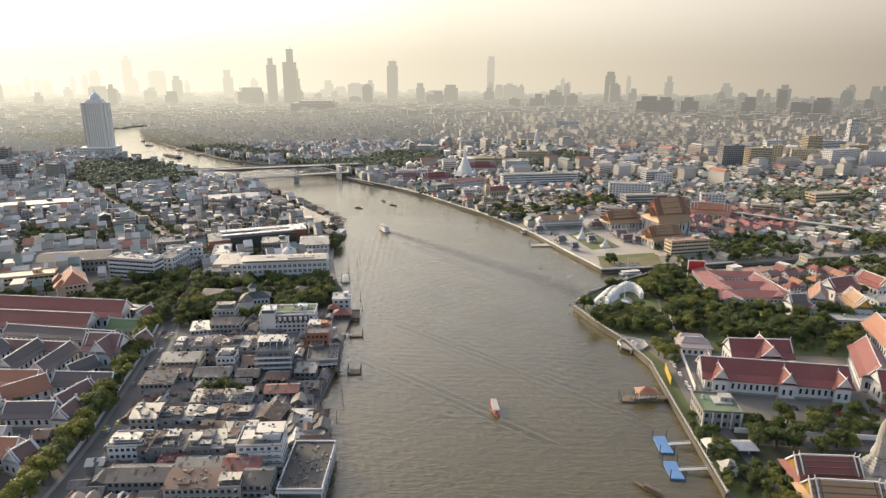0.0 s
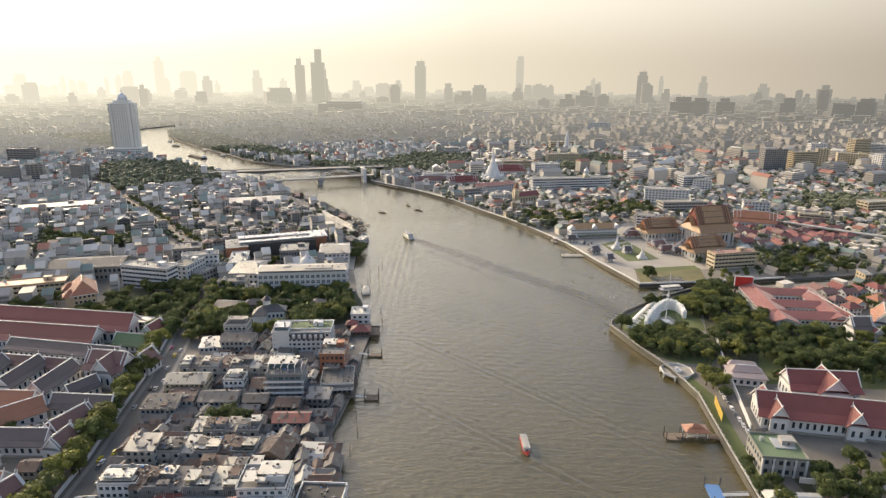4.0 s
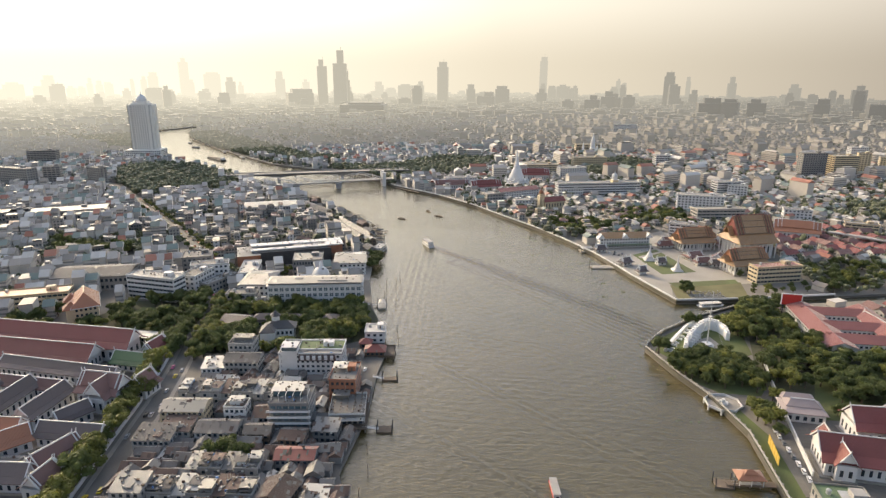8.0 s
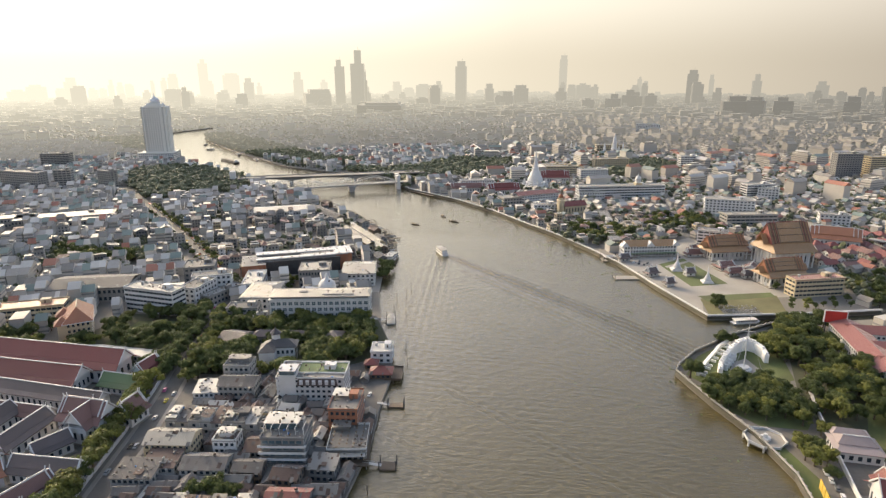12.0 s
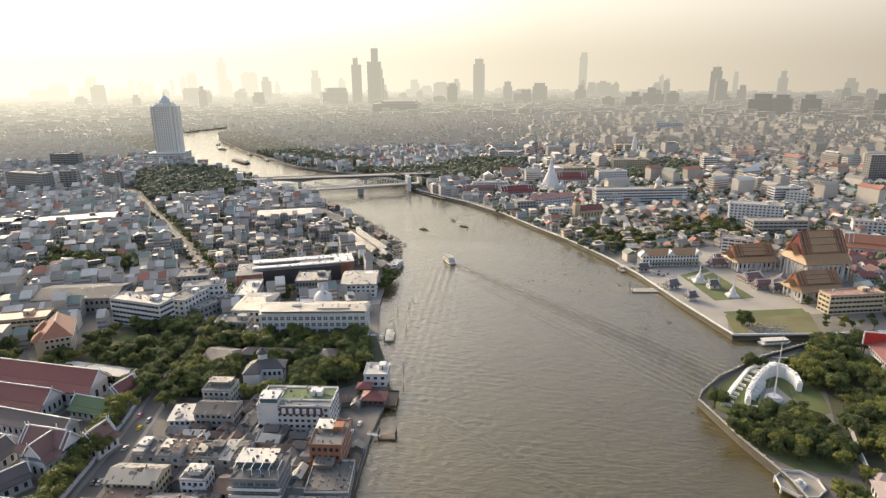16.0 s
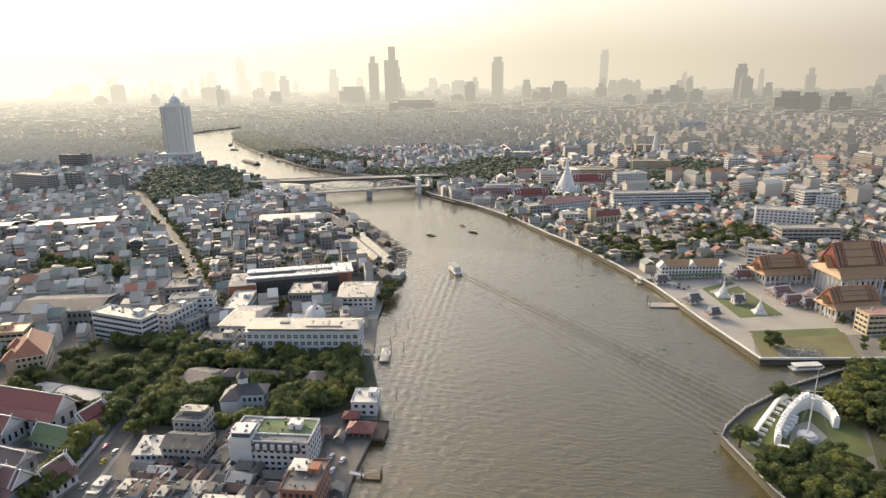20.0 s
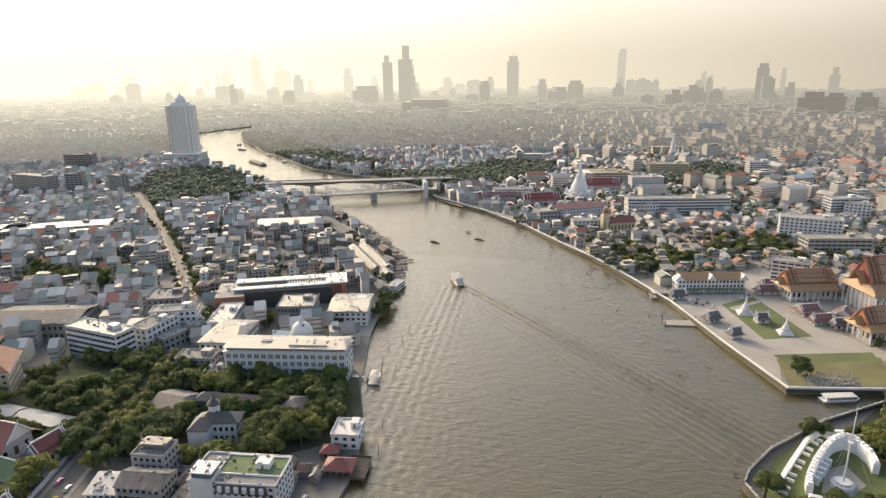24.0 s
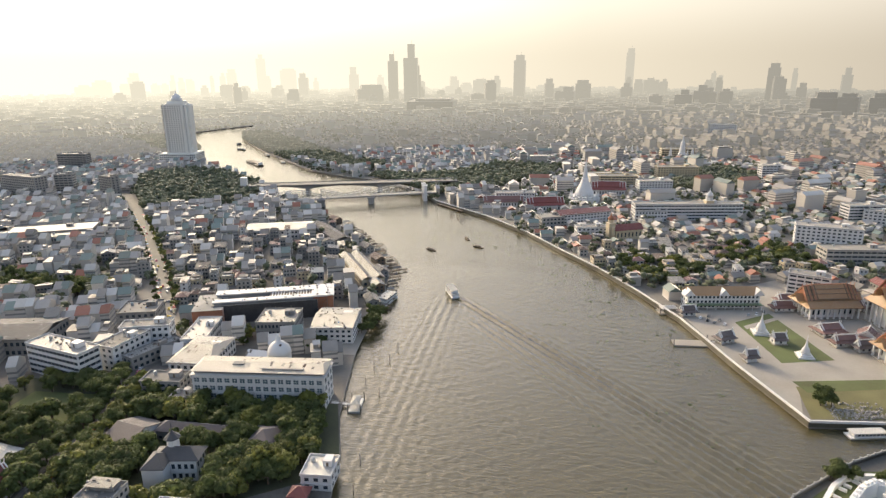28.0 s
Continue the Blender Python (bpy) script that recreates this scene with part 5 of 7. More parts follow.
for i in range(26):
    y = 402 + 4.2 * i
    x = np.interp(y, [p[1] for p in ROAD], [p[0] for p in ROAD])
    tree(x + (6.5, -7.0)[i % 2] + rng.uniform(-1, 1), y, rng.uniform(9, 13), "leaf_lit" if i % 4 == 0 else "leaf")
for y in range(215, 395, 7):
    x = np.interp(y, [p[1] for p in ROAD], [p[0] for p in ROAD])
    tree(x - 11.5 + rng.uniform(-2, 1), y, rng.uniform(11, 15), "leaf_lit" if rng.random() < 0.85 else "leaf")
tree(-121, 306, 12)
tree(-115, 303, 11)
tree(-127, 303, 11)
tree(-119, 310, 10)
tree(-111, 306, 9)
for x, y, h in ((-213, 265, 8), (-222, 290, 8), (-242, 296, 9), (-250, 322, 7), (-170, 262, 9), (-176, 252, 10), (-190, 222, 9), (-198, 232, 9), (-212, 238, 10), (-240, 248, 9), (-254, 268, 8), (-174, 292, 9), (-178, 300, 8)):
    tree(x, y, h, "leaf_lit" if h == 9 else "leaf")
for i in range(34):
    y = 612 + 7.4 * i
    x = np.interp(y, [p[1] for p in ROAD], [p[0] for p in ROAD])
    tree(x + 8.5 + rng.uniform(-1, 1.5), y + rng.uniform(-2, 2), rng.uniform(5, 8), "leaf_lit" if i % 3 == 0 else "leaf", joined=True)
    if i % 2:
        tree(x - 9.5, y, rng.uniform(5, 7), "leaf", joined=True)
# low sheds filling the gaps of the block
r = random.Random(19)
sheds = {"asbestos": [], "rust": [], "tin": [], "white_tin": []}
under = []
for _ in range(1500):
    x, y = r.uniform(-158, -44), r.uniform(196, 418)
    if on_land(x + 2.5, y) and is_free(x, y, 1.0) and not is_open(x, y):
        w, d, h, yaw = r.uniform(5, 12), r.uniform(4, 8), r.uniform(2.6, 5.0), radians(3 + r.choice((0, 90)) + r.uniform(-4, 4))
        under.append((x, y, 2, w * 0.94, d * 0.94, h, yaw))
        sheds[r.choice(("asbestos", "rust", "tin", "asbestos", "rust", "rust", "asbestos", "tin", "white_tin"))].append((x, y, 2 + h, w + 0.4, d + 0.4, 0.12, yaw))
        TAKEN.append((x, y, w / 2 - 0.6, d / 2 - 0.6, math.cos(yaw), math.sin(yaw)))
tagged(new("low_sheds", boxes_mesh("low_sheds", under, M["grey_wall"])), "low sheds crowded between the houses", "sheds", "", "stuff")
for name, rows in sheds.items():
    tagged(new("shed_roofs", boxes_mesh("shed_roofs", rows, M[name], True)), "patched low metal roofs between the houses", "roofs", "", "stuff")
# cars
rr = random.Random(5)
cols = list(CAR_COLOURS)
for i in range(45):
    y = rr.uniform(240, 830)
    x = np.interp(y, [p[1] for p in ROAD], [p[0] for p in ROAD])
    k = np.searchsorted([p[1] for p in ROAD], y)
    a = math.degrees(math.atan2(ROAD[k][1] - ROAD[k - 1][1], ROAD[k][0] - ROAD[k - 1][0]))
    car(x + rr.choice((-3.2, -1.2, 1.4, 3.4)), y, a, rr.choice(cols))
for i in range(26):
    x, y = rr.uniform(-305, -240), rr.uniform(565, 645)
    if in_poly(x, y, [(-228, 562), (-246, 554), (-285, 592), (-310, 638), (-292, 650), (-268, 622)]):
        car(x, y, rr.choice((120, 130, 20, 200)), rr.choice(cols))
for x, y in ((-82, 378), (-82, 384), (-76, 380), (-76, 390), (-80, 400), (-74, 398)):
    car(x, y, 90, rr.choice(("white", "silver", "white")))


# ---- east bank, south of the canal: temple, naval yard, park, fort ----
CLEAR.append([(118, 190), (360, 190), (372, 520), (200, 530), (96, 445)])
CLEAR.append([(140, 530), (262, 550), (268, 660), (190, 765), (100, 700), (96, 655)])
e = thing("quay_wall", "pale concrete river wall along the bank", "wall")
for (x1, y1), (x2, y2) in zip(EAST[2:15], EAST[3:16]):
    part("coping", Shape().beam((x1 + 0.3, y1, 2.0), (x2 + 0.3, y2, 2.0), 0.8, 1.3), M["white"], e)
e = thing("park_wall", "thin pale balustrade along the park's river edge", "wall")
for (x1, y1), (x2, y2) in zip(SOUTH[1:11], SOUTH[2:12]):
    part("coping", Shape().beam((x1 + 0.4, y1, 2.3), (x2 + 0.4, y2, 2.3), 0.5, 0.9), M["plaster"], e)
    n_ = max(2, int(math.hypot(x2 - x1, y2 - y1) / 4.5))
    for i in range(n_):
        part("pier", Shape().box(x1 + (x2 - x1) * i / n_ + 0.4, y1 + (y2 - y1) * i / n_, 2.0, 0.7, 0.7, 1.35), M["plaster"], e)
# dark facing added to hide the bank's bright sunlit side
e = thing("embankment", "dark facing added over the sunlit face of the river wall", "wall")
for (x1, y1), (x2, y2) in list(zip(SOUTH[1:11], SOUTH[2:12])) + list(zip(EAST[2:15], EAST[3:16])):
    part("face", Shape().beam((x1 - 0.15, y1, 0.3), (x2 - 0.15, y2, 0.3), 0.5, 2.6), M["dark_facing"], e)
sheet("lawn", [(124, 200), (126, 299), (129, 346), (124, 376), (131, 376), (138, 346), (134, 300), (133, 240), (133, 200)], 2.08, M["grass"], "narrow green lawn behind the river wall", "lawn")
sheet("road", ribbon([(146, 190), (144, 250), (140, 300), (145, 340), (153, 395), (160, 430), (172, 470)], 6.0), 2.05, M["asphalt"], "narrow asphalt lane by the naval yard", "road")
sheet("road", [(150, 262), (270, 250), (275, 296), (156, 302)], 2.045, M["asphalt"], "asphalt yard with parked cars", "road")
sheet("lawn", [(168, 364), (240, 360), (330, 352), (360, 425), (200, 432)], 2.07, M["grass"], "broad park lawn under trees", "lawn")
e = thing("garden_wall", "long white garden wall beside the lane", "wall")
for p, q in (((142, 312), (150, 352)), ((150, 352), (160, 398)), ((160, 398), (168, 430)), ((145, 270), (230, 262))):
    part("wall", Shape().beam((*p, 3.2), (*q, 3.2), 0.6, 2.6), M["white"], e)
thai_hall(187, 319, 78, 21, -9, 8, 8.5, "redtile", "long naval hall with a deep red tiled roof and white gables", tiers=1, name="naval_hall", per=3.2)
for u in (-30, 5, 33):
    a = radians(-9)
    thai_hall(187 + u * math.cos(a) + 8 * math.sin(a), 319 + u * math.sin(a) - 8 * math.cos(a), 9, 9, 81, 8, 6.5, "redtile", "white gabled porch with a red tiled roof", tiers=1, name="gabled_porch")
thai_hall(193, 348, 36, 18, -3, 9, 8, "redtile", "naval building with a red tiled roof", tiers=1, name="naval_building")
thai_hall(196, 345, 18, 16, 87, 9, 8, "redtile", "naval building wing with a red tiled roof", tiers=1, name="naval_building")
thai_hall(252, 332, 46, 16, 65, 9, 8, "redtile", "naval wing with an orange-red roof and white walls", tiers=1, name="naval_building")
thai_hall(262, 306, 48, 16, -5, 9, 8, "redtile", "naval wing with a red roof and white walls", tiers=1, name="naval_building")
thai_hall(290, 372, 46, 15, 75, 8, 8, "orange_tile", "white hall with a bright orange roof", tiers=1, name="naval_building")
e = thing("white_house", "white house with a ribbed grey-pink hipped roof in three steps", "house", 162, 367, 2, -8)
take(162, 367, 21, 18, -8)
part("wall", body(19, 14, 5), M["white"], e)
windows(e, 19, 14, 1.2, 1, 1, 2.2, 3.2)
part("roof", Shape().hip(0, 0, 5, 21, 16, 2.2, 5), M["faded_tile"], e)
part("upper_roof", Shape().hip(0, 1, 6.6, 17, 9, 2.4, 3), M["faded_tile"], e)
part("ridge", Shape().beam((-5.6, 1, 9.4), (5.6, 1, 9.4), 0.5), M["white"], e)
part("back_wing", Shape().box(0, 9, 0, 15, 7, 6).hip(0, 9, 6, 17, 8, 2.2, 3), M["faded_tile"], e)
thai_hall(160, 338, 10, 8, 80, 5, 5, "redtile", "small gate house with red roof", tiers=1, name="gate_house")
e = block(142, 286, 19, 19, -5, 9, M["concrete"], "concrete office with a flat green roof", "office", 2, "green_tile", 3.0)
part("roof_court", Shape().box(3, 2, 9.35, 9, 8, 0.5), M["pale_steel"], e)
for i in range(5):
    part("pier", Shape().box(-9.2 + 4.6 * i, -9.8, 0, 0.7, 0.8, 9), M["white"], e)
e = thing("river_pavilion", "open white pavilion with a pale tent roof on the lawn", "pavilion", 129, 258, 2)
part("roof", Shape().hip(0, 0, 3.4, 9, 9, 2.4, 4.3), M["white_tin"], e)
part("tent_roof", Shape().hip(12, -1, 3.0, 16, 9, 1.6, 2), M["pale_steel"], e)
for u in (-4, 0, 4, 8, 16):
    for v in (-4, 4):
        part("post", Shape().box(u, v * 0.9, 0, 0.25, 0.25, 3.4), M["white"], e)
e = thing("shrine", "small white shrine with stepped roof on the lawn", "shrine", 129, 240, 2)
part("wall", Shape().box(0, 0, 0, 5.5, 5.5, 3.5), M["white"], e)
part("roof", Shape().hip(0, 0, 3.5, 8, 8, 2, 3.6).hip(0, 0, 5.0, 4.5, 4.5, 2.4, 2.2), M["white_tin"], e)
# temple of the prangs
thai_hall(165, 231, 26, 17, -3, 7, 8, "redtile", "temple hall with a dark red tiled roof edged in white", tiers=2, columns=True, gable="gold")
thai_hall(163, 214, 28, 17, -5, 7, 8, "gold_tile", "temple hall with an orange and green tiled roof", tiers=2, columns=True, gable="gold")
for x, y, h in ((198, 244, 28), (192, 220, 27), (214, 214, 60)):
    e = thing("prang", "tall stone prang tower with stepped porcelain-clad tiers", "tower", x, y)
    k = h / 28
    take(x, y, 14 * k, 14 * k)
    for i in range(6):
        part("terrace", Shape().box(0, 0, 1.3 * i * k, (11 - 1.4 * i) * k, (11 - 1.4 * i) * k, 1.32 * k, 0, 0.94).box(0, 0, 1.3 * i * k, (11 - 1.4 * i) * k * 0.96, (11 - 1.4 * i) * k * 0.96, 1.3 * k, 45, 0.94), M["plaster"], e)
    pr = [(3.6, 7.8), (3.2, 9.0), (3.4, 9.2), (2.5, 11.5), (2.7, 11.8), (2.2, 13.5), (2.35, 13.8), (2.15, 16), (2.25, 16.3), (2.0, 18.6), (2.1, 18.9), (1.8, 21), (1.85, 21.3), (1.4, 23.5), (0.8, 25.0), (0.25, 25.8), (0.15, 28)]
    part("spire", Shape().lathe(0, 0, [(r * k, z * k) for r, z in pr], 12), M["plaster"], e)
# red-roofed complex and white gallery behind the park
for x, y, w, d, yaw in ((222, 475, 18, 76, -6), (240, 452, 46, 16, -4), (262, 476, 16, 66, -6), (242, 500, 40, 14, -4), (242, 474, 34, 14, -4)):
    gabled_house(x, y, w if w > d else d, d if w > d else w, yaw + (0 if w > d else 90), 8, 3.4, "white", "pink_tile", "low naval school wing with a faded red roof", name="school_wing")
e = thing("red_sign", "large red signboard in a white frame on a roof", "sign", 220, 512, 10, -8)
part("board", Shape().box(0, 0, 0, 13, 0.5, 8), M["red"], e)
part("frame", Shape().box(-6.8, 0, 0, 0.6, 0.9, 8.4).box(6.8, 0, 0, 0.6, 0.9, 8.4).box(0, 0, 8, 13.8, 0.9, 0.6), M["white"], e)
part("support", Shape().box(-5, 1, -8, 0.5, 0.5, 12).box(5, 1, -8, 0.5, 0.5, 12), M["steel"], e)
thai_hall(266, 458, 74, 9, 96, 7, 4, "redtile", "white palace gallery with a red roof and gables", tiers=1)
thai_hall(262, 430, 14, 12, 5, 9, 7, "grey_tile", "white palace pavilion with pointed gables", tiers=2)
thai_hall(290, 450, 30, 12, 60, 8, 7, "orange_tile", "hall with orange roof and white gables", tiers=2)
thai_hall(306, 430, 26, 14, 80, 9, 8, "gold_tile", "temple hall with amber tiles and gold gables", tiers=3, gable="gold")
thai_hall(318, 470, 28, 18, 20, 8, 8, "redtile", "temple hall with dark red roof", tiers=2)
thai_hall(352, 480, 26, 14, 100, 8, 7, "redtile", "temple hall with red roof and pale gables", tiers=2)
block(300, 408, 46, 12, -4, 6, M["plaster"], "long low shed with a pale roof", "long_shed", 2, "white_tin")
block(338, 440, 30, 16, 4, 9, M["white"], "white office block with a flat roof", "office_block", 3)
# temple houses and trees behind the red-roofed complex
for i in range(6):
    for j in range(4):
        x, y = 284 + 15 * i + rr.uniform(-2, 2), 478 + 15 * j + rr.uniform(-2, 2)
        if is_free(x, y, 6) and y < 538 + 0.18 * (x - 280):
            gabled_house(x, y, rr.uniform(10, 13), rr.uniform(8, 10), rr.choice((14, 104)), rr.choice((4, 6)), 3.2, rr.choice(("white", "plaster")), rr.choice(("redtile", "redtile", "brown_tile", "orange_tile")), "temple house with a tiled roof among trees", rr.random() < 0.4, "temple_house")
grove([(276, 470), (366, 476), (368, 538), (284, 530)], 30, 6, 9, 0.2, 5.0, joined=True)
# fort on the point
e = thing("fort", "white star-shaped brick fort with low outer rampart and battlements", "fort", 0, 0, 2)
take(138, 460, 44, 44, 20)
outer = [(112, 440), (117, 449), (123, 459), (130, 470), (137, 481), (144, 488), (153, 491), (162, 492)]
for p, q in zip(outer, outer[1:]):
    part("rampart", Shape().beam((*p, 1.1), (*q, 1.1), 1.8, 2.6), M["limewash"], e)
for i in range(len(outer) - 1):
    for f in (0.2, 0.6):
        x, y = outer[i][0] * (1 - f) + outer[i + 1][0] * f, outer[i][1] * (1 - f) + outer[i + 1][1] * f
        part("buttress", Shape().box(x + 2.2, y - 1.8, 0, 3.0, 0.9, 1.4, -40), M["limewash"], e)
keep = [(125, 441), (127, 448), (132, 457), (138, 466), (145, 475), (152, 480), (157, 476), (159, 468), (158, 461)]
for i, (p, q) in enumerate(zip(keep, keep[1:])):
    h = (4.6, 5.6, 6.6, 7.2, 7.4, 7.0, 6.2, 5.4)[i]
    part("keep_wall", Shape().beam((*p, h / 2), (*q, h / 2), 2.6, h), M["limewash"], e)
    for f in (0.2, 0.5, 0.8):
        x, y = p[0] * (1 - f) + q[0] * f, p[1] * (1 - f) + q[1] * f
        part("merlon", Shape().box(x, y, h, 1.7, 1.6, 1.1, math.degrees(math.atan2(q[1] - p[1], q[0] - p[0])), 0.9), M["limewash"], e)
part("low_wall", Shape().beam((124, 438, 1.2), (140, 436, 1.2), 2.0, 2.4), M["limewash"], e)
for f in range(5):
    part("inner_buttress", Shape().box(130 + f * 2.4, 449 + f * 3.6, 0, 3.2, 1.0, 4.0, -40), M["limewash"], e)
sheet("lawn", [(106, 441), (119, 466), (150, 496), (176, 500), (166, 440), (140, 425), (116, 425)], 2.07, M["grass"], "green lawn inside the fort's rampart", "lawn")
sheet("paving", [(131, 444), (138, 460), (148, 466), (151, 452), (142, 443)], 2.12, M["paving"], "paved court of the fort", "pavement")
e = thing("flagpole", "tall white mast with a cross yard in the fort", "flagpole", 141, 450, 2)
part("mast", Shape().lathe(0, 0, [(0.45, 0), (0.3, 20), (0.12, 38)], 8), M["white"], e)
part("yard", Shape().beam((-4, 0, 25), (4, 0, 25), 0.25), M["white"], e)
part("platform", Shape().lathe(0, 0, [(4.5, 0), (4.5, 1.5), (3.2, 1.5), (3.2, 2.6), (0.6, 2.6)], 16), M["white"], e)
part("top_house", Shape().box(0, 0, 21, 2.0, 2.0, 0.4), M["white"], e)
for x1, y1 in ((-9, -8), (9, -8), (0, 11)):
    part("stay", Shape().beam((x1, y1, 0.2), (0, 0, 25), 0.08), M["pale_steel"], e)
# statue terrace over the water
e = thing("river_terrace", "eight-sided white river terrace with balustrade", "terrace", 126, 376, 0)
oct_ = [(9.5 * math.cos(radians(22.5 + 45 * i)), 9.5 * math.sin(radians(22.5 + 45 * i))) for i in range(8)]
part("floor", Shape().prism(oct_, 1.6, 2.2), M["paving"], e)
for i in range(8):
    p, q = oct_[i], oct_[(i + 1) % 8]
    part("balustrade", Shape().beam((*p, 2.8), (*q, 2.8), 0.3, 1.2), M["white"], e)
    part("post", Shape().box(*p, -3, 0.7, 0.7, 6.4), M["white"], e)
part("planter", Shape().lathe(0, 0, [(2.6, 2.2), (2.6, 3.2), (1.2, 3.2), (0.9, 5)], 12), M["white"], e)
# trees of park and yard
sheet("garden_ground", [(158, 384), (200, 386), (345, 368), (366, 440), (270, 444), (216, 440), (218, 520), (186, 524), (166, 500), (160, 440)], 2.03, M["grove_ground"], "dark green-brown ground beneath the park trees", "ground")
sheet("garden_ground", [(133, 196), (152, 196), (156, 248), (205, 244), (222, 286), (158, 300), (134, 300)], 2.03, M["grove_ground"], "dark green-brown ground beneath the yard trees", "ground")
sheet("lawn", [(104, 430), (112, 408), (128, 388), (150, 386), (158, 398), (160, 425), (140, 426), (116, 425)], 2.065, M["grass"], "sunlit park lawn behind the river wall", "lawn")
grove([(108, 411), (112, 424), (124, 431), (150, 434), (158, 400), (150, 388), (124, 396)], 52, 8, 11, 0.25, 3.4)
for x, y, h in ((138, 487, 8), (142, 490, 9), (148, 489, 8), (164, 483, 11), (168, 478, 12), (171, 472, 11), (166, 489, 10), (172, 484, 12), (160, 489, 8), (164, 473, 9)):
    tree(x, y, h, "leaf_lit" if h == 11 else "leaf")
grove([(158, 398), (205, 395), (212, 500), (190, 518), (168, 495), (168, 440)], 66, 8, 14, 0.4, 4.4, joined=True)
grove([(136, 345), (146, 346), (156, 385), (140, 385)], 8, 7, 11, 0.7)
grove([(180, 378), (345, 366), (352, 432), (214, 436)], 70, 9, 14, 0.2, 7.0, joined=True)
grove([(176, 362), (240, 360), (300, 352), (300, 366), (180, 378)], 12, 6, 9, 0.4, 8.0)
grove([(190, 526), (186, 500), (214, 512), (230, 530)], 14, 9, 13, 0.1, joined=True)
grove([(124, 205), (136, 205), (136, 290), (126, 290)], 22, 4, 8, 0.4)
grove([(150, 255), (200, 250), (215, 285), (158, 288)], 22, 8, 12, 0.25)
grove([(137, 200), (150, 200), (150, 245), (137, 245)], 16, 5, 9, 0.5)
grove([(200, 268), (260, 262), (262, 296), (205, 300)], 14, 7, 10, 0.3, joined=True)
tree(107, 437, 13)
tree(112, 441, 9)
for i in range(22):
    car(rr.uniform(170, 262), rr.choice((264, 270, 290, 296)) + rr.uniform(-1, 1), rr.choice((85, 95)), rr.choice(cols))
for i in range(9):
    car(140.5 + 0.25 * i, 306 + 5.6 * i, 78, rr.choice(("white", "silver", "grey", "white")))
for i in range(14):
    car(280 + (i % 7) * 3.2, 398 + (i // 7) * 7, 85, rr.choice(("white", "silver", "grey")))
e = thing("yellow_banner", "yellow and orange festive panels along the lane", "banner", 133, 330, 2, 80)
for i in range(5):
    part("panel", Shape().box(-8 + 4 * i, 0, 0.5, 3.2, 0.3, 4.5), M["yellow"], e)

# ---- north of the canal: great temple and its court ----
sheet("paving", [(143, 536), (150, 566), (250, 590), (262, 650), (190, 760), (118, 705), (104, 668), (124, 594)], 2.05, M["paving"], "pale paved temple court by the river", "pavement")
sheet("lawn", [(147, 538), (205, 548), (212, 585), (150, 572)], 2.10, M["dry_grass"], "dry grass plot at the canal mouth", "lawn")
sheet("lawn", [(154, 566), (210, 582), (210, 592), (150, 578)], 2.13, M["grass"], "strip of green lawn", "lawn")
sheet("lawn", [(138, 661), (165, 682), (183, 611), (151, 601)], 2.10, M["grass"], "green lawn round small stupas", "lawn")
sheet("path", [(142, 655), (168, 676), (169, 672), (143, 650)], 2.14, M["paving"], "paved path across the lawn", "pavement")
thai_hall(249, 672, 39, 34, 15, 16, 23, "gold_tile", "great temple hall with amber tiled roof in tiers and white columns", tiers=3, columns=True, gable="redtile", trim="redtile", name="great_hall", per=4)
thai_hall(203, 690, 36, 24, 14, 9, 12, "gold_tile", "temple hall with amber roof and white columns", tiers=3, columns=True, gable="orange_tile", trim="orange_tile")
thai_hall(226, 617, 34, 22, 16, 9, 12, "gold_tile", "temple hall with amber roof and white columns by the court", tiers=3, columns=True, gable="orange_tile", trim="orange_tile")
block(242, 592, 42, 12, 14, 14, M["cream"], "school block with blue-grey galleries and a pink roof edge", "school_block", 4, "redtile", 3.2, band=True)
e = thing("monastery_building", "long white monastery building with yellow roofs and gables", "building", 134, 693, 2, 11)
take(134, 693, 56, 16, 11)
part("wall", body(52, 12, 10), M["white"], e)
ledges(e, 52, 12, 2, 3.4, M["white"])
windows(e, 52, 12, 0.9, 3.4, 3, 1.7, 2.8)
part("arcade_roof", Shape().box(0, -8, 3.6, 54, 5, 0.3, 0, 1, 0.0), M["green_tile"], e)
part("roof", Shape().gable(0, 0, 10, 52, 14, 4.6, 0.3, 0.6), M["gold_tile"], e)
for u in (-25, 0, 25):
    part("cross_gable", Shape().add([(u - 4, -7.4, 10), (u + 4, -7.4, 10), (u, -7.4, 14.6), (u - 4, 0, 10), (u + 4, 0, 10), (u, 0, 14.6)], [(0, 1, 2), (0, 2, 5, 3), (1, 4, 5, 2)]), M["white"], e)
for i in range(9):
    part("arcade_post", Shape().box(-26 + 6.5 * i, -10.2, 0, 0.4, 0.4, 3.6), M["white"], e)
for x, y, k in ((150, 645, 1.15), (167, 613, 1.0)):
    e = thing("stupa", "white bell-shaped stupa on a stepped square base", "stupa", x, y)
    for i in range(3):
        part("step", Shape().box(0, 0, 0.9 * i * k, (9 - 2 * i) * k, (9 - 2 * i) * k, 0.95 * k), M["white"], e)
    part("bell", Shape().lathe(0, 0, [(2.6 * k, 2.7 * k), (2.5 * k, 3.6 * k), (1.9 * k, 5.6 * k), (1.0 * k, 6.8 * k), (0.9 * k, 7.6 * k)], 14), M["white"], e, smooth=True)
    part("spire", Shape().lathe(0, 0, [(0.8 * k, 7.6 * k), (0.35 * k, 10.5 * k), (0.05, 14.5 * k)], 10), M["white"], e)
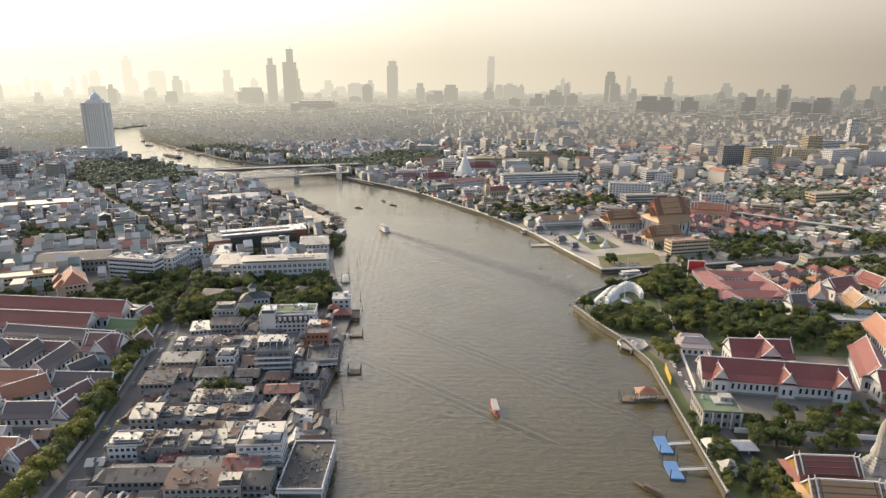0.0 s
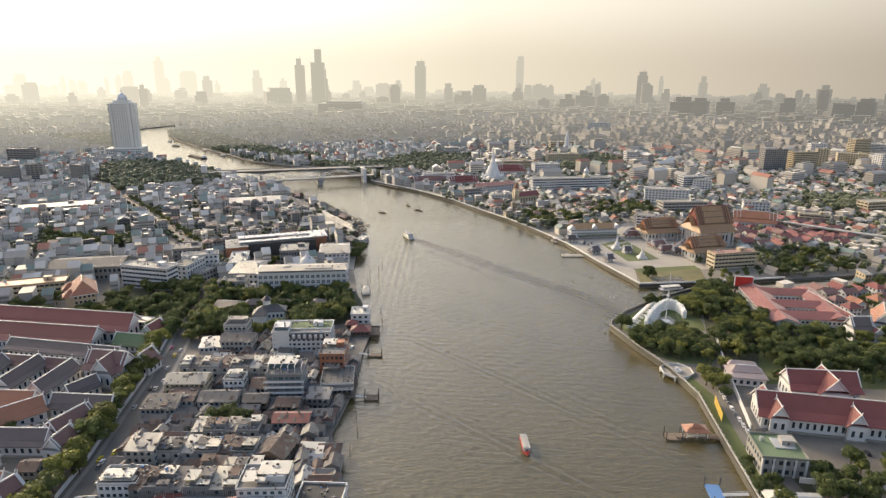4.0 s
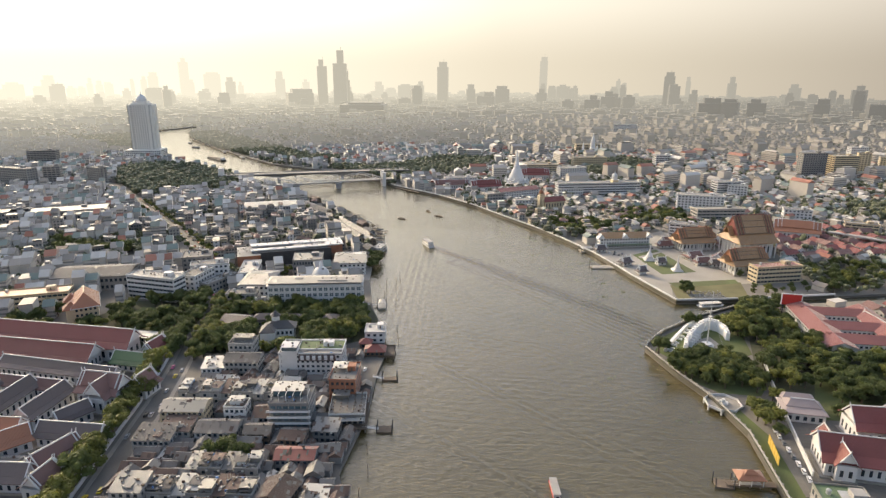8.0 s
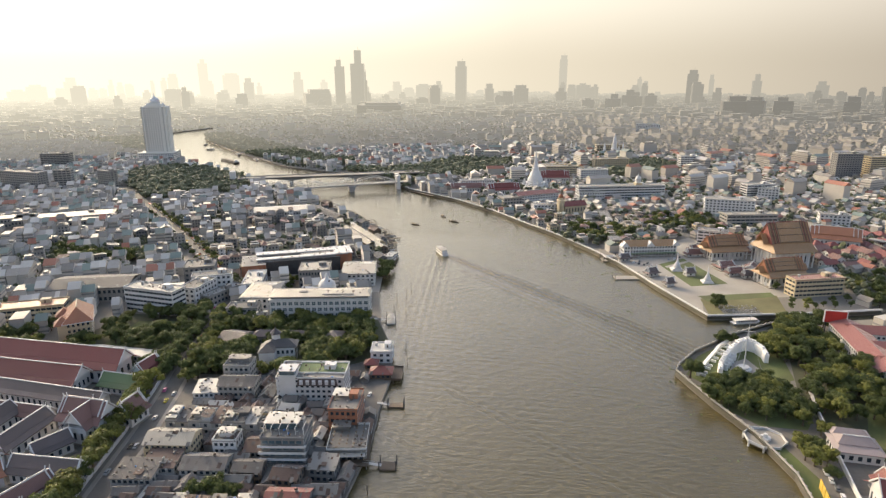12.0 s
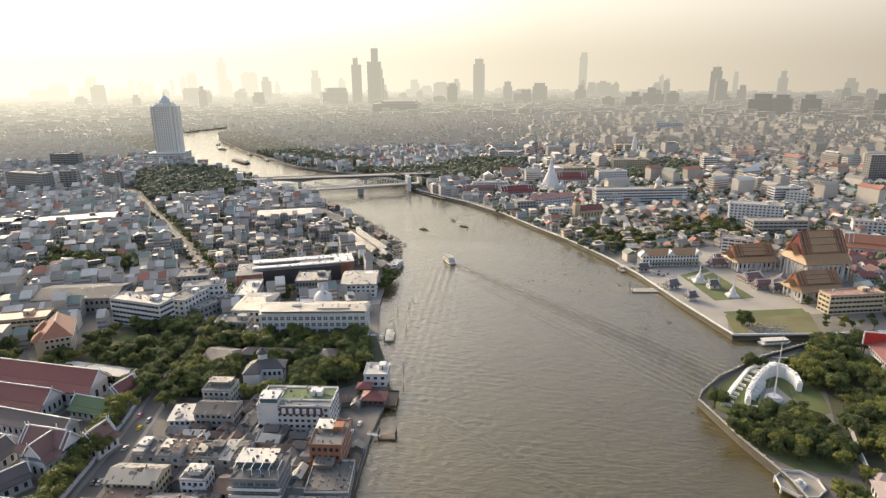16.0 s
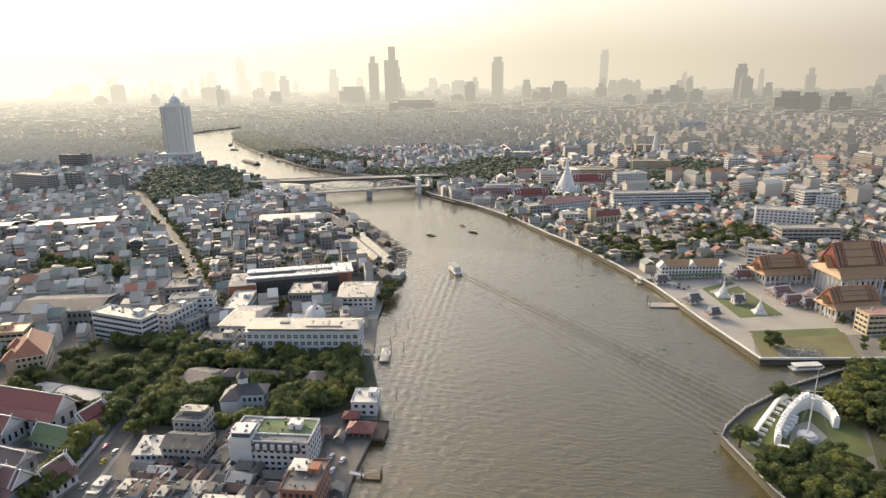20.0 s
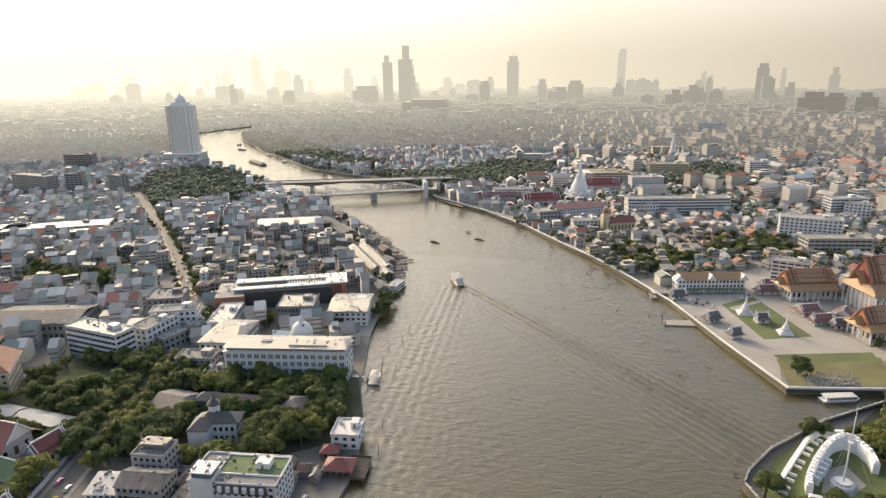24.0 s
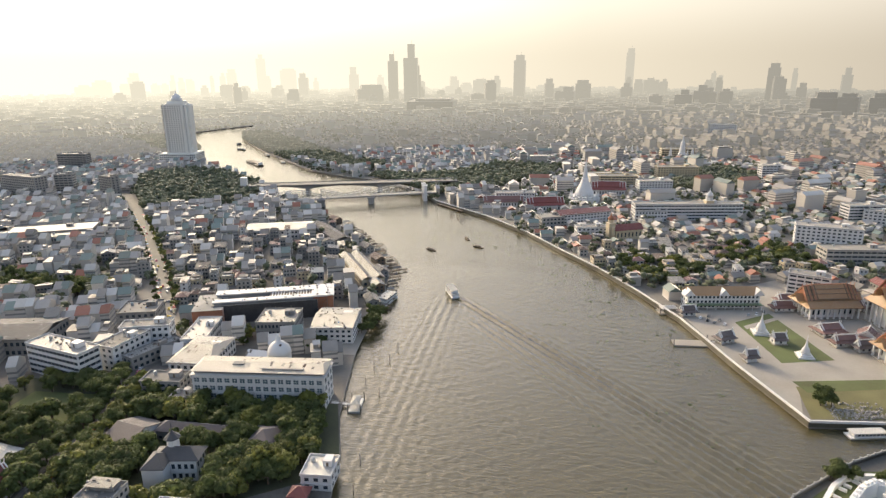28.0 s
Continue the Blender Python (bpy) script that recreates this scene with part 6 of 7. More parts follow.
thai_hall(157, 631, 8, 7, 12, 3.4, 3, "grey_tile", "small white memorial chapel on the lawn", tiers=2)
for x, y, w, d, yaw in ((193, 652, 15, 12, 20), (214, 647, 13, 11, 60), (196, 634, 14, 6, 16), (205, 628, 10, 6, 16), (133, 600, 7, 5, 20), (124, 626, 10, 7, 30), (176, 690, 14, 7, 12), (186, 706, 20, 8, 12), (222, 700, 20, 10, 14), (108, 668, 10, 6, 16)):
    thai_hall(x, y, w, d, yaw, 3.6, 3.6, "brown_tile" if w > 12 else "grey_tile", "open pavilion with a dark tiled roof and white posts", tiers=2, name="pavilion", category="pavilion", columns=True)
tree(158, 556, 11)
tree(161, 553, 9)
tree(156, 553, 8)
grove([(205, 552), (260, 562), (262, 580), (214, 572)], 10, 5, 8, 0.3, joined=True)
grove([(210, 610), (218, 598), (224, 606), (214, 618)], 5, 7, 9, 0.1)
rub = Shape()
for i in range(240):
    rub.box(rr.uniform(158, 186), rr.uniform(540, 560) if i % 2 else rr.uniform(544, 552), 2.0, rr.uniform(0.4, 1.6), rr.uniform(0.4, 1.4), rr.uniform(0.3, 1.0), rr.uniform(0, 180), 0.7)
solid("rubble_pile", rub, M["concrete"], "pale concrete rubble on the dry plot", "rubble", "stuff")
for x, y in ((116, 664), (120, 660), (124, 657), (128, 662), (122, 668), (130, 655), (150, 676), (156, 679), (162, 684)):
    car(x, y, 70, rr.choice(("white", "silver", "grey", "black")))
# red-roofed monks' quarter
k = 0
for i in range(9):
    for j in range(7):
        x, y = 268 + 17 * i + rr.uniform(-3, 3), 660 + 16 * j + rr.uniform(-3, 3) + 2 * i
        if is_free(x, y, 7):
            gabled_house(x, y, rr.uniform(11, 14), rr.uniform(9, 11), rr.choice((12, 102)), rr.choice((4, 6, 6)), 3.4, rr.choice(("white", "plaster", "concrete")), rr.choice(("redtile", "redtile", "redtile", "brown_tile")), "monks' house with a red tiled roof", rr.random() < 0.4, "monks_house")
thai_hall(327, 742, 44, 20, -20, 9, 10, "orange_tile", "temple hall with a bright orange tiled roof", tiers=3, gable="gold")
# expressway ramp
e = thing("elevated_road", "pale elevated road deck on columns", "road", 0, 0, 2)
ramp = [(360, 742), (420, 690), (500, 640), (620, 590)]
for p, q in zip(ramp, ramp[1:]):
    part("deck", Shape().beam((*p, 8), (*q, 8), 9, 1.2), M["concrete"], e)
    part("barrier", Shape().beam((p[0] - 2.6, p[1] - 3.6, 9), (q[0] - 2.6, q[1] - 3.6, 9), 0.3, 1.0), M["white"], e)
    part("column", Shape().box((p[0] + q[0]) / 2, (p[1] + q[1]) / 2, 0, 2, 2, 7.4), M["concrete"], e)


# ---- river: bridges, boats, piers ----
def span(p, q, f):
    return (p[0] + (q[0] - p[0]) * f, p[1] + (q[1] - p[1]) * f)


e = thing("truss_bridge", "old green-grey steel truss bridge on stone piers", "bridge", 0, 0, 0)
A, B = (-357, 943), (-176, 1030)
part("deck", Shape().beam((*span(A, B, -0.12), 9.6), (*span(A, B, 1.1), 9.6), 14, 1.4), M["concrete"], e)
for a0, a1 in ((0.0, 0.34), (0.34, 0.66), (0.66, 1.0)):
    n_ = 9
    for side in (-6.5, 6.5):
        dx, dy = -0.433 * side, 0.901 * side
        s = Shape()
        tops = []
        for i in range(n_ + 1):
            f = a0 + (a1 - a0) * i / n_
            hgt = 2.0 + 8.0 * (abs(i / n_ - 0.5) * 2 if (a0 > 0.2 and a1 < 0.8) else math.sin(math.pi * i / n_))
            x, y = span(A, B, f)
            tops.append(((x + dx, y + dy, 10.3), (x + dx, y + dy, 10.3 + hgt)))
        for i, (b0, t0) in enumerate(tops):
            s.beam(b0, t0, 0.5)
            if i:
                s.beam(tops[i - 1][0], b0, 0.7)
                s.beam(tops[i - 1][1], t0, 0.8)
                s.beam(tops[i - 1][1] if i % 2 else tops[i - 1][0], b0 if i % 2 else t0, 0.4)
        many("truss", s, M["pale_steel"], e)
for f in (0.34, 0.66):
    x, y = span(A, B, f)
    part("bridge_pier", Shape().box(x, y, -4, 8, 19, 10.5, 20).box(x, y, 6.5, 10, 21, 2.5, 20), M["concrete"], e)
for f in (-0.02, 1.02):
    for sgn in (-1, 1):
        x, y = span(A, B, f)
        part("portal_tower", Shape().box(x - 0.344 * 8 * sgn, y + 0.939 * 8 * sgn, 0, 5, 5, 20, 20).box(x - 0.344 * 8 * sgn, y + 0.939 * 8 * sgn, 20, 6, 6, 1.2, 20), M["white"], e)
e = thing("concrete_bridge", "plain grey concrete road bridge with low arches", "bridge", 0, 0, 0)
A2, B2 = (-420, 1026), (-180, 1106)
part("deck", Shape().beam((*span(A2, B2, -0.06), 12), (*span(A2, B2, 1.15), 12), 24, 1.6), M["asphalt"], e)
for sgn in (-1, 1):
    part("parapet", Shape().beam((span(A2, B2, -0.06)[0] - 3.9 * sgn, span(A2, B2, -0.06)[1] + 11.4 * sgn, 13.3), (span(A2, B2, 1.15)[0] - 3.9 * sgn, span(A2, B2, 1.15)[1] + 11.4 * sgn, 13.3), 0.5, 1.0), M["concrete"], e)
for f in (0.0, 0.3, 0.7, 1.0):
    x, y = span(A2, B2, f)
    part("bridge_pier", Shape().box(x, y, -4, 5, 22, 15, 19), M["concrete"], e)
for f0, f1 in ((0, 0.3), (0.3, 0.7), (0.7, 1.0)):
    vs = []
    for i in range(9):
        u = i / 8
        x, y = span(A2, B2, f0 + (f1 - f0) * u)
        low = 10.6 - 4.0 * (2 * u - 1) ** 2
        vs += [(x - 3.2 * k, y + 9.5 * k, z) for k, z in ((-1, low), (1, low), (1, 11.2), (-1, 11.2))]
    fs = [(4 * i + k, 4 * i + (k + 1) % 4, 4 * i + 4 + (k + 1) % 4, 4 * i + 4 + k) for i in range(8) for k in range(4)] + [(0, 1, 2, 3), (35, 34, 33, 32)]
    part("haunch", Shape().add(vs, fs), M["concrete"], e)
part("pylon", Shape().box(*span(A2, B2, -0.05), 0, 9, 10, 24, 19, 0.94), M["white"], e)


def hull(s, length, width, z0, z1, bow=0.35):
    """A boat's hull, bow towards +x."""
    a, w = length / 2, width / 2
    deck = [(-a, -w), (a * (1 - bow), -w), (a, 0), (a * (1 - bow), w), (-a, w)]
    n = len(deck)
    vs = [(x * 0.93, y * 0.75, z0) for x, y in deck] + [(x, y, z1) for x, y in deck]
    s.add(vs, [tuple(range(n - 1, -1, -1)), tuple(range(n, 2 * n))] + [(i, (i + 1) % n, n + (i + 1) % n, n + i) for i in range(n)])
    return s


def passenger_boat(x, y, yaw, length, width, label, hullmat, roofmat, decks=1, name="passenger_boat"):
    e = thing(name, label, "boat", x, y, 0, yaw)
    part("hull", hull(Shape(), length, width, -0.5, 1.1), M[hullmat], e)
    for d in range(decks):
        z = 1.1 + 2.5 * d
        part("cabin", Shape().box(-length * 0.05, 0, z, length * (0.72 - 0.12 * d), width * 0.8, 1.9, 0, 0.97), M["white"], e)
        windows(e, length * (0.72 - 0.12 * d), width * 0.8, z + 0.7, 1, 1, 0.8, 1.7, 0.75)
        part("roof", Shape().box(-length * 0.05, 0, z + 2.0, length * (0.78 - 0.12 * d), width * 0.96, 0.25), M[roofmat], e)
    return e


passenger_boat(*FERRY, 116, 24, 6.5, "white passenger ferry under way with a foaming wake", "white", "white_tin", 2, "ferry")
passenger_boat(170, 530, 14, 22, 5.5, "long white tour boat with a pale roof in the canal mouth", "white", "white_tin")
passenger_boat(29, 296, -85, 15, 3.4, "small red and white passenger boat", "red", "white_tin")
passenger_boat(-111, 659, 80, 26, 9, "moored white ferry landing with two decks", "white", "white_tin", 2, "moored_ferry")
passenger_boat(-590, 1395, 130, 26, 7, "dark passenger boat far up the river", "timber", "tin")
passenger_boat(-515, 1310, 130, 24, 7, "dark passenger boat far up the river", "timber", "tin")
passenger_boat(-745, 1560, 100, 22, 6, "dark boat far up the river", "timber", "tin")
passenger_boat(-690, 1470, 170, 22, 6, "dark boat far up the river", "timber", "tin")
e = thing("barge", "long dark cargo barge low in the water", "barge", -560, 1288, 0, 137)
part("hull", hull(Shape(), 74, 13, -0.5, 2.6, 0.15), M["steel"], e)
part("hatch", Shape().box(-2, 0, 2.6, 56, 9, 1.4), M["timber"], e)
part("wheelhouse", Shape().box(-32, 0, 2.6, 6, 7, 4), M["white"], e)
e = thing("longtail_boat", "slender wooden longtail boat with a canopy", "boat", 91, 230, 0, 135)
part("hull", hull(Shape(), 17, 2.0, -0.2, 0.8, 0.5), M["timber"], e)
part("canopy", Shape().box(-1, 0, 2.0, 8, 1.9, 0.15).box(-4.5, 0, 0.8, 0.1, 1.6, 1.2).box(2.5, 0, 0.8, 0.1, 1.6, 1.2), M["rust"], e)
for x, y, yaw in ((-66, 818, 150), (-82, 846, 120), (-110, 800, 150)):
    e = thing("rowing_boat", "small dark wooden boat on the river", "boat", x, y, 0, yaw)
    part("hull", hull(Shape(), 13, 2.4, -0.2, 0.9, 0.4), M["timber"], e)
    part("canopy", Shape().box(0, 0, 1.7, 6, 2.2, 0.2).box(-2.5, 0, 0.9, 0.2, 2, 0.8).box(2.5, 0, 0.9, 0.2, 2, 0.8), M["timber"], e)
wd = Shape()
r = random.Random(21)
for i in range(300):
    f = r.random() ** 0.6
    y = 330 + 560 * f
    right = np.interp(y, [p[1] for p in EAST[4:14]], [p[0] for p in EAST[4:14]]) if y > 535 else 120
    x = right - 6 - abs(r.gauss(0, 45))
    if on_land(x, y) or x < right - 170:
        continue
    for j in range(r.choice((1, 1, 1, 2, 4))):
        wd.box(x + r.gauss(0, 1.6), y + r.gauss(0, 0.8), -0.1, r.uniform(0.5, 1.7), r.uniform(0.4, 0.9), r.uniform(0.2, 0.4), r.uniform(0, 180), 0.6)
solid("water_hyacinth", wd, M["leaf"], "scattered floating clumps of dark water plants", "plants", "stuff")


def pontoon(x, y, yaw, w, d, deck, label, gangway=10, roof=True):
    e = thing("pontoon", label, "pier", x, y, 0, yaw)
    part("deck", Shape().box(0, 0, -0.6, w, d, 1.5), M[deck], e)
    for u in (-1, 1):
        for v in (-1, 1):
            part("pile", Shape().lathe(u * (w / 2 + 0.3), v * (d / 2 - 0.4), [(0.25, -3), (0.25, 5)], 7), M["steel"], e)
    gw = part("gangway", Shape().beam((w / 2 - 0.5, 0, 1.1), (w / 2 + gangway, 0, 2.3), 1.8, 0.25), M["pale_steel"], e)
    part("rail", Shape().beam((w / 2, 0.8, 1.9), (w / 2 + gangway, 0.8, 3.1), 0.1).beam((w / 2, -0.8, 1.9), (w / 2 + gangway, -0.8, 3.1), 0.1), M["pale_steel"], gw)
    if roof:
        part("roof", Shape().hip(0, 0, 3.6, w * 0.8, d * 0.7, 1.3), M["white_tin"], e)
        for u in (-1, 1):
            for v in (-1, 1):
                part("post", Shape().box(u * w * 0.33, v * d * 0.28, 0.9, 0.18, 0.18, 2.7), M["white"], e)
    return e


pontoon(108, 264, -3, 6, 14, "blue", "floating pier with a bright blue deck and pale gangway", 10, False)
pontoon(106, 244, -3, 6, 13, "blue", "floating pier with a bright blue deck and pale gangway", 12, False)
pontoon(103, 623, 6, 22, 9, "paving", "pale concrete temple pier with an open deck", 4, False)
pontoon(96, 677, 16, 15, 10, "paving", "covered ferry pier by the temple", 6, True)
pontoon(-83, 508, 190, 6, 14, "pale_steel", "small floating pier with a pale roof", 10, True)
pontoon(-58, 391, 185, 8, 4, "timber", "small wooden landing stage on piles", 6, False)
pontoon(-52, 338, 185, 7, 6, "timber", "wooden landing stage with tall dark piles", 8, False)
pontoon(103, 308, -3, 7, 6, "timber", "wooden landing with tall piles", 12, False)
e = thing("landing_pavilion", "open landing pavilion with an orange hipped roof", "pavilion", 114, 309, 1.6)
part("roof", Shape().hip(0, 0, 3.2, 12, 8, 2.0, 3.6).hip(0, 0, 4.6, 6, 4, 1.4, 1.9), M["orange_tile"], e)
for u in (-5, 0, 5):
    for v in (-3.2, 3.2):
        part("post", Shape().box(u, v, 0, 0.3, 0.3, 3.2), M["white"], e)
e = thing("landing_stage", "wooden walkway on piles to the landing pavilion", "pier", 116, 308, 0)
part("deck", Shape().box(0, 0, 1.2, 24, 4, 0.4), M["timber"], e)
for u in range(6):
    for v in (-1.6, 1.6):
        part("pile", Shape().box(-11 + 4.4 * u, v, -3, 0.35, 0.35, 4.2), M["timber"], e)
for i, (x, y) in enumerate(((-56, 262), (-54, 285), (-53, 300), (-57, 318), (-80, 560), (-79, 575), (-85, 530), (-74, 520), (-86, 548), (-60, 440), (-64, 460))):
    e = thing("mooring_post", "slim dark mooring pole standing in the river", "post", x, y, 0, 0, "mooring poles")
    part("pole", Shape().lathe(0, 0, [(0.22, -4), (0.18, 5 + i % 3)], 7), M["timber"], e)
for x, y, yaw in ((-131, 742, 212), (-158, 789, 216), (-195, 836, 222)):
    e = pontoon(x, y, yaw, 9, 7, "timber", "wooden landing stage with tall mooring frames", 14, False)
    for v in (-2.4, 2.4):
        part("mooring_frame", Shape().box(-3, v, 0.9, 0.3, 0.3, 6).box(3, v, 0.9, 0.3, 0.3, 6).beam((-3, v, 6.8), (3, v, 6.8), 0.3), M["timber"], e)
# jetties and stilt houses down the west bank to the bridge
r = random.Random(31)
for i in range(15):
    f = i / 14
    y = 640 + 235 * f
    x = np.interp(y, [p[1] for p in WEST[10:17]], [p[0] for p in WEST[10:17]])
    yaw = 30 + 20 * f
    e = thing("jetty", "wooden jetty with dark piles and mooring frames", "pier", x, y, 0, yaw)
    w = r.uniform(12, 20)
    part("deck", Shape().box(w / 2 - 3, 0, 1.4, w, 3.0, 0.4), M["timber"], e)
    for k in range(4):
        for v in (-1.6, 1.6):
            part("pile", Shape().box(-2 + k * w / 3.6, v, -3, 0.35, 0.35, r.uniform(4.6, 6.5)), M["timber"], e)
    part("shelter", Shape().gable(w * 0.35, 0, 4.0, w * 0.4, 3.6, 1.0, 0.15), M[r.choice(("tin", "rust", "asbestos"))], e)
    if i % 2 == 0:
        gabled_house(x - 7, y + 3, 16, 9, yaw + 90, 6, 2.5, r.choice(("grey_wall", "timber", "plaster")), r.choice(("tin", "rust", "asbestos")), "riverside shed on the bank with a metal roof", False, "river_shed")
e = thing("stilt_pier", "low timber fish-trap pier on many stakes", "pier", -128, 985, 0, -44)
for i in range(26):
    part("stake", Shape().box(-26 + 2.1 * i, (i % 3) * 2.2 - 2, -2, 0.4, 0.4, 4.0), M["timber"], e)
part("deck", Shape().box(0, 0, 1.2, 54, 4, 0.3), M["timber"], e)

# ---- landmarks further off ----
e = thing("riverside_tower", "tall pale apartment tower with a domed crown and broad podium", "tower", -684, 1252, 2, 12)
take(-684, 1252, 70, 50, 12)
part("podium", body(66, 44, 22), M["tower_paint"], e)
windows(e, 66, 44, 1, 3.4, 6, 1.9, 3.6, 0.6)
part("shaft", Shape().box(2, 0, 22, 44, 30, 86), M["tower_paint"], e)
part("middle_bay", Shape().box(2, 0, 22, 30, 33, 88), M["tower_paint"], e)
part("side_bay", Shape().box(2, 0, 22, 47, 18, 84), M["tower_paint"], e)
windows(e, 44, 30, 24, 3.35, 25, 1.7, 4.0, 0.55, "fblr", 0.25, "concrete")
windows(e, 30, 33, 24, 3.35, 25, 1.7, 4.0, 0.55, "fb", 0.25, "concrete")
part("crown", Shape().box(2, 0, 108, 26, 24, 6), M["tower_paint"], e)
part("dome", Shape().lathe(2, 0, [(10, 114), (9.6, 118), (7.5, 122), (4, 125), (1.2, 126.5), (0.8, 129), (0.1, 133)], 18), M["white"], e, smooth=True)
e = thing("great_pagoda", "great white bell-shaped pagoda with a tall ringed spire", "pagoda", 38, 1052, 2)
take(38, 1052, 44, 44)
part("base", Shape().lathe(0, 0, [(20, 0), (20, 5), (17, 5), (17, 7)], 24), M["white"], e)
part("bell", Shape().lathe(0, 0, [(12.5, 7), (12, 9), (10.4, 14), (8, 20), (5.6, 25), (4.6, 28), (4.6, 30)], 24), M["white"], e, smooth=True)
part("spire", Shape().lathe(0, 0, [(3.6, 30), (3.0, 34), (2.2, 40), (1.2, 47), (0.2, 56)], 16), M["white"], e)
for i in range(14):
    a = 2 * math.pi * i / 14
    part("small_pagoda", Shape().lathe(17.5 * math.cos(a), 17.5 * math.sin(a), [(1.8, 5), (1.6, 8), (0.7, 10), (0.1, 14)], 8), M["white"], e)
for x, y, k in ((215, 1440, 1.0), (196, 1448, 0.55), (234, 1446, 0.55), (222, 1425, 0.5), (120, 1500, 0.45), (132, 1506, 0.45), (142, 1500, 0.45)):
    e = thing("pale_prang", "pale temple tower with tapering tiers", "tower", x, y, 2)
    part("base", Shape().box(0, 0, 0, 22 * k, 22 * k, 8 * k, 0, 0.7).box(0, 0, 8 * k, 14 * k, 14 * k, 8 * k, 0, 0.7), M["white"], e)
    part("spire", Shape().lathe(0, 0, [(5.5 * k, 16 * k), (4.6 * k, 24 * k), (3.4 * k, 33 * k), (1.4 * k, 39 * k), (0.2 * k, 46 * k)], 12), M["white"], e)
block(152, 972, 122, 16, 11, 18, M["white"], "long white convent school of five storeys with open galleries", "school", 5, "slab", 4, band=True)
block(110, 955, 36, 14, 11, 12, M["white"], "white school wing with flat roof", "school", 3)
e = thing("church", "cream church with a domed bell tower", "church", 174, 984, 2, 11)
take(174, 984, 22, 30, 11)
part("nave", Shape().box(0, 6, 0, 14, 30, 15).gable(0, 6, 15, 14, 31, 4, 0.3), M["cream"], e)
part("tower", Shape().box(0, -10, 0, 9, 9, 22), M["cream"], e)
part("belfry", Shape().lathe(0, -10, [(4, 22), (4, 26)], 8), M["white"], e)
part("dome", Shape().lathe(0, -10, [(4.3, 26), (4.0, 28.5), (2.4, 31), (0.9, 32), (0.7, 34), (0.1, 36)], 14), M["white"], e, smooth=True)
thai_hall(-10, 985, 46, 16, 20, 8, 8, "redtile", "temple hall with dark red tiers near the pagoda", tiers=3)
thai_hall(-62, 1000, 50, 14, 12, 7, 6, "brown_tile", "long temple hall with three white gables", tiers=2)
thai_hall(70, 1095, 44, 18, 5, 9, 9, "redtile", "white temple hall with dark red tiers", tiers=3)
block(-50, 1022, 50, 14, 12, 14, M["white"], "pale school building near the bridge", "school_building", 4)
block(536, 1159, 42, 16, 8, 42, M["grey_wall"], "dark grey apartment block with many storeys", per=4)
block(591, 1168, 47, 18, 14, 37, M["cream"], "cream apartment block lit warm by the sun", per=5, band=True)
block(645, 1206, 20, 12, -12, 37, M["cream"], "cream apartment block lit warm by the sun", per=4)
block(804, 1365, 43, 17, 20, 41, M["cream"], "cream apartment block lit warm by the sun", per=5, band=True)
block(757, 1182, 73, 18, 20, 34, M["white"], "white office block with rows of windows", per=4)
block(1005, 1545, 24, 12, 8, 63, M["white"], "white office block with rows of windows", per=5, band=True)
block(808, 1156, 44, 17, -12, 33, M["white"], "white office block with rows of windows", per=4)
block(888, 1428, 52, 18, -12, 24, M["white"], "white office block with rows of windows", per=5, band=True)
block(-716, 938, 74, 18, -12, 31, M["concrete"], "grey concrete apartment block in the haze", per=4)
block(-671, 962, 24, 12, 20, 30, M["concrete"], "grey concrete apartment block in the haze", per=5, band=True)
block(-598, 959, 29, 12, -20, 30, M["concrete"], "grey concrete apartment block in the haze", per=4)
block(-827, 1154, 49, 18, 14, 29, M["concrete"], "grey concrete apartment block in the haze", per=5, band=True)
block(267, 877, 56, 18, -12, 20, M["white"], "white office block with rows of windows", per=4)
block(270, 819, 58, 18, 8, 15, M["plaster"], "pale plastered school block", per=5, band=True)
block(349, 973, 26, 12, -20, 17, M["white"], "white office block with rows of windows", per=4)
block(205, 731, 28, 12, -20, 16, M["white"], "white office block with rows of windows", per=5, band=True)
block(44, 874, 32, 12, 14, 10, M["white"], "white office block with rows of windows", per=4)
e = thing("river_church", "cream church with a red tiled roof and a domed front tower", "church", 79, 872, 2, 26)
take(79, 872, 40, 16, 26)
part("nave", body(30, 12, 10), M["cream"], e)
windows(e, 30, 12, 3, 1, 1, 4.5, 4.0, 0.35)
part("roof", Shape().gable(0, 0, 10, 31, 13.5, 5, 0.3, 0.3), M["redtile"], e)
for sgn in (-1, 1):
    part("gable_wall", Shape().wedge(sgn * 14.8, 0, 10, 0.4, 12, 4.8), M["cream"], e)
part("tower", Shape().box(-18, 0, 0, 7, 7, 17).box(-18, 0, 17, 8, 8, 0.8), M["cream"], e)
part("belfry", Shape().lathe(-18, 0, [(3.0, 17.8), (3.0, 21)], 8), M["cream"], e)
part("dome", Shape().lathe(-18, 0, [(3.3, 21), (3.0, 23), (1.7, 24.6), (0.5, 25.4), (0.4, 27), (0.05, 29)], 14), M["brick"], e, smooth=True)
for sgn in (-1, 1):
    part("corner_turret", Shape().lathe(-18, sgn * 5.5, [(1.6, 0), (1.6, 12), (1.9, 12.2), (0.9, 14), (0.1, 16)], 10), M["cream"], e)
e = block(34, 928, 62, 18, 30, 13, M["white"], "white school block with a faded red pitched roof", "school_block", 4, per=4)
part("pitched_roof", Shape().gable(0, 0, 13.4, 64, 20, 3.6, 0.3), M["pink_tile"], e)
block(0, 908, 26, 22, 24, 12, M["plaster"], "pale stepped school wing by the river", "school_wing", 3, per=4)
